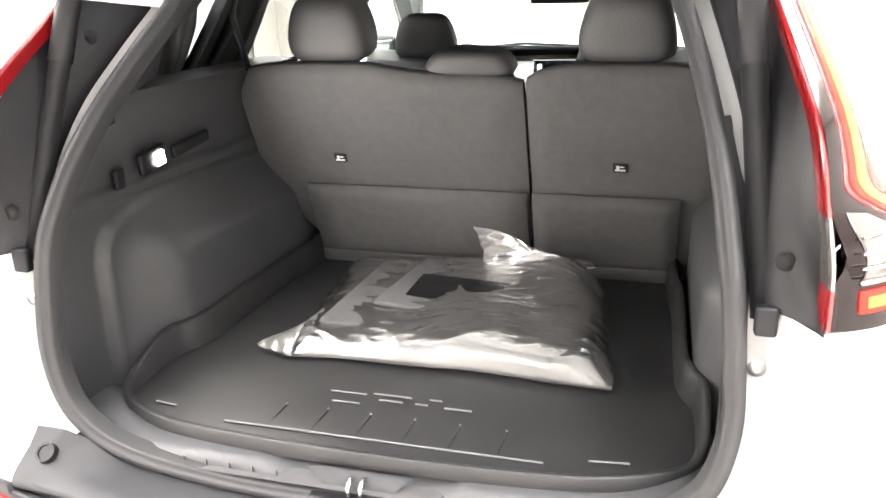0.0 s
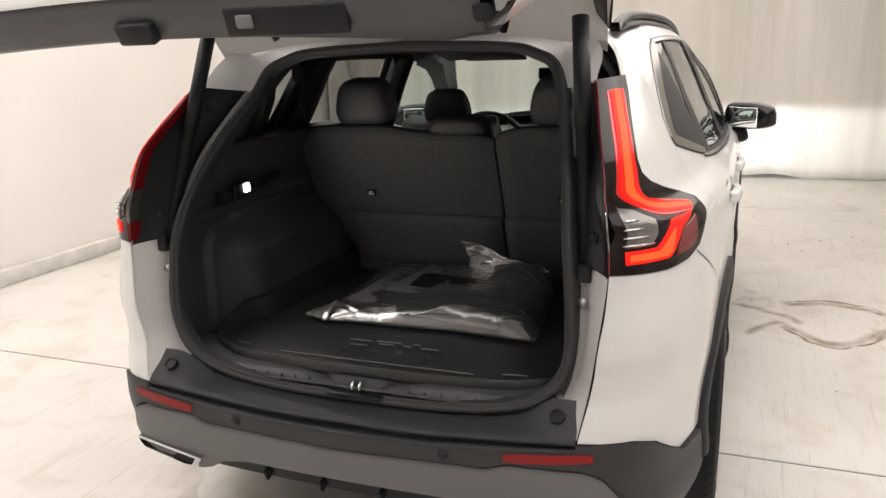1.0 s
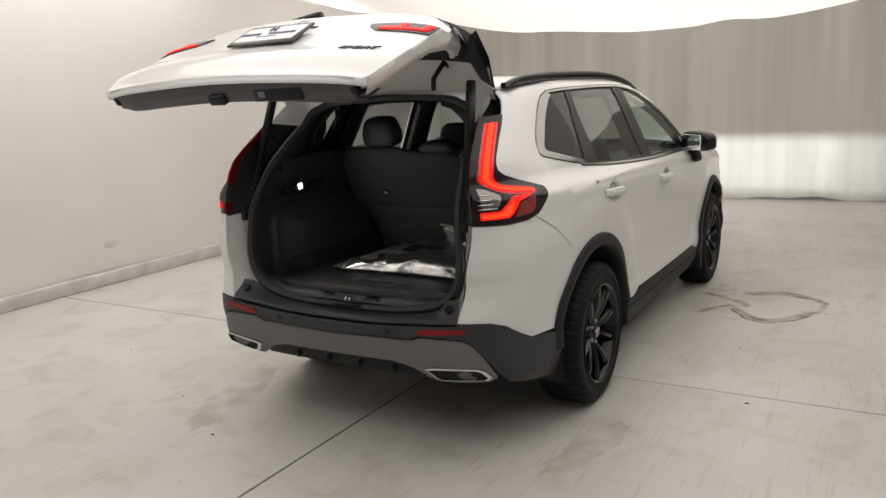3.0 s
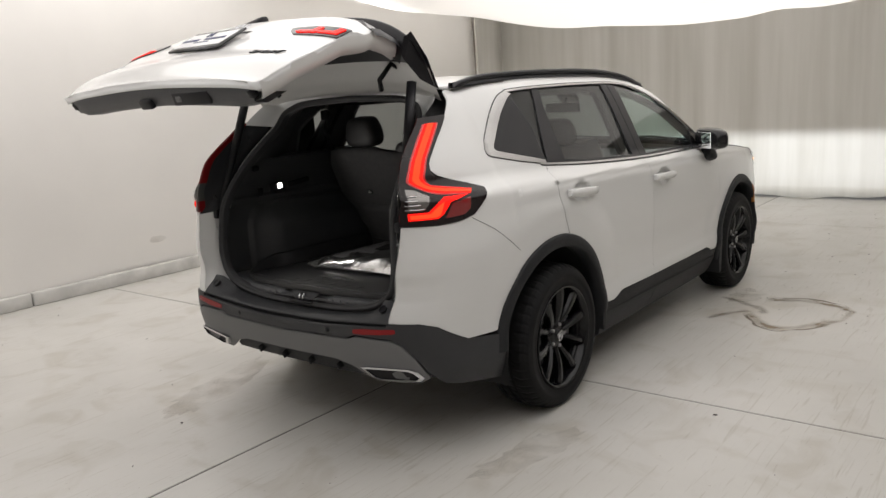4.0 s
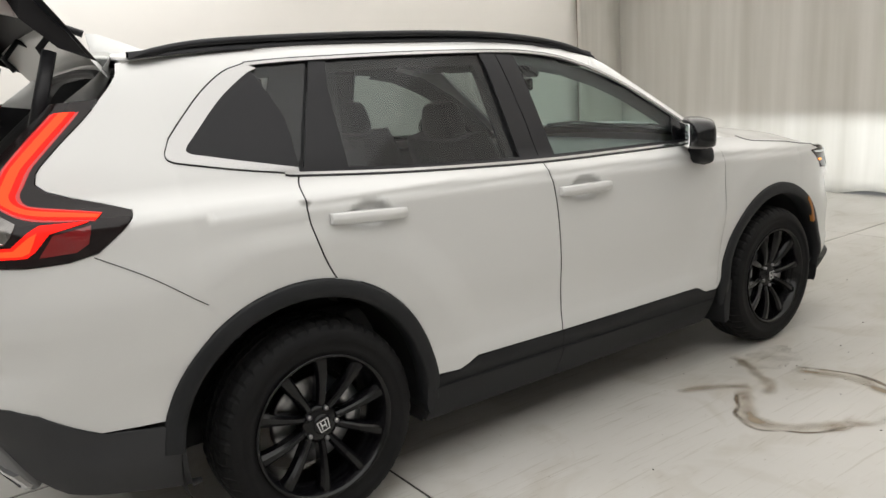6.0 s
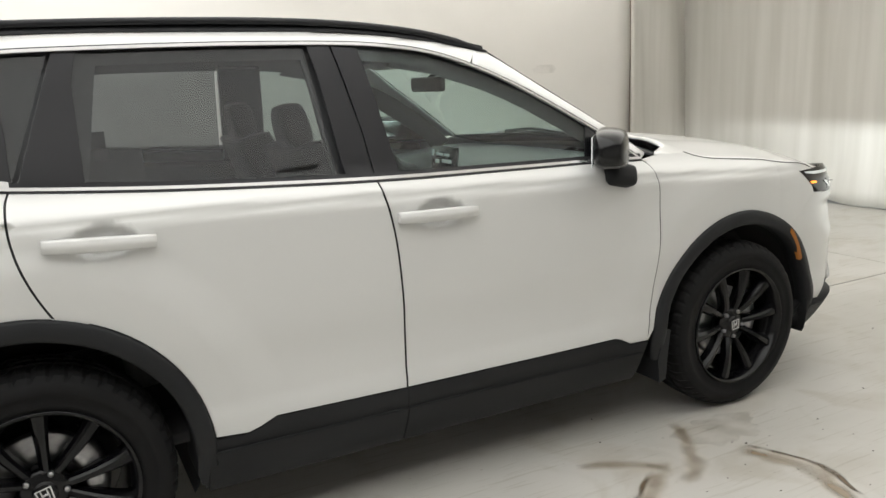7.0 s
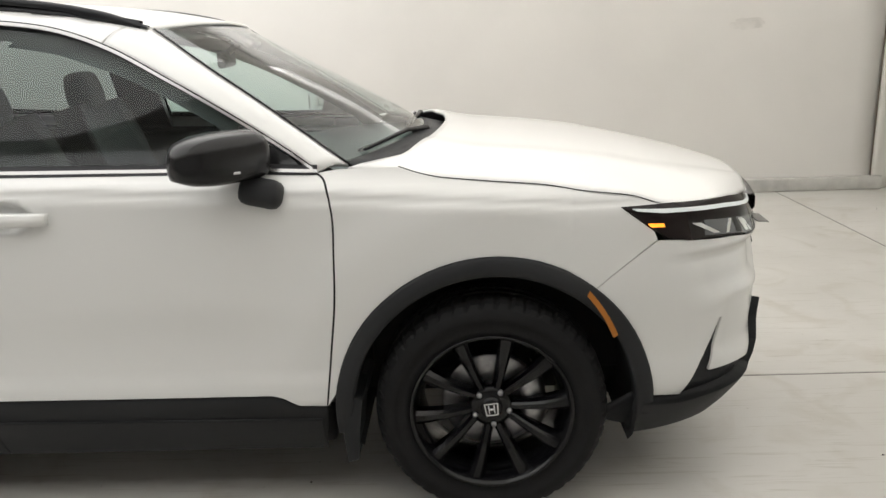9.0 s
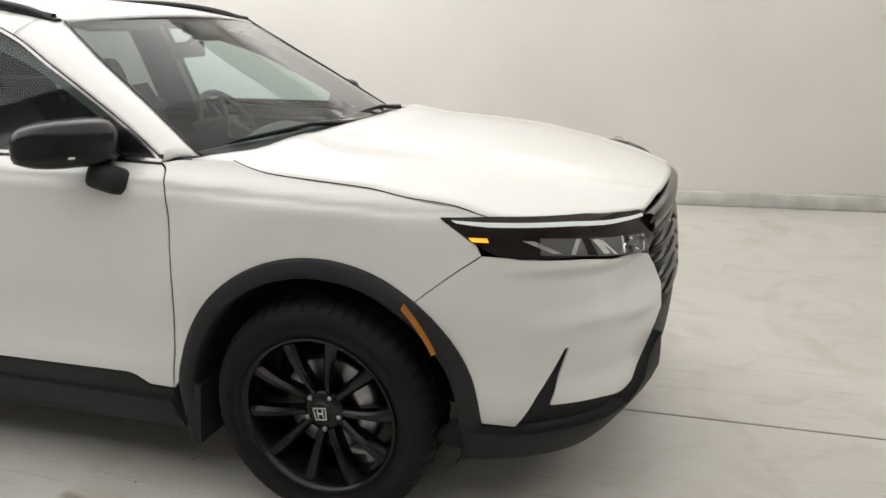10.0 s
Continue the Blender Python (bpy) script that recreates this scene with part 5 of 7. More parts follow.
part("boot_seal", (verts, faces), SEAL, car, "black rubber seal round the boot opening")

# ---- inside the boot ----
bump_top = pchip([-0.62, -0.595, -0.56, -0.45, -0.33, -0.10, 0.4], [0.90, 0.985, 1.020, 1.043, 1.052, 1.043, 1.02])


def side_trim(y, z):
    """Half-width of the boot's side lining: flat above, with the boxed wheel housing below."""
    top = bump_top(y)
    w = 0.648
    w -= 0.026 * sstep(-0.617, -0.602, y) * sstep(top + 0.008, top - 0.010, z)
    w -= 0.075 * sstep(-0.605, -0.435, y) * sstep(top, top - 0.13, z)
    w -= 0.02 * sstep(1.15, 1.30, z)
    w -= 0.012 * sstep(1.10, 1.085, z) * sstep(1.06, 1.075, z)
    return w


zz = list(np.linspace(0.66, 0.90, 9)) + list(np.linspace(0.915, 1.065, 26)) + list(np.linspace(1.075, 1.105, 6)) + list(np.linspace(1.12, 1.29, 8))
yseal = pchip([0.6, 0.95, 1.05, 1.15, 1.25, 1.5], [-0.84, -0.83, -0.815, -0.77, -0.69, -0.45])
for s in (1, -1):
    rows = []
    for z in zz:
        y0 = yseal(z)
        row = []
        for y in np.concatenate([np.linspace(y0, -0.645, 7), np.linspace(-0.63, -0.42, 28), np.linspace(-0.40, 0.40, 14)]):
            x = side_trim(y, z)
            x = x + (0.562 - 0.12 * max(0.0, z - 1.1) - x) * (1 - sstep(0.0, 0.07, y - y0))
            row.append((s * x, y, z))
        rows.append(row if s < 0 else row[::-1])
    tr = part("boot_side_trim", loft(rows), TRIM, car, "moulded black boot side panel")
    rows = []
    for z, x in ((1.29, 0.60), (1.30, 0.68), (1.27, 0.74)):
        rows.append([(s * x, y, z) for y in np.linspace(-0.62, 0.30, 12)])
    part("window_shelf", loft(rows), TRIM, car)
    up = [(0.532, -0.665, 1.28), (0.492, -0.54, 1.40), (0.455, -0.455, 1.50), (0.40, -0.43, 1.55)]
    lo = [(0.66, -0.30, 1.29), (0.64, -0.26, 1.40), (0.60, -0.20, 1.52), (0.55, -0.15, 1.60)]
    rows = [[tuple(Vector((s * a[0], a[1], a[2])).lerp(Vector((s * b[0], b[1], b[2])), v)) for v in np.linspace(0, 1, 6)] for a, b in zip(spline(up, 4), spline(lo, 4))]
    part("d_pillar_trim", loft(rows if s > 0 else rows[::-1]), TRIM, car)
    # hooks on the trim, and slots whose shade is put in as near-black blocks
    bevelled("cover_slot", 0.012, 0.16, 0.03, DARK, tr, pose(s * 0.628, -0.24, 1.135, 6), 0.006)
    bevelled("trim_hook", 0.03, 0.035, 0.03, SATIN, tr, pose(s * 0.622, -0.545, 1.24), 0.008)
    bevelled("pull_tab", 0.012, 0.03, 0.045, SATIN, tr, pose(s * 0.634, -0.515, 1.108), 0.004)
    if s < 0:
        lampo = bevelled("boot_lamp", 0.016, 0.095, 0.05, SATIN, car, pose(-0.622, -0.41, 1.13, 8), 0.006, label="lit boot lamp in the side panel")
        bevelled("boot_lamp_lens", 0.010, 0.030, 0.032, BOOTLIGHT, lampo, pose(-0.611, -0.395, 1.131, 8), 0.004, label="glowing white lens")
        bevelled("socket_slot", 0.012, 0.055, 0.085, DARK, tr, pose(-0.606, -0.520, 0.800, 0, 0, -28), 0.008)
area_lamp("boot_lamp_light", pose(-0.60, -0.395, 1.13, 0, -90, 0), 0.03, 0.03, 0.5, (1.0, 0.96, 0.9))

rows = []
for y in np.linspace(-0.86, 0.36, 12):
    rows.append([(x, y, 0.662) for x in np.linspace(0.66, -0.66, 8)])
part("boot_floor", loft(rows), CARPET, car)
# sill plate with grained ribs and the latch recess
SP = [(-0.850, 0.628), (-0.846, 0.660), (-0.838, 0.678), (-0.825, 0.684), (-0.785, 0.684), (-0.755, 0.680), (-0.742, 0.662)]
rows = []
for k in range(81):
    x = -0.60 + 1.2 * k / 80
    cut = sstep(0.19, 0.12, abs(x))
    row = []
    for y, z in SP:
        bow = 0.075 * (x / 0.6) ** 2 * (1 if y > -0.80 else 0.1)
        lift = 0.055 * sstep(0.42, 0.60, abs(x))
        zz_ = z - 0.030 * cut * (1 if y < -0.79 else 0.0) + lift * (0.5 if y < -0.86 else 0.4)
        row.append((x, y + bow, zz_))
    rows.append(row)
sill_plate = part("boot_sill_plate", loft(rows[::-1]), TRIM, car, "grained black plastic loading sill")
for k in range(9):
    for s in (1, -1):
        x = s * (0.15 + 0.046 * k)
        lift = 0.0275 * sstep(0.42, 0.60, abs(x))
        bevelled("rib", 0.0018, 0.005, 0.030, TRIM, sill_plate, pose(x, -0.844 + 0.0075 * (x / 0.6) ** 2, 0.660 + lift, 14, 0, -s * 6), 0.001, 1)
rows = [[(x * w, y, z) for x in np.linspace(1, -1, 9)] for y, z, w in ((-0.826, 0.685, 0.096), (-0.832, 0.684, 0.094), (-0.846, 0.664, 0.066), (-0.852, 0.652, 0.050))]
part("latch_plate", loft(rows), BUMPCLAD, sill_plate, "dark grey plate round the latch")
st = new("striker")
st.parent = car
for x in (-0.011, 0.011):
    tube("striker_bar", [(x, -0.862, 0.648), (x, -0.862, 0.672), (x, -0.850, 0.680), (x, -0.832, 0.676), (x, -0.832, 0.660)], 0.0045, CHROME, st, 8)
bevelled("striker_base", 0.16, 0.075, 0.006, SATIN, st, pose(0, -0.846, 0.650), 0.002)

# ---- tailgate ----
HINGE = Vector((0.0, -0.45, 1.62))
OPEN = 62.0
tailgate = new("tailgate")
tailgate.parent = car
tailgate["label"] = "raised white tailgate with dark glass and black spoiler"
tailgate.matrix_basis = Matrix.Translation(HINGE) @ pose(0, 0, 0, -OPEN)


def on_gate(ob):
    ob.location = -HINGE
    return ob


def mirror_half(half):
    """A closed outline from its right half, given from bottom centre to top centre."""
    return half + [(-x, z) for x, z in half[::-1] if abs(x) > 1e-6]


GW = mirror_half([(0.0, 0.672), (0.45, 0.672), (0.635, 0.678), (0.656, 0.73), (0.682, 0.80), (0.684, 0.83), (0.678, 0.90), (0.682, 0.95), (0.686, 1.03), (0.687, 1.10), (0.682, 1.20), (0.660, 1.268), (0.45, 1.282), (0.0, 1.290)])
on_gate(panel("gate_panel", GW, gate, PAINT, tailgate, rim=0.03, du=0.05, dv=0.03))
GG = mirror_half([(0.0, 1.293), (0.45, 1.285), (0.650, 1.272), (0.632, 1.33), (0.590, 1.43), (0.545, 1.50), (0.30, 1.535), (0.0, 1.545)])
on_gate(panel("rear_window", GG, gate, PRIVACY, tailgate, rim=0, off=-0.002, du=0.06, dv=0.05))
# blacked-out border of the glass
rimi = inset(GG, 0.045)
bo = GG if area2(GG) > 0 else GG[::-1]
n = len(bo)
if len(rimi) == n:
    vo = [gate(x, z) for x, z in bo] + [gate(x, z) for x, z in rimi]
    vo = [(x, y - 0.0005, z) for x, y, z in vo]
    on_gate(part("window_border", (vo, [(k, (k + 1) % n, n + (k + 1) % n, n + k) for k in range(n)]), GLOSSBLACK, tailgate, smooth=False))
for s in (1, -1):
    lampoly = [(0.405, 1.135), (0.42, 1.105), (0.465, 1.068), (0.54, 1.060), (0.684, 1.058), (0.685, 1.145), (0.54, 1.148)]
    gl = on_gate(panel("gate_lamp", lampoly, gate if s > 0 else gate, SMOKE, tailgate, s, off=0.005, rim=0.02, du=0.04, dv=0.03, label="smoked inner tail light"))
    for k in range(2):
        x0 = 0.482 + 0.100 * k
        bar = [(x0 - 0.02, 1.088), (x0, 1.078), (x0 + 0.085, 1.078), (x0 + 0.092, 1.128), (x0 + 0.066, 1.130), (x0 + 0.058, 1.098), (x0 - 0.005, 1.100)]
        panel("light_bar", bar, gate, REDGLOW, gl, s, off=0.009, rim=0.005, du=0.03, dv=0.02, label="glowing red light bar")
# spoiler: a hood over the glass, white on top and black behind
def spoil(u, t):
    """u across, t from the roof cut to the lip and back under."""
    x = 0.60 * u
    y = [-0.425, -0.50, -0.60, -0.70, -0.80, -0.845, -0.85, -0.80, -0.74][t]
    z = [0.030, 0.018, 0.003, -0.012, -0.026, -0.034, -0.050, -0.072, -0.085][t] + 1.622
    drop = 0.055 * abs(u) ** 3 + (0.02 * u * u)
    sweep = (0.045 * u * u + 0.05 * abs(u) ** 6) * (1 if t > 2 else 0.3)
    w = [0.99, 1.0, 1.03, 1.04, 1.02, 1.0, 1.0, 0.97, 0.92][t]
    return (x * w, y + sweep, z - drop)


us = np.linspace(1, -1, 33)
on_gate(part("spoiler_top", loft([[spoil(u, t) for u in us] for t in (2, 1, 0)]), PAINT, tailgate))
sp = on_gate(part("spoiler", loft([[spoil(u, t) for u in us] for t in (8, 7, 6, 5, 4, 3, 2)]), SATIN, tailgate, "matt black roof spoiler"))
hl = [spoil(u, 5) for u in np.linspace(0.27, -0.27, 9)]
rows = [[(x, y - 0.004, z + 0.004) for x, y, z in hl], [(x, y - 0.006, z - 0.014) for x, y, z in hl]]
part("high_brake_light", loft(rows[::-1]), REDLAMP, sp, "unlit red brake light strip")
for s in (1, -1):
    vs = [(s * 0.605, -0.455, 1.578), (s * 0.628, -0.62, 1.553), (s * 0.612, -0.755, 1.535), (s * 0.565, -0.735, 1.475), (s * 0.575, -0.66, 1.47), (s * 0.585, -0.54, 1.51)]
    on_gate(part("spoiler_side", (vs, [(0, 1, 2, 3, 4, 5)] if s < 0 else [(5, 4, 3, 2, 1, 0)]), SATIN, tailgate, smooth=False))
    edge = [(s * 0.650, 1.272), (s * 0.632, 1.33), (s * 0.590, 1.43), (s * 0.545, 1.50)]
    rows = [[Vector(gate(x, z)) + Vector((s * d, e, 0)) for d, e in ((-0.02, -0.002), (0.012, -0.001), (0.016, 0.03))] for x, z in edge]
    on_gate(part("window_frame", loft(rows), SATIN, tailgate))
# inner trim of the gate
def gate_in(x, z):
    g = gate(x, z)
    return (g[0], g[1] + 0.045 + 0.03 * sstep(0.64, 0.45, abs(x)) * sstep(0.67, 0.72, z), z)


GI = mirror_half([(0.0, 0.690), (0.40, 0.690), (0.53, 0.70), (0.585, 0.76), (0.60, 0.90), (0.605, 1.10), (0.585, 1.25), (0.45, 1.262), (0.0, 1.27)])
vi = on_gate(panel("gate_inner_trim", GI[::-1], lambda x, z: gate_in(x, z), TRIM, tailgate, rim=-0.030, du=0.06, dv=0.04, label="black plastic inner tailgate trim"))
for s in (1, -1):
    rows = [[Vector(gate(s * x, z)) + Vector((-s * d, e, 0)) for d, e in ((0.0, 0.004), (0.005, 0.03), (0.03, 0.07), (0.07, 0.075))] for x, z in ((0.640, 0.69), (0.683, 0.82), (0.680, 0.95), (0.685, 1.08), (0.680, 1.2), (0.652, 1.28), (0.605, 1.40), (0.545, 1.50))]
    on_gate(part("gate_edge", loft(rows), PAINT, tailgate))
rows = [[Vector(gate(x, 0.674)) + Vector((0, e, d)) for d, e in ((0.0, 0.002), (0.004, 0.02))] for x in np.linspace(-0.60, 0.60, 25)]
on_gate(part("gate_lower_edge", loft(rows), PAINT, tailgate))
rows = []
for x in np.linspace(-0.585, 0.585, 31):
    f = sstep(0.585, 0.50, abs(x))
    rows.append([Vector(gate(x, 0.674)) + Vector((0, e, d)) for d, e in ((0.004, 0.018), (0.0 - 0.012 * f, 0.045), (0.004 - 0.010 * f, 0.085 + 0.02 * f), (0.05, 0.115 + 0.02 * f), (0.15, 0.125 + 0.01 * f))])
on_gate(part("gate_lower_trim", loft(rows), TRIM, tailgate, "black plastic trim under the tailgate"))
g0 = gate(0, 0.70)
on_gate(bevelled("latch", 0.075, 0.04, 0.05, SATIN, tailgate, pose(-0.02, g0[1] + 0.085, 0.672), 0.006, label="black gate latch"))
on_gate(bevelled("close_button_panel", 0.22, 0.012, 0.05, SATIN, tailgate, pose(0.27, g0[1] + 0.075, 0.662, 80), 0.005))
on_gate(bevelled("close_button", 0.03, 0.014, 0.022, GREYCLAD, tailgate, pose(0.20, g0[1] + 0.073, 0.659, 80), 0.003))
for s in (1, -1):
    g1 = gate(s * 0.60, 0.69)
    on_gate(bevelled("buffer", 0.03, 0.03, 0.03, SATIN, tailgate, pose(s * 0.585, g1[1] + 0.05, 0.685), 0.006))
    lo = (s * 0.612, -0.815, 1.030)
    gp = Vector((s * 0.549, -0.608, 1.640))
    mid = Vector(lo).lerp(gp, 0.56)
    tube("gate_strut", [lo, mid, mid + (gp - mid) * 0.001, gp], [0.0185, 0.0185, 0.0215, 0.0215], SATIN, car, 12)
    tube("hinge_arm", [(s * 0.34, -0.57, 1.615), (s * 0.36, -0.60, 1.66), (s * 0.38, -0.54, 1.73), (s * 0.39, -0.47, 1.70)], 0.012, SATIN, car, 8)
# badges, plate and lettering on the gate
def gate_text(body, size, x, z, mat, name, lab, depth=0.002, m=None):
    cu = bpy.data.curves.new(name, "FONT")
    cu.body, cu.size, cu.extrude, cu.align_x, cu.align_y = body, size, depth, "CENTER", "CENTER"
    cu.shear, cu.offset = 0.2, 0.0012
    tmp = bpy.data.objects.new(name + "_tmp", cu)
    scene.collection.objects.link(tmp)
    dg = bpy.context.evaluated_depsgraph_get()
    me = bpy.data.meshes.new_from_object(tmp.evaluated_get(dg))
    bpy.data.objects.remove(tmp)
    g = Vector(gate(x, z))
    e = 0.02
    n = (Vector(gate(x + e, z)) - Vector(gate(x - e, z))).cross(Vector(gate(x, z + e)) - Vector(gate(x, z - e))).normalized()
    xa = (Vector(gate(x + e, z)) - Vector(gate(x - e, z))).normalized()
    ya = n.cross(xa)
    rot = Matrix((xa, ya, n)).transposed().to_4x4()
    me.transform(Matrix.Translation(g + n * 0.002) @ rot @ Matrix.Diagonal((1.25, 1, 1, 1)))
    me.materials.clear()
    me.materials.append(mat)
    ob = new(name, me)
    ob.parent = tailgate
    ob["label"] = lab
    ob.location = -HINGE
    return ob


gate_text("SPORT", 0.042, 0.50, 0.885, SATIN, "trim_badge", "black raised trim lettering")


def gate_bar(x0, x1, z0, z1, mat, name, off=0.003, parent=None, lab=""):
    ob = panel(name, [(x0, z0), (x1, z0), (x1, z1), (x0, z1)], gate, mat, parent or tailgate, off=off, rim=0.004, du=0.05, dv=0.05, label=lab)
    if parent is None:
        on_gate(ob)
    return ob


for x0, x1 in ((-0.60, -0.572), (-0.566, -0.538), (-0.532, -0.520), (-0.514, -0.486)):
    gate_bar(x0, x1, 0.905, 0.932, CHROME, "model_badge")
gate_bar(-0.60, -0.525, 0.880, 0.892, CHROME, "small_badge")
emb = [(-0.038, 1.180), (0.038, 1.180), (0.046, 1.245), (-0.046, 1.245)]
ei = inset(emb, 0.009)
em = on_gate(panel("emblem", emb, gate, CHROME, tailgate, off=0.006, rim=0.006, label="silver maker's emblem"))
panel("emblem_field", ei, gate, PAINT, em, off=0.0075, rim=0)
gate_bar(-0.022, -0.012, 1.190, 1.235, CHROME, "emblem_bar", 0.010, em)
gate_bar(0.012, 0.022, 1.190, 1.235, CHROME, "emblem_bar", 0.010, em)
gate_bar(-0.015, 0.015, 1.207, 1.218, CHROME, "emblem_bar", 0.010, em)
# flat near-black patch, the shade of the handle recess put in as colour
on_gate(panel("handle_recess_shade", [(-0.14, 1.128), (0.14, 1.128), (0.16, 1.150), (-0.16, 1.150)], gate, DARK, tailgate, off=0.002, rim=0.0))
PY = gate(0, 1.03)[1] - 0.014
pl = on_gate(bevelled("licence_plate", 0.330, 0.012, 0.175, GLOSSBLACK, tailgate, pose(0.0, PY, 1.036, -2), 0.006, label="white dealer plate in a black frame"))
bevelled("plate_face", 0.300, 0.006, 0.128, PLATEWHITE, pl, pose(0.0, PY - 0.0055, 1.037, -2), 0.004)
for x0, z0, w, h, mt in ((-0.095, 1.033, 0.105, 0.020, BLUEPRINT), (0.065, 1.033, 0.135, 0.018, BLUEPRINT), (0.0, 1.008, 0.10, 0.008, BLUEPRINT), (-0.012, 1.073, 0.010, 0.036, BLUEPRINT), (0.012, 1.073, 0.010, 0.036, BLUEPRINT), (0.0, 1.073, 0.024, 0.009, BLUEPRINT)):
    bevelled("plate_print", w, 0.002, h, mt, pl, pose(x0, PY - 0.0095, z0, -2), 0.0005, 1)
for z0, w in ((1.112, 0.15), (0.960, 0.17)):
    bevelled("plate_print", w, 0.002, 0.010, WHITEPRINT, pl, pose(0, PY - 0.0070, z0, -2), 0.0005, 1)
# rear wiper
wp = Vector(gate(0.0, 1.335)) + Vector((0, -0.012, 0))
wt = Vector(gate(-0.30, 1.40)) + Vector((0, -0.016, 0))
wi = on_gate(tube("rear_wiper", [wp + Vector((0.03, 0, 0)), wp, wp.lerp(wt, 0.5) + Vector((0, -0.012, 0)), wt], [0.022, 0.020, 0.012, 0.006], SATIN, tailgate, 8, "black rear wiper"))
tube("wiper_blade", [wp.lerp(wt, 0.25) + Vector((0, 0, -0.012)), wt + Vector((-0.05, 0, -0.005))], 0.005, SATIN, wi, 6)

# ---- roof fittings ----
for s in (1, -1):
    pts = [(s * 0.600, -0.40, ROOFZ(-0.40) + 0.000), (s * 0.600, -0.31, ROOFZ(-0.3) + 0.022), (s * 0.602, -0.1, ROOFZ(-0.1) + 0.034), (s * 0.606, 0.4, 1.680), (s * 0.606, 0.9, 1.676), (s * 0.604, 1.25, 1.652), (s * 0.602, 1.5, 1.610), (s * 0.600, 1.66, 1.556)]
    pp = spline(pts, 6)
    rows = []
    for k, p in enumerate(pp):
        x, y, z = p
        f = sstep(0, 4, k) * sstep(len(pp) - 1, len(pp) - 5, k)
        low = min(ROOFZ(y) - 0.004, z - 0.008)
        if 0.15 < (k / len(pp)) < 0.8:
            low = z - 0.022
        w = 0.016
        rows.append([(x + w, y, low), (x + w, y, z - 0.006), (x + w * 0.5, y, z), (x - w * 0.5, y, z), (x - w, y, z - 0.006), (x - w, y, low)])
    part("roof_rail", loft(rows, closed=True), SATIN, car, "black roof rail")
    part("rail_foot", loft([[(s * 0.616, y, ROOFZ(y) - 0.008), (s * 0.612, y, ROOFZ(y) + 0.016), (s * 0.592, y, ROOFZ(y) + 0.016), (s * 0.586, y, ROOFZ(y) - 0.008)] for y in np.linspace(-0.40, 1.64, 30)]), SATIN, car)
part("antenna_fin", ([(0.018, -0.36, 1.655), (-0.018, -0.36, 1.655), (0.005, -0.372, 1.730), (-0.005, -0.372, 1.730), (0.006, -0.33, 1.726), (-0.006, -0.33, 1.726), (0.016, -0.25, 1.695), (-0.016, -0.25, 1.695), (0.010, -0.16, 1.660), (-0.010, -0.16, 1.660), (0.03, -0.25, 1.655), (-0.03, -0.25, 1.655)],
                      [(0, 1, 3, 2), (2, 3, 5, 4), (4, 5, 7, 6), (6, 7, 9, 8), (0, 2, 4, 6), (1, 7, 5, 3), (0, 6, 10), (6, 8, 10), (1, 11, 7), (7, 11, 9)]), PAINT, car, "white shark-fin antenna")


# ---- door mirrors ----
for s in (1, -1):
    mr = new("side_mirror")
    mr.parent = car
    mr["label"] = "black door mirror"

    def shell(co):
        x, y, z = co.x / 0.13, co.y / 0.075, co.z / 0.075
        k = 1.0 / max(1.0, (abs(x) ** 5 + abs(y) ** 3 + abs(z) ** (3 if z > 0 else 6)) ** 0.25)
        x, y, z = x * k, y * k, z * k
        taper = 1 - 0.16 * sstep(0.1, 1.0, x)
        yy = y * 0.078 * taper if y > 0 else y * 0.045
        return (x * 0.150, yy, z * (0.078 if z > 0 else 0.066) * taper + 0.008 * (1 - y) * 0.3)
    M = pose(s * 0.950, 1.945, 1.178, 0, 0, -42 * s) @ Matrix.Diagonal((s, 1, 1, 1))
    bevelled("mirror_cap", 0.26, 0.15, 0.15, GLOSSBLACK, mr, M, shape=shell)
    bevelled("mirror_glass", 0.185, 0.006, 0.105, MIRRORGLASS, mr, M @ pose(0.0, -0.047, 0.002), 0.003)
    bevelled("indicator_strip", 0.13, 0.006, 0.008, CHROME, mr, M @ pose(0.045, 0.058, -0.028, 0, 0, -22), 0.002)
    bevelled("mirror_base", 0.085, 0.125, 0.085, CLAD, mr, pose(s * 0.905, 2.045, 1.075, -12, -18 * s, 0), 0.028, 3)

# front wipers
for x0, x1 in ((0.10, 0.66), (-0.50, 0.06)):
    a = Vector((x0, 2.50 - 0.20 * x0 ** 2, 1.155))
    b = Vector((x1, 2.44 - 0.27 * x1 ** 2, 1.165 - 0.02 * abs(x1)))
    w = tube("front_wiper", [a, a.lerp(b, 0.4) + Vector((0, 0.01, 0.022)), b + Vector((0, 0, 0.004))], [0.012, 0.008, 0.005], SATIN, car, 6)
    tube("wiper_blade", [a.lerp(b, 0.2) + Vector((0, -0.02, 0.010)), b + Vector((s * 0.02, -0.02, 0.0))], 0.006, SATIN, w, 6)


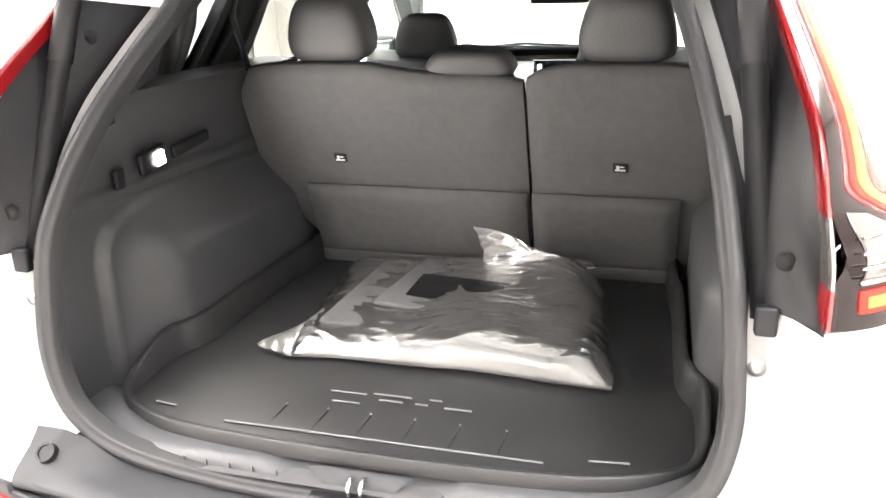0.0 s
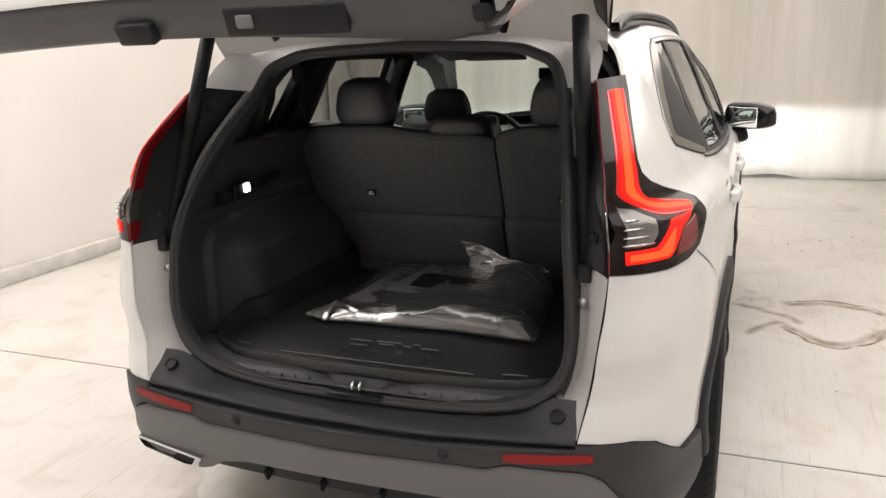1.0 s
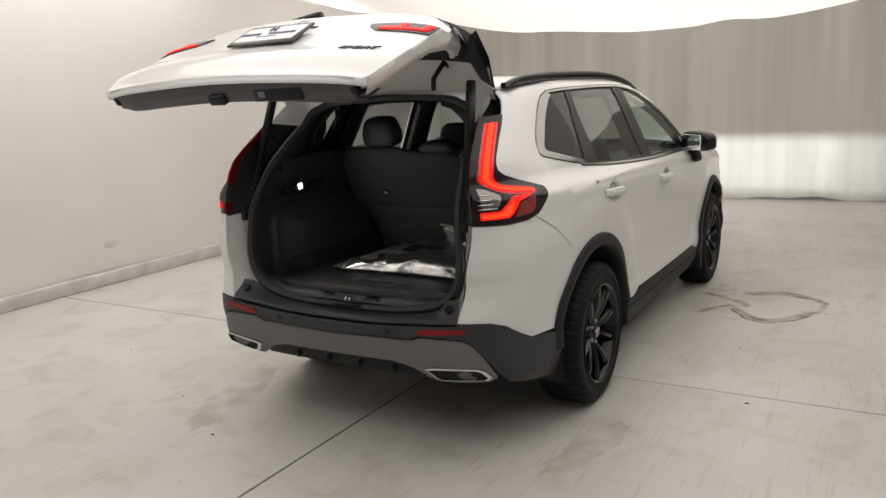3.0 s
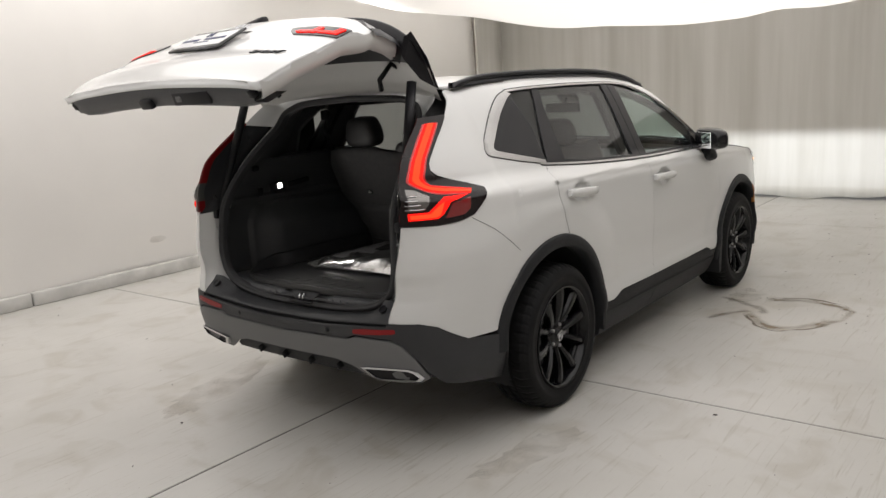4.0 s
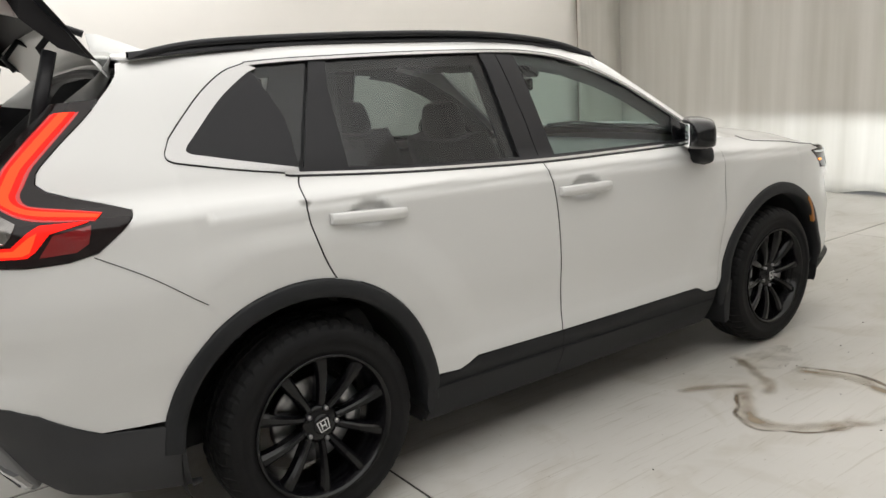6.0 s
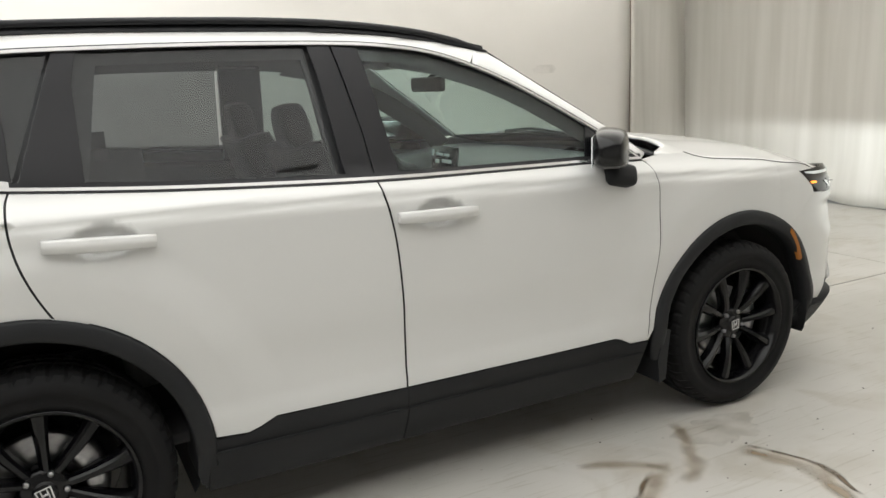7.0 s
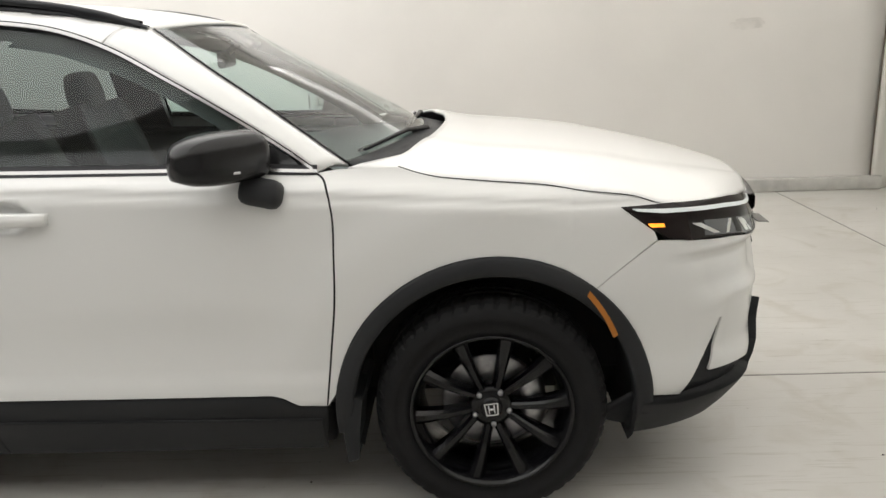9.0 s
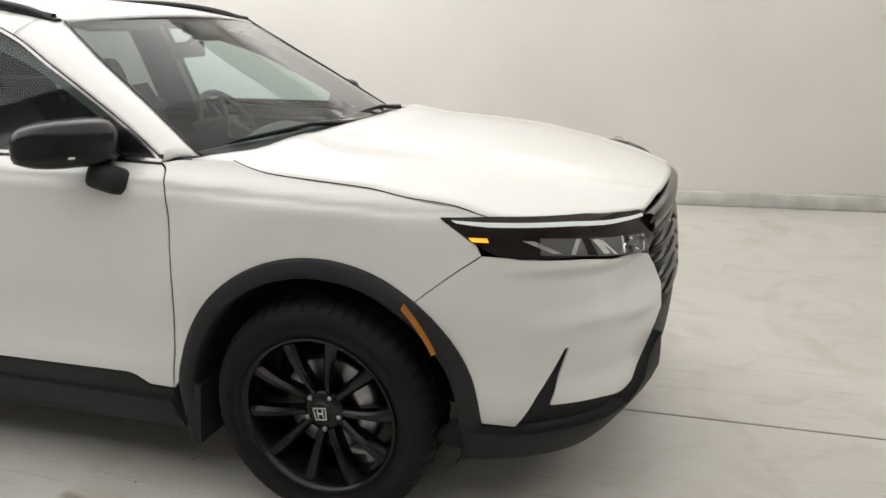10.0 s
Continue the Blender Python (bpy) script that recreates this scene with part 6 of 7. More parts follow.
# ---- seats ----
def headrest(parent, x, y, z, w, h, d, lean, mat):
    def pad(co):
        u, v, t = co.x / (w / 2), co.y / (d / 2), co.z / (h / 2)
        k = 1.0 / max(1.0, (abs(u) ** 4 + abs(v) ** 4 + abs(t) ** 4) ** 0.25 * 0.98)
        top = 1 - 0.20 * sstep(-0.4, 1, t)
        return (u * k * w / 2 * top, v * k * d / 2, t * k * h / 2)
    hr = bevelled("headrest", w, d, h, mat, parent, pose(x, y, z, lean), shape=pad)
    for s in (1, -1):
        tube("headrest_post", [(x + s * 0.05, y, z - h * 0.35), (x + s * 0.05, y + 0.03, z - h * 0.35 - 0.10)], 0.006, STEEL, hr, 8)
    return hr


def seat_y(z):
    return 0.085 - (z - 1.04) * 0.43


def seatback(parent, x0, x1, tops, name="seatback"):
    """The carpeted rear side of a folding seatback, leaning back, with its leather front."""
    top = pchip([t[0] for t in tops], [t[1] for t in tops])
    n = 16
    cols = np.linspace(x0, x1, n + 1)
    prof = [0.0, 0.1, 0.3, 0.5, 0.7, 0.85, 0.95, 1.0]
    rows = []
    for x in cols:
        zt = top(x)
        col = []
        e = min(x - x0, x1 - x)
        rnd = 0.014 * (1 - sstep(0.0, 0.03, e))
        for f in prof:
            z = 0.69 + (zt - 0.69) * f
            xx = x
            if x < -0.4:
                xx = x + 0.16 * sstep(0.95, 0.72, z) * sstep(-0.45, -0.66, x)
            col.append((xx, seat_y(z) + rnd + (0.012 if f == 1.0 else 0), z))
        for f in (1.0, 0.8, 0.4, 0.0):
            z = 0.69 + (zt + 0.01 - 0.69) * f
            col.append((x, seat_y(z) + 0.05 + 0.09 * (1 - f) + (0.0 if f < 1 else -0.01), z))
        rows.append(col)
    return part(name, loft(rows[::-1]), CARPET, parent, "carpeted back of a folding rear seat")


for x0, x1, tops, rests in (
        (-0.630, 0.132, [(-0.630, 1.225), (-0.59, 1.285), (-0.47, 1.300), (-0.26, 1.300), (-0.18, 1.285), (-0.03, 1.272), (0.11, 1.268), (0.132, 1.255)], ((-0.368, 0.218, 0.172, 0.14), (-0.005, 0.225, 0.070, 0.11))),
        (0.140, 0.610, [(0.140, 1.262), (0.18, 1.285), (0.28, 1.300), (0.48, 1.300), (0.56, 1.285), (0.610, 1.20)], ((0.368, 0.222, 0.172, 0.14),))):
    seat = new("rear_seat")
    seat.parent = car
    seat["label"] = "black leather rear seat with carpeted back"
    seatback(seat, x0, x1, tops)
    # hinged flap at the foot
    fx0, fx1 = (x0 + 0.135, x1 - 0.004) if x0 < 0 else (x0 + 0.002, 0.515)
    zs = np.linspace(0.705, 0.955, 7)
    rows = [[(x, seat_y(z) - 0.010 + (0.008 if i in (0, 6) else 0), z) for x in np.linspace(fx0, fx1, 9)] for i, z in enumerate(zs)]
    ob = sheet("seat_flap", rows[::-1], CARPET, seat, 0.012)
    cu = bevelled("seat_cushion", x1 - x0 - 0.01, 0.50, 0.16, LEATHER, seat, pose((x0 + x1) / 2, 0.52, 0.60, 6), 0.04, 3)
    for hx, w, h, d in rests:
        zc = 1.30 + h / 2 + 0.006
        headrest(seat, hx, seat_y(1.30) + 0.085, zc if h > 0.1 else 1.305, w, h, d, 8, LEATHER)
    tx = -0.376 if x0 < 0 else 0.366
    tg = bevelled("anchor_tag", 0.036, 0.004, 0.027, SATIN, seat, pose(tx, seat_y(1.04) - 0.004, 1.04, 22), 0.002)
    bevelled("anchor_mark", 0.026, 0.003, 0.005, WHITEPRINT, tg, pose(tx, seat_y(1.04) - 0.0065, 1.034, 22), 0.001, 1)
    bevelled("anchor_mark", 0.008, 0.003, 0.012, WHITEPRINT, tg, pose(tx - 0.006, seat_y(1.04) - 0.0065, 1.041, 22), 0.001, 1)
    bevelled("anchor_mark", 0.012, 0.003, 0.004, WHITEPRINT, tg, pose(tx + 0.004, seat_y(1.04) - 0.0065, 1.043, 22 ), 0.001, 1)

for sx in (-0.38, 0.38):
    seat = new("front_seat")
    seat.parent = car
    seat["label"] = "black leather front seat"

    def back(co):
        u, v, t = co.x / 0.25, co.y / 0.06, co.z / 0.30
        k = 1 - 0.12 * abs(t) ** 3
        return (co.x * k, co.y + 0.03 * abs(u) ** 3 + 0.015 * math.cos(t * 2), co.z)
    bevelled("backrest", 0.50, 0.12, 0.62, LEATHER, seat, pose(sx, 1.03, 0.945, 16), shape=back)
    bevelled("seat_cushion", 0.50, 0.52, 0.16, LEATHER, seat, pose(sx, 1.33, 0.62, 6), 0.04, 3)
    headrest(seat, sx, 0.955, 1.310, 0.225, 0.165, 0.10, 10, LEATHER)

# ---- dash, wheel and mirror inside ----
rows = []
for x in np.linspace(0.76, -0.76, 25):
    w = 1 - 0.25 * (abs(x) / 0.76) ** 3
    cowl_ = 0.045 * math.exp(-((x + 0.38) / 0.17) ** 2)
    rows.append([(x, 1.86, 0.55), (x, 1.82, 0.80), (x, 1.80, 0.98), (x, 1.83, 1.035 + cowl_), (x, 1.90, 1.055 + cowl_), (x, 2.08, 1.075), (x, 2.28 * w + (1 - w) * 2.05, 1.085), (x, 2.42 * w + (1 - w) * 2.20, 1.09)])
part("dashboard", loft(rows[::-1]), TRIM, car, "black dashboard")
sc = bevelled("dashboard_screen", 0.24, 0.012, 0.135, SCREEN, car, pose(0.0, 1.79, 1.085, -8), 0.006, label="dark central touch screen")
for k, (dx, dz, w, h) in enumerate(((-0.03, 0.03, 0.06, 0.012), (0.04, 0.03, 0.05, 0.012), (0.03, 0.0, 0.09, 0.016), (-0.06, -0.005, 0.04, 0.02), (0.02, -0.035, 0.12, 0.012), (-0.09, 0.035, 0.02, 0.03))):
    bevelled("screen_tile", w, 0.003, h, DRL, sc, pose(dx, 1.7835 - dz * 0.14, 1.085 + dz, -8), 0.001, 1)
stw = new("steering_wheel")
stw.parent = car
stw["label"] = "black steering wheel"
M = pose(-0.37, 1.64, 1.065, -62)
ringp = [M @ Vector((0.185 * math.cos(a), 0.185 * math.sin(a), 0)) for a in np.linspace(0, 2 * math.pi, 41)]
tube("rim", ringp, 0.016, LEATHER, stw, 10, cap=False)
bevelled("hub", 0.16, 0.12, 0.05, TRIM, stw, M, 0.02, 3)
for a in (0, 180, 250, 290):
    e = M @ Vector((0.175 * math.cos(radians(a)), 0.175 * math.sin(radians(a)), 0))
    tube("spoke", [M.translation, e], 0.014, TRIM, stw, 8)
tube("column", [M.translation, M.translation + Vector((0, 0.22, -0.08))], 0.035, TRIM, stw, 10)
rv = bevelled("rear_view_mirror", 0.25, 0.03, 0.065, SATIN, car, pose(0.0, 1.72, 1.435, 0, 0, 6), 0.012, 3, label="black rear view mirror")
tube("mirror_stem", [(0, 1.73, 1.46), (0, 1.80, 1.51)], 0.012, SATIN, rv, 8)
bevelled("sensor_housing", 0.14, 0.10, 0.035, SATIN, car, pose(0, 1.80, 1.505, -32), 0.012)
boxpart("cabin_floor", -0.78, 0.78, 0.35, 2.3, 0.36, 0.40, CARPET, car)
boxpart("centre_console", -0.13, 0.13, 1.05, 1.85, 0.40, 0.80, TRIM, car, 0.03)
for s in (1, -1):
    tube("seat_belt", [(s * 0.60, 0.02, 1.52), (s * 0.61, -0.01, 1.42), (s * 0.60, 0.06, 1.22)], 0.014, SATIN, car, 6, squash=0.2)
    bevelled("belt_guide", 0.03, 0.05, 0.06, SATIN, car, pose(s * 0.615, 0.0, 1.50), 0.01)
    bevelled("sun_visor", 0.34, 0.15, 0.018, HEADLINER, car, pose(s * 0.36, 1.64, 1.535, -12), 0.006)

# ---- things in the boot ----
def mat_edge(k, n=80):
    """Outline of the cargo mat, counter-clockwise from the rear left."""
    half = [(0.0, -0.817), (0.20, -0.813), (0.37, -0.798), (0.47, -0.772), (0.55, -0.728), (0.582, -0.675), (0.590, -0.60), (0.586, -0.50), (0.560, -0.43), (0.552, -0.36), (0.548, -0.05), (0.538, 0.05), (0.530, 0.19), (0.505, 0.215), (0.0, 0.22)]
    return half


mh = spline(mat_edge(0), 5)
outline = mh + [(-x, y) for x, y in mh[::-1] if x > 1e-6]
if area2(outline) < 0:
    outline = outline[::-1]


def mat_surf(x, y):
    return (x, y, 0.694 + 0.004 * sstep(-0.62, -0.75, y))


cargo = tagged(panel("cargo_mat", inset(outline, 0.02), mat_surf, MATRUB, None, rim=0.012, du=0.06, dv=0.06), "black moulded rubber cargo mat on the boot floor", "cargo mat")
o0, o1, o2, o3 = outline, inset(outline, 0.004), inset(outline, 0.014), inset(outline, 0.024)
if len(o1) == len(outline) == len(o2) == len(o3):
    h = [0.040 if y > -0.70 else 0.016 for x, y in o0]
    h = [0.016 + 0.055 * sstep(-0.74, -0.50, y) for x, y in o0]
    rows = [[(x, y, 0.682) for x, y in o0], [(x, y, 0.694 + k) for (x, y), k in zip(o0, h)], [(x, y, 0.697 + k) for (x, y), k in zip(o1, h)], [(x, y, 0.695 + k * 0.9) for (x, y), k in zip(o2, h)], [(x, y, 0.6945) for x, y in o3]]
    part("raised_lip", loft(rows[::-1], closed=True), MATRUB, cargo)
for x0, w in ((-0.30, 0.0), (0.0, 0.62), (0.42, 0.07), (-0.46, 0.05)):
    if w:
        bevelled("mat_line", w, 0.004, 0.004, GREYCLAD, cargo, pose(x0, -0.752 + 0.16 * x0 * x0, 0.7005, 0, 0, 6 if x0 > 0.2 else (-6 if x0 < -0.2 else 0)), 0.001, 1)
for k in range(6):
    bevelled("mat_rib", 0.003, 0.075, 0.0030, SATIN, cargo, pose(-0.222 + 0.090 * k, -0.702, 0.6965, 0, 0, -2), 0.001, 1)
    bevelled("mat_stud", 0.006, 0.006, 0.0040, MARK, cargo, pose(-0.222 + 0.090 * k, -0.658, 0.6965), 0.002, 1)
# raised outline marks moulded into the mat
for x, y, w in ((-0.117, -0.588, 0.078), (-0.108, -0.626, 0.060), (-0.023, -0.582, 0.082), (-0.020, -0.603, 0.050), (0.044, -0.602, 0.026), (0.068, -0.580, 0.026), (0.120, -0.605, 0.055)):
    bevelled("raised_mark", w, 0.0035, 0.004, MARK, cargo, pose(x, y, 0.6970), 0.001, 1)

# plastic bag with folded floor mats
FILM = bpy.data.materials.new("clear_plastic_film")
FILM.use_nodes = True
nt = FILM.node_tree
nt.nodes.clear()
out = nt.nodes.new("ShaderNodeOutputMaterial")
mx = nt.nodes.new("ShaderNodeMixShader")
tr_ = nt.nodes.new("ShaderNodeBsdfTransparent")
tr_.inputs["Color"].default_value = (0.90, 0.90, 0.90, 1)
mx2 = nt.nodes.new("ShaderNodeMixShader")
gl_ = nt.nodes.new("ShaderNodeBsdfGlossy")
gl_.inputs["Roughness"].default_value = 0.22
df = nt.nodes.new("ShaderNodeBsdfDiffuse")
df.inputs["Color"].default_value = (0.74, 0.74, 0.72, 1)
fr = nt.nodes.new("ShaderNodeFresnel")
fr.inputs["IOR"].default_value = 1.9
ns = nt.nodes.new("ShaderNodeTexNoise")
ns.inputs["Scale"].default_value = 22
ns.inputs["Detail"].default_value = 5
ns.inputs["Distortion"].default_value = 1.2
tc = nt.nodes.new("ShaderNodeTexCoord")
mp = nt.nodes.new("ShaderNodeMapping")
mp.inputs["Scale"].default_value = (0.5, 2.2, 1.4)
bp = nt.nodes.new("ShaderNodeBump")
bp.inputs["Strength"].default_value, bp.inputs["Distance"].default_value = 0.20, 0.005
nt.links.new(tc.outputs["Object"], mp.inputs["Vector"])
nt.links.new(mp.outputs["Vector"], ns.inputs["Vector"])
nt.links.new(ns.outputs["Fac"], bp.inputs["Height"])
nt.links.new(bp.outputs["Normal"], gl_.inputs["Normal"])
nt.links.new(bp.outputs["Normal"], fr.inputs["Normal"])
milk = nt.nodes.new("ShaderNodeTexNoise")
milk.inputs["Scale"].default_value, milk.inputs["Detail"].default_value = 3.0, 2
mk = nt.nodes.new("ShaderNodeMapRange")
mk.inputs["From Min"].default_value, mk.inputs["From Max"].default_value = 0.40, 0.66
mk.inputs["To Min"].default_value, mk.inputs["To Max"].default_value = 0.13, 0.32
nt.links.new(tc.outputs["Object"], milk.inputs["Vector"])
nt.links.new(milk.outputs["Fac"], mk.inputs["Value"])
nt.links.new(mk.outputs["Result"], mx.inputs[0])
nt.links.new(tr_.outputs[0], mx.inputs[1])
nt.links.new(df.outputs[0], mx.inputs[2])
nt.links.new(fr.outputs[0], mx2.inputs[0])
nt.links.new(mx.outputs[0], mx2.inputs[1])
nt.links.new(gl_.outputs[0], mx2.inputs[2])
nt.links.new(mx2.outputs[0], out.inputs[0])


def bag_shape(u, v, top):
    """A rumpled pillow; u along its length, v across."""
    e = (1 - abs(u) ** 10) * (1 - abs(v) ** 12)
    x = 0.37 * u - 0.03 * v + 0.004 * math.sin(v * 9 + u * 2)
    y = 0.30 * v * (1 - 0.12 * u * (1 if v > 0 else 0)) - 0.02 * u * u + 0.004 * math.sin(u * 7)
    lump = 0.070 * e * (0.75 + 0.25 * math.sin(u * 2.2 + 0.6)) + 0.05 * math.exp(-((u - 0.62) / 0.3) ** 2 - ((v - 0.55) / 0.4) ** 2) * e
    q = v + 0.25 * noise.noise(Vector((u * 1.6, v * 1.6, 6.0)))
    r1 = 1 - abs(noise.noise(Vector((u * 0.9 + q, q * 4.0, 1.0)))) * 3.2
    r2 = 1 - abs(noise.noise(Vector((u * 3.0 - q * 2, q * 11.0, 4.0)))) * 3.0
    r3 = 1 - abs(noise.noise(Vector((u * 9.0 + q * 4, q * 16.0 - u * 5, 9.0)))) * 2.6
    wr = 0.007 * max(r1, 0) ** 3 + 0.003 * max(r2, 0) ** 3 + 0.0010 * max(r3, 0) ** 2 - 0.003
    z = (0.012 + lump + wr * (0.35 + 0.65 * e)) if top else 0.004 + 0.004 * e
    return Vector((x, y, max(z, 0.002)))


bag = thing("plastic_bag", "clear crinkled plastic bag holding folded black floor mats", "plastic bag")
rows = [[bag_shape(u, v, True) for v in np.linspace(-1, 1, 121)] for u in np.linspace(-1, 1, 121)]
part("film", loft(rows), FILM, bag)
rows = [[bag_shape(u, v, False) for v in np.linspace(-1, 1, 11)] for u in np.linspace(-1, 1, 15)]
part("film_underside", loft(rows[::-1]), FILM, bag)
# the upright loose corner of the bag
rows = []
for i in range(15):
    a = i / 14
    row = []
    for j in range(13):
        b = j / 12
        w = 0.5 + 0.5 * b
        p = Vector((0.02 + 0.30 * a - 0.02 * b, 0.20 + 0.02 * math.sin(a * 7) - 0.05 * b * b, 0.075 + b * (0.115 - 0.08 * a)))
        p += Vector((0, 0.03 * noise.noise(Vector((a * 5, b * 5, 2))), 0.012 * noise.noise(Vector((a * 9, b * 7, 7)))))
        row.append(p)
    rows.append(row)
part("loose_flap", loft(rows), FILM, bag)
# the left spout of the bag
rows = []
for i in range(13):
    a = i / 12
    row = []
    for j in range(9):
        b = j / 8 - 0.5
        p = Vector((-0.31 - 0.10 * a, -0.24 - 0.05 * a + b * (0.16 * (1 - a) + 0.02), 0.006 + 0.04 * (1 - a) * (0.25 - b * b) * 4))
        p.z += 0.010 * noise.noise(Vector((a * 6, b * 9, 3))) + 0.006
        row.append(p)
    rows.append(row)
part("bag_mouth", loft(rows), FILM, bag)
for k, (x, y, z, w, d, rz) in enumerate(((-0.02, 0.0, 0.018, 0.60, 0.46, -4), (0.0, -0.02, 0.040, 0.56, 0.42, -2), (0.06, 0.02, 0.058, 0.46, 0.34, -7))):
    bevelled("floor_mat", w, d, 0.014, CARPET, bag, pose(x, y, z, 0, 2, rz), 0.006, 2, label="folded black floor mat")
bevelled("floor_mat", 0.30, 0.13, 0.012, GLOSSBLACK, bag, pose(0.03, -0.02, 0.072, 6, 0, -6), 0.005, 2)
bag.matrix_basis = pose(-0.015, -0.15, 0.698, 0, 0, 0)
cargo.location.x = -0.025

# ---- marks and litter on the floor ----
rnd = random.Random(5)


def stain_material(name, colour, strength, scale, lo=0.36, hi=0.62):
    mat = bpy.data.materials.new(name)
    mat.use_nodes = True
    nt = mat.node_tree
    b = nt.nodes["Principled BSDF"]
    b.inputs["Base Color"].default_value = (*colour, 1)
    b.inputs["Roughness"].default_value = 0.45
    co = nt.nodes.new("ShaderNodeTexCoord")
    n = nt.nodes.new("ShaderNodeTexNoise")
    n.inputs["Scale"].default_value, n.inputs["Detail"].default_value = scale, 8
    mr = nt.nodes.new("ShaderNodeMapRange")
    mr.inputs["From Min"].default_value, mr.inputs["From Max"].default_value = lo, hi
    mr.inputs["To Min"].default_value, mr.inputs["To Max"].default_value = 0.0, strength
    nt.links.new(co.outputs["Object"], n.inputs["Vector"])
    nt.links.new(n.outputs["Fac"], mr.inputs["Value"])
    nt.links.new(mr.outputs["Result"], b.inputs["Alpha"])
    return mat


ST2 = stain_material("faint_brown_wash", (0.36, 0.29, 0.20), 0.20, 6)


def disc(cx, cy, rx, ry, seed, n=40, rot=0.0):
    vs = [(cx, cy, 0.0008)]
    for k in range(n):
        a = 2 * math.pi * k / n
        q = 1 + 0.35 * noise.noise(Vector((math.cos(a) * 1.5, math.sin(a) * 1.5, seed))) + 0.45 * noise.noise(Vector((math.cos(a) * 5, math.sin(a) * 5, seed + 2)))
        x, y = rx * q * math.cos(a), ry * q * math.sin(a)
        vs.append((cx + x * math.cos(rot) - y * math.sin(rot), cy + x * math.sin(rot) + y * math.cos(rot), 0.0008))
    return vs, [(0, 1 + k, 1 + (k + 1) % n) for k in range(n)]


def floor_mark(name, geo, mat, label):
    tagged(part(name, geo, mat, None, "", smooth=False), label, "stain", kind="structure")


def trail(pts, w, seed, mat, label, z=0.0014):
    """A ragged ribbon along points on the floor, thinning out towards its sides and ends."""
    rows = []
    c = [Vector(p) for p in spline(pts, 14)]
    cols = (-1.0, -0.6, -0.2, 0.2, 0.6, 1.0)
    for k, p in enumerate(c):
        d = (c[min(k + 1, len(c) - 1)] - c[max(k - 1, 0)]).normalized()
        nrm = Vector((-d.y, d.x))
        ww = w * (0.65 + 0.9 * abs(noise.noise(Vector((p.x * 7, p.y * 7, seed)))))
        sh = nrm * 0.010 * noise.noise(Vector((p.x * 14, p.y * 14, seed + 4)))
        rows.append([(p.x + sh.x + nrm.x * ww * q, p.y + sh.y + nrm.y * ww * q, z) for q in cols])
    ob = part("puddle_stain", loft(rows), mat, None, "", smooth=False)
    uv = ob.data.uv_layers.new(name="across")
    n = len(cols)
    for loop in ob.data.loops:
        uv.data[loop.index].uv = ((loop.vertex_index // n) / (len(c) - 1), (cols[loop.vertex_index % n] + 1) / 2)
    tagged(ob, label, "stain", kind="structure")


def soft(mat):
    """Fade a stain towards the sides and ends of its ribbon."""
    nt = mat.node_tree
    b = nt.nodes["Principled BSDF"]
    src = b.inputs["Alpha"].links[0].from_socket
    uvn = nt.nodes.new("ShaderNodeUVMap")
    uvn.uv_map = "across"
    sep = nt.nodes.new("ShaderNodeSeparateXYZ")
    nt.links.new(uvn.outputs["UV"], sep.inputs[0])
    last = src
    for axis, edge in (("X", 0.10), ("Y", 0.45)):
        pp = nt.nodes.new("ShaderNodeMath")
        pp.operation = "PINGPONG"
        pp.inputs[1].default_value = 0.5
        nt.links.new(sep.outputs[axis], pp.inputs[0])
        mr = nt.nodes.new("ShaderNodeMapRange")
        mr.interpolation_type = "SMOOTHSTEP"
        mr.inputs["From Max"].default_value = edge
        nt.links.new(pp.outputs[0], mr.inputs["Value"])
        mu = nt.nodes.new("ShaderNodeMath")
        mu.operation = "MULTIPLY"
        nt.links.new(last, mu.inputs[0])
        nt.links.new(mr.outputs["Result"], mu.inputs[1])
        last = mu.outputs[0]
    nt.links.new(last, b.inputs["Alpha"])
    return mat


EDGE = soft(stain_material("brown_puddle_edge", (0.13, 0.088, 0.05), 0.95, 6, 0.33, 0.60))
WASH = soft(stain_material("brown_puddle_wash", (0.33, 0.25, 0.16), 0.62, 4, 0.28, 0.66))
LOWER = [(1.17, 1.98), (1.26, 1.85), (1.34, 1.74), (1.46, 1.68), (1.58, 1.76), (1.67, 1.87), (1.72, 2.02)]
UPPER = [(1.20, 2.42), (1.32, 2.48), (1.48, 2.53), (1.60, 2.49), (1.70, 2.45), (1.78, 2.36)]
for dx, dy, w, mt in ((0.0, 0.0, 0.020, EDGE), (0.02, 0.06, 0.075, WASH)):
    trail([(x + dx * (1.46 - x), y + dy) for x, y in LOWER], w, 4.0 + w, mt, "dried brown puddle edge on the floor", 0.0014 + w * 0.01)
for dy, w, mt in ((0.0, 0.020, EDGE), (-0.06, 0.065, WASH)):
    trail([(x, y + dy) for x, y in UPPER], w, 6.0 + w, mt, "dried brown puddle edge on the floor", 0.0014 + w * 0.01)
trail([(1.70, 1.98), (1.76, 2.10), (1.78, 2.22), (1.78, 2.34)], 0.050, 3.0, WASH, "brown wash at one end of the puddle", 0.0024)
trail([(0.90, 2.34), (1.02, 2.28), (1.14, 2.20), (1.26, 2.12), (1.30, 2.00)], 0.055, 2.0, WASH, "faint brown streak beside the puddle", 0.0028)
trail([(1.00, 1.75), (1.10, 1.95), (1.20, 2.06)], 0.05, 2.5, WASH, "faint brown streak beside the puddle", 0.0030)
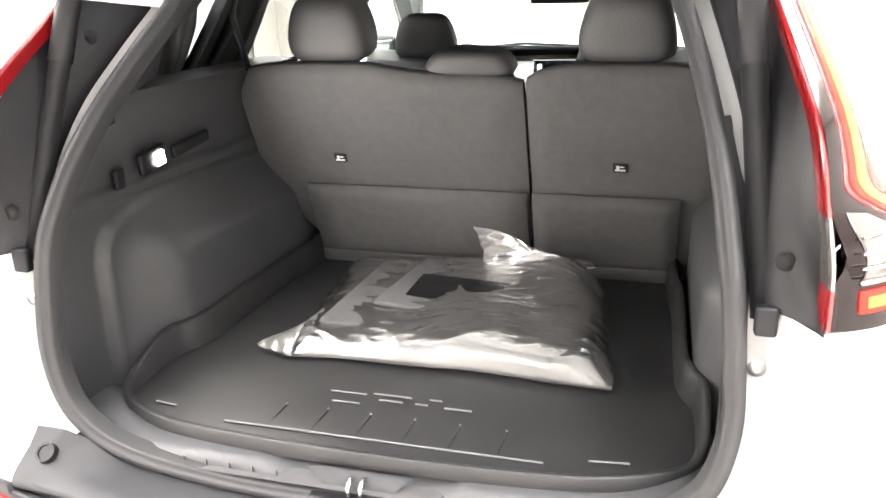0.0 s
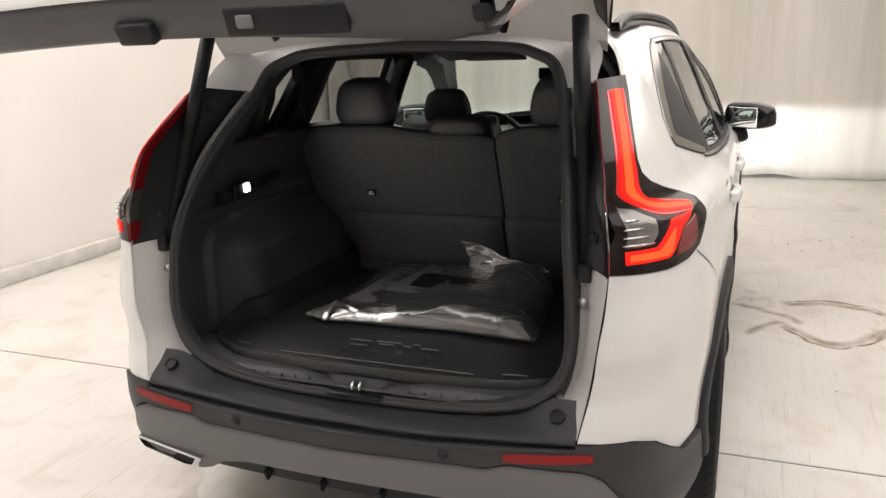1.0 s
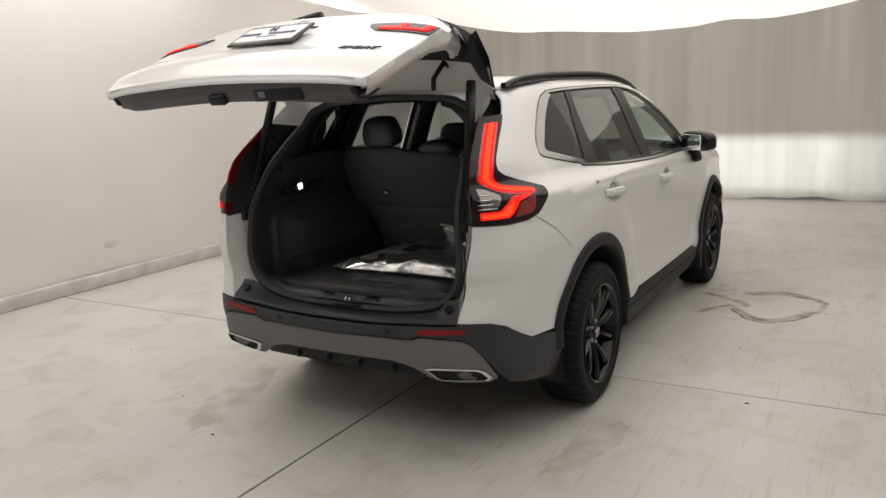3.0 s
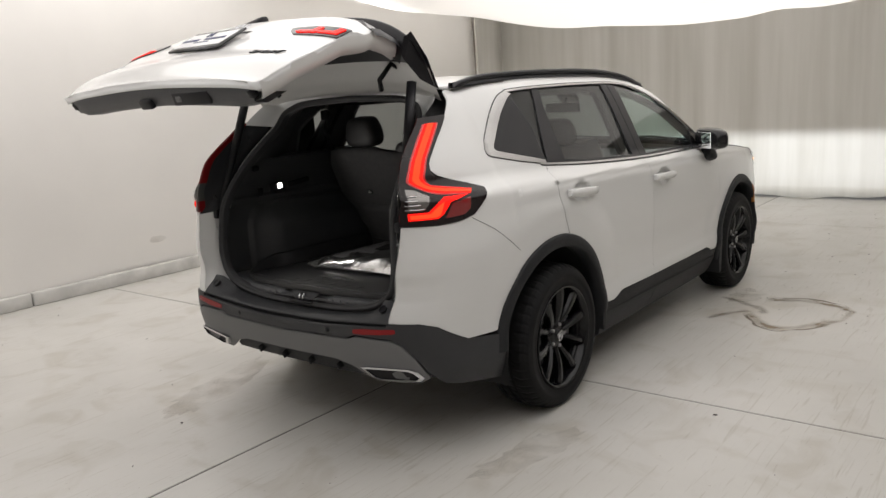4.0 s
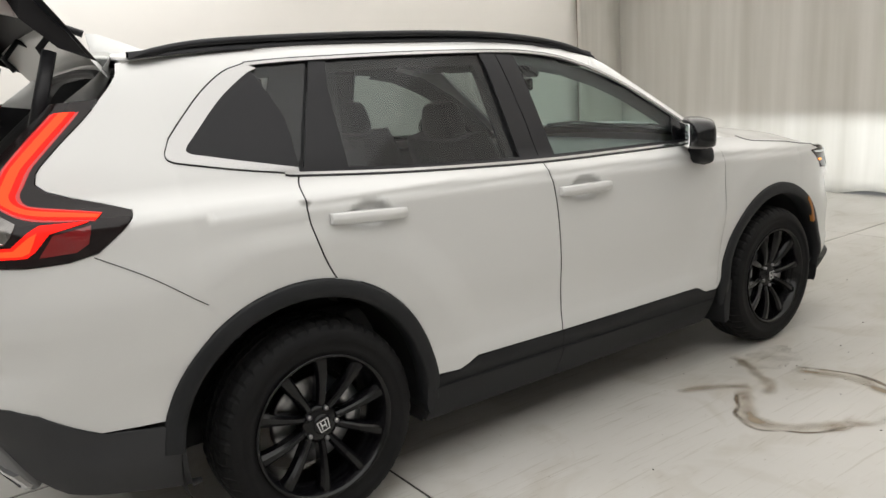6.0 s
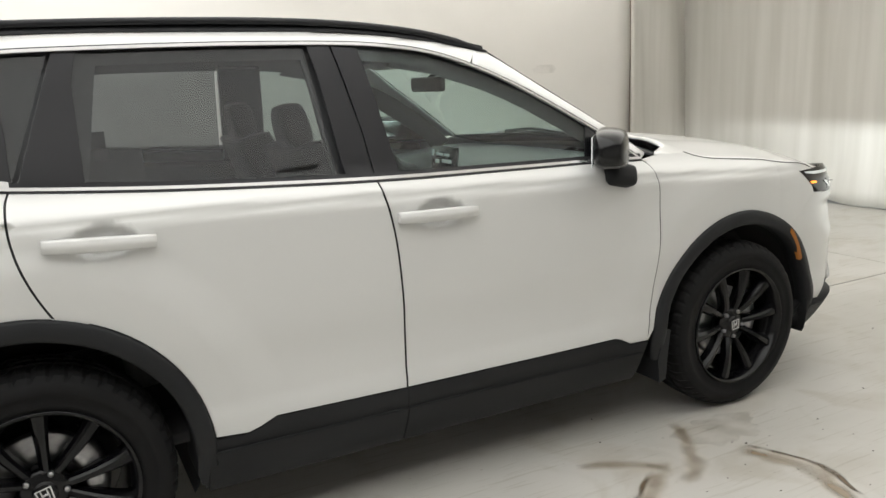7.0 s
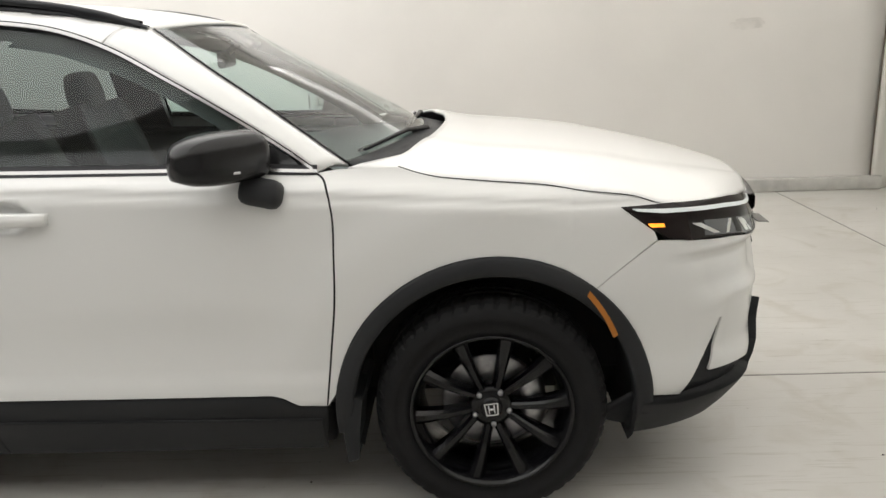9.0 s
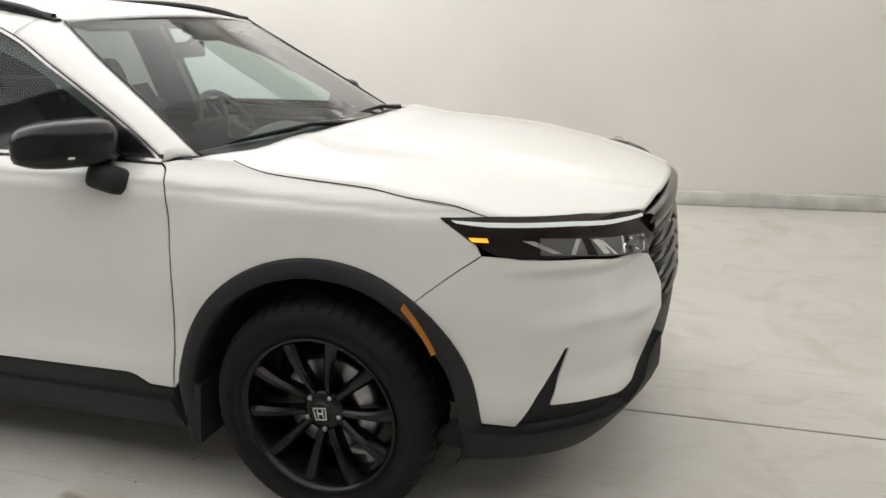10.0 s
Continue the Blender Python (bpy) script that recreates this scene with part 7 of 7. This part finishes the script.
floor_mark("floor_stain", disc(-0.95, -0.75, 0.14, 0.45, 5.0, rot=0.3), ST2, "faint brown smear on the floor")
floor_mark("floor_stain", disc(1.05, -0.55, 0.10, 0.30, 6.0, rot=-0.2), ST2, "faint brown smear on the floor")
floor_mark("floor_stain", disc(1.05, 2.45, 0.12, 0.20, 8.0), ST2, "faint brown smear on the floor")

# smudges on the wall sheet
SMUDGE = stain_material("brown_wall_smudge", (0.38, 0.31, 0.23), 0.26, 5, 0.38, 0.66)
for wy, wz, ry, rz, seed in ((5.18, 1.50, 0.16, 0.05, 1.0), (-1.35, 0.40, 0.04, 0.03, 4.0), (0.9, 0.36, 0.10, 0.03, 5.0), (3.1, 0.52, 0.06, 0.05, 6.0)):
    vs, fs = disc(0, 0, ry, rz, seed)
    floor_mark("wall_smudge", ([(-4.068, wy + a, wz + b) for a, b, c in vs], fs), SMUDGE, "faint brown smudge on the wall sheet")


def crumb(r, seed):
    bm = bmesh.new()
    bmesh.ops.create_icosphere(bm, subdivisions=1, radius=r)
    for v in bm.verts:
        v.co *= 0.7 + 0.6 * noise.noise(v.co * 90 + Vector((seed, 0, 0)))
        v.co.z *= 0.5
    return bm


spots = [(1.99, -0.225), (-0.667, -1.182), (-0.431, -1.60), (1.588, 0.239), (1.40, 1.10), (1.62, 0.80), (1.32, 2.30), (1.20, 2.44), (1.37, 2.85), (1.10, 3.30), (0.60, 4.1), (0.3, 4.6), (-0.4, 5.0), (1.8, 4.4), (1.3, 4.0), (1.55, 4.2), (1.75, 3.9), (0.9, 4.5), (1.1, 4.8), (1.4, 4.6), (-2.4, 1.6), (-2.6, 1.2), (-2.8, 1.9), (-1.9, 0.9)]
for k in range(60):
    spots.append((rnd.uniform(-3.6, 3.0), rnd.uniform(-2.4, 6.8)))
for k in range(46):
    spots.append((rnd.gauss(2.0, 0.45), rnd.gauss(3.4, 0.8)))
for k in range(24):
    spots.append((rnd.gauss(1.25, 0.25), rnd.gauss(2.5, 0.35)))
verts, faces = [], []
for k, (x, y) in enumerate(spots):
    b = crumb(rnd.uniform(0.003, 0.010) if k < 24 else rnd.uniform(0.002, 0.0065), k)
    n0 = len(verts)
    b.verts.index_update()
    a = rnd.uniform(0, 6.28)
    verts += [(x + v.co.x * math.cos(a) * 1.6, y + v.co.y, 0.002 + v.co.z) for v in b.verts]
    faces += [[n0 + v.index for v in f.verts] for f in b.faces]
    b.free()
tagged(part("floor_grit", (verts, faces), GRIT), "dark crumbs of dirt scattered on the floor", "dirt", kind="stuff")
tw = tube("twig", [(2.34, -0.62, 0.004), (2.38, -0.66, 0.005), (2.40, -0.74, 0.004)], 0.0025, GRIT, None, 5)
tagged(tw, "short dark scrap of wire on the floor", "wire")
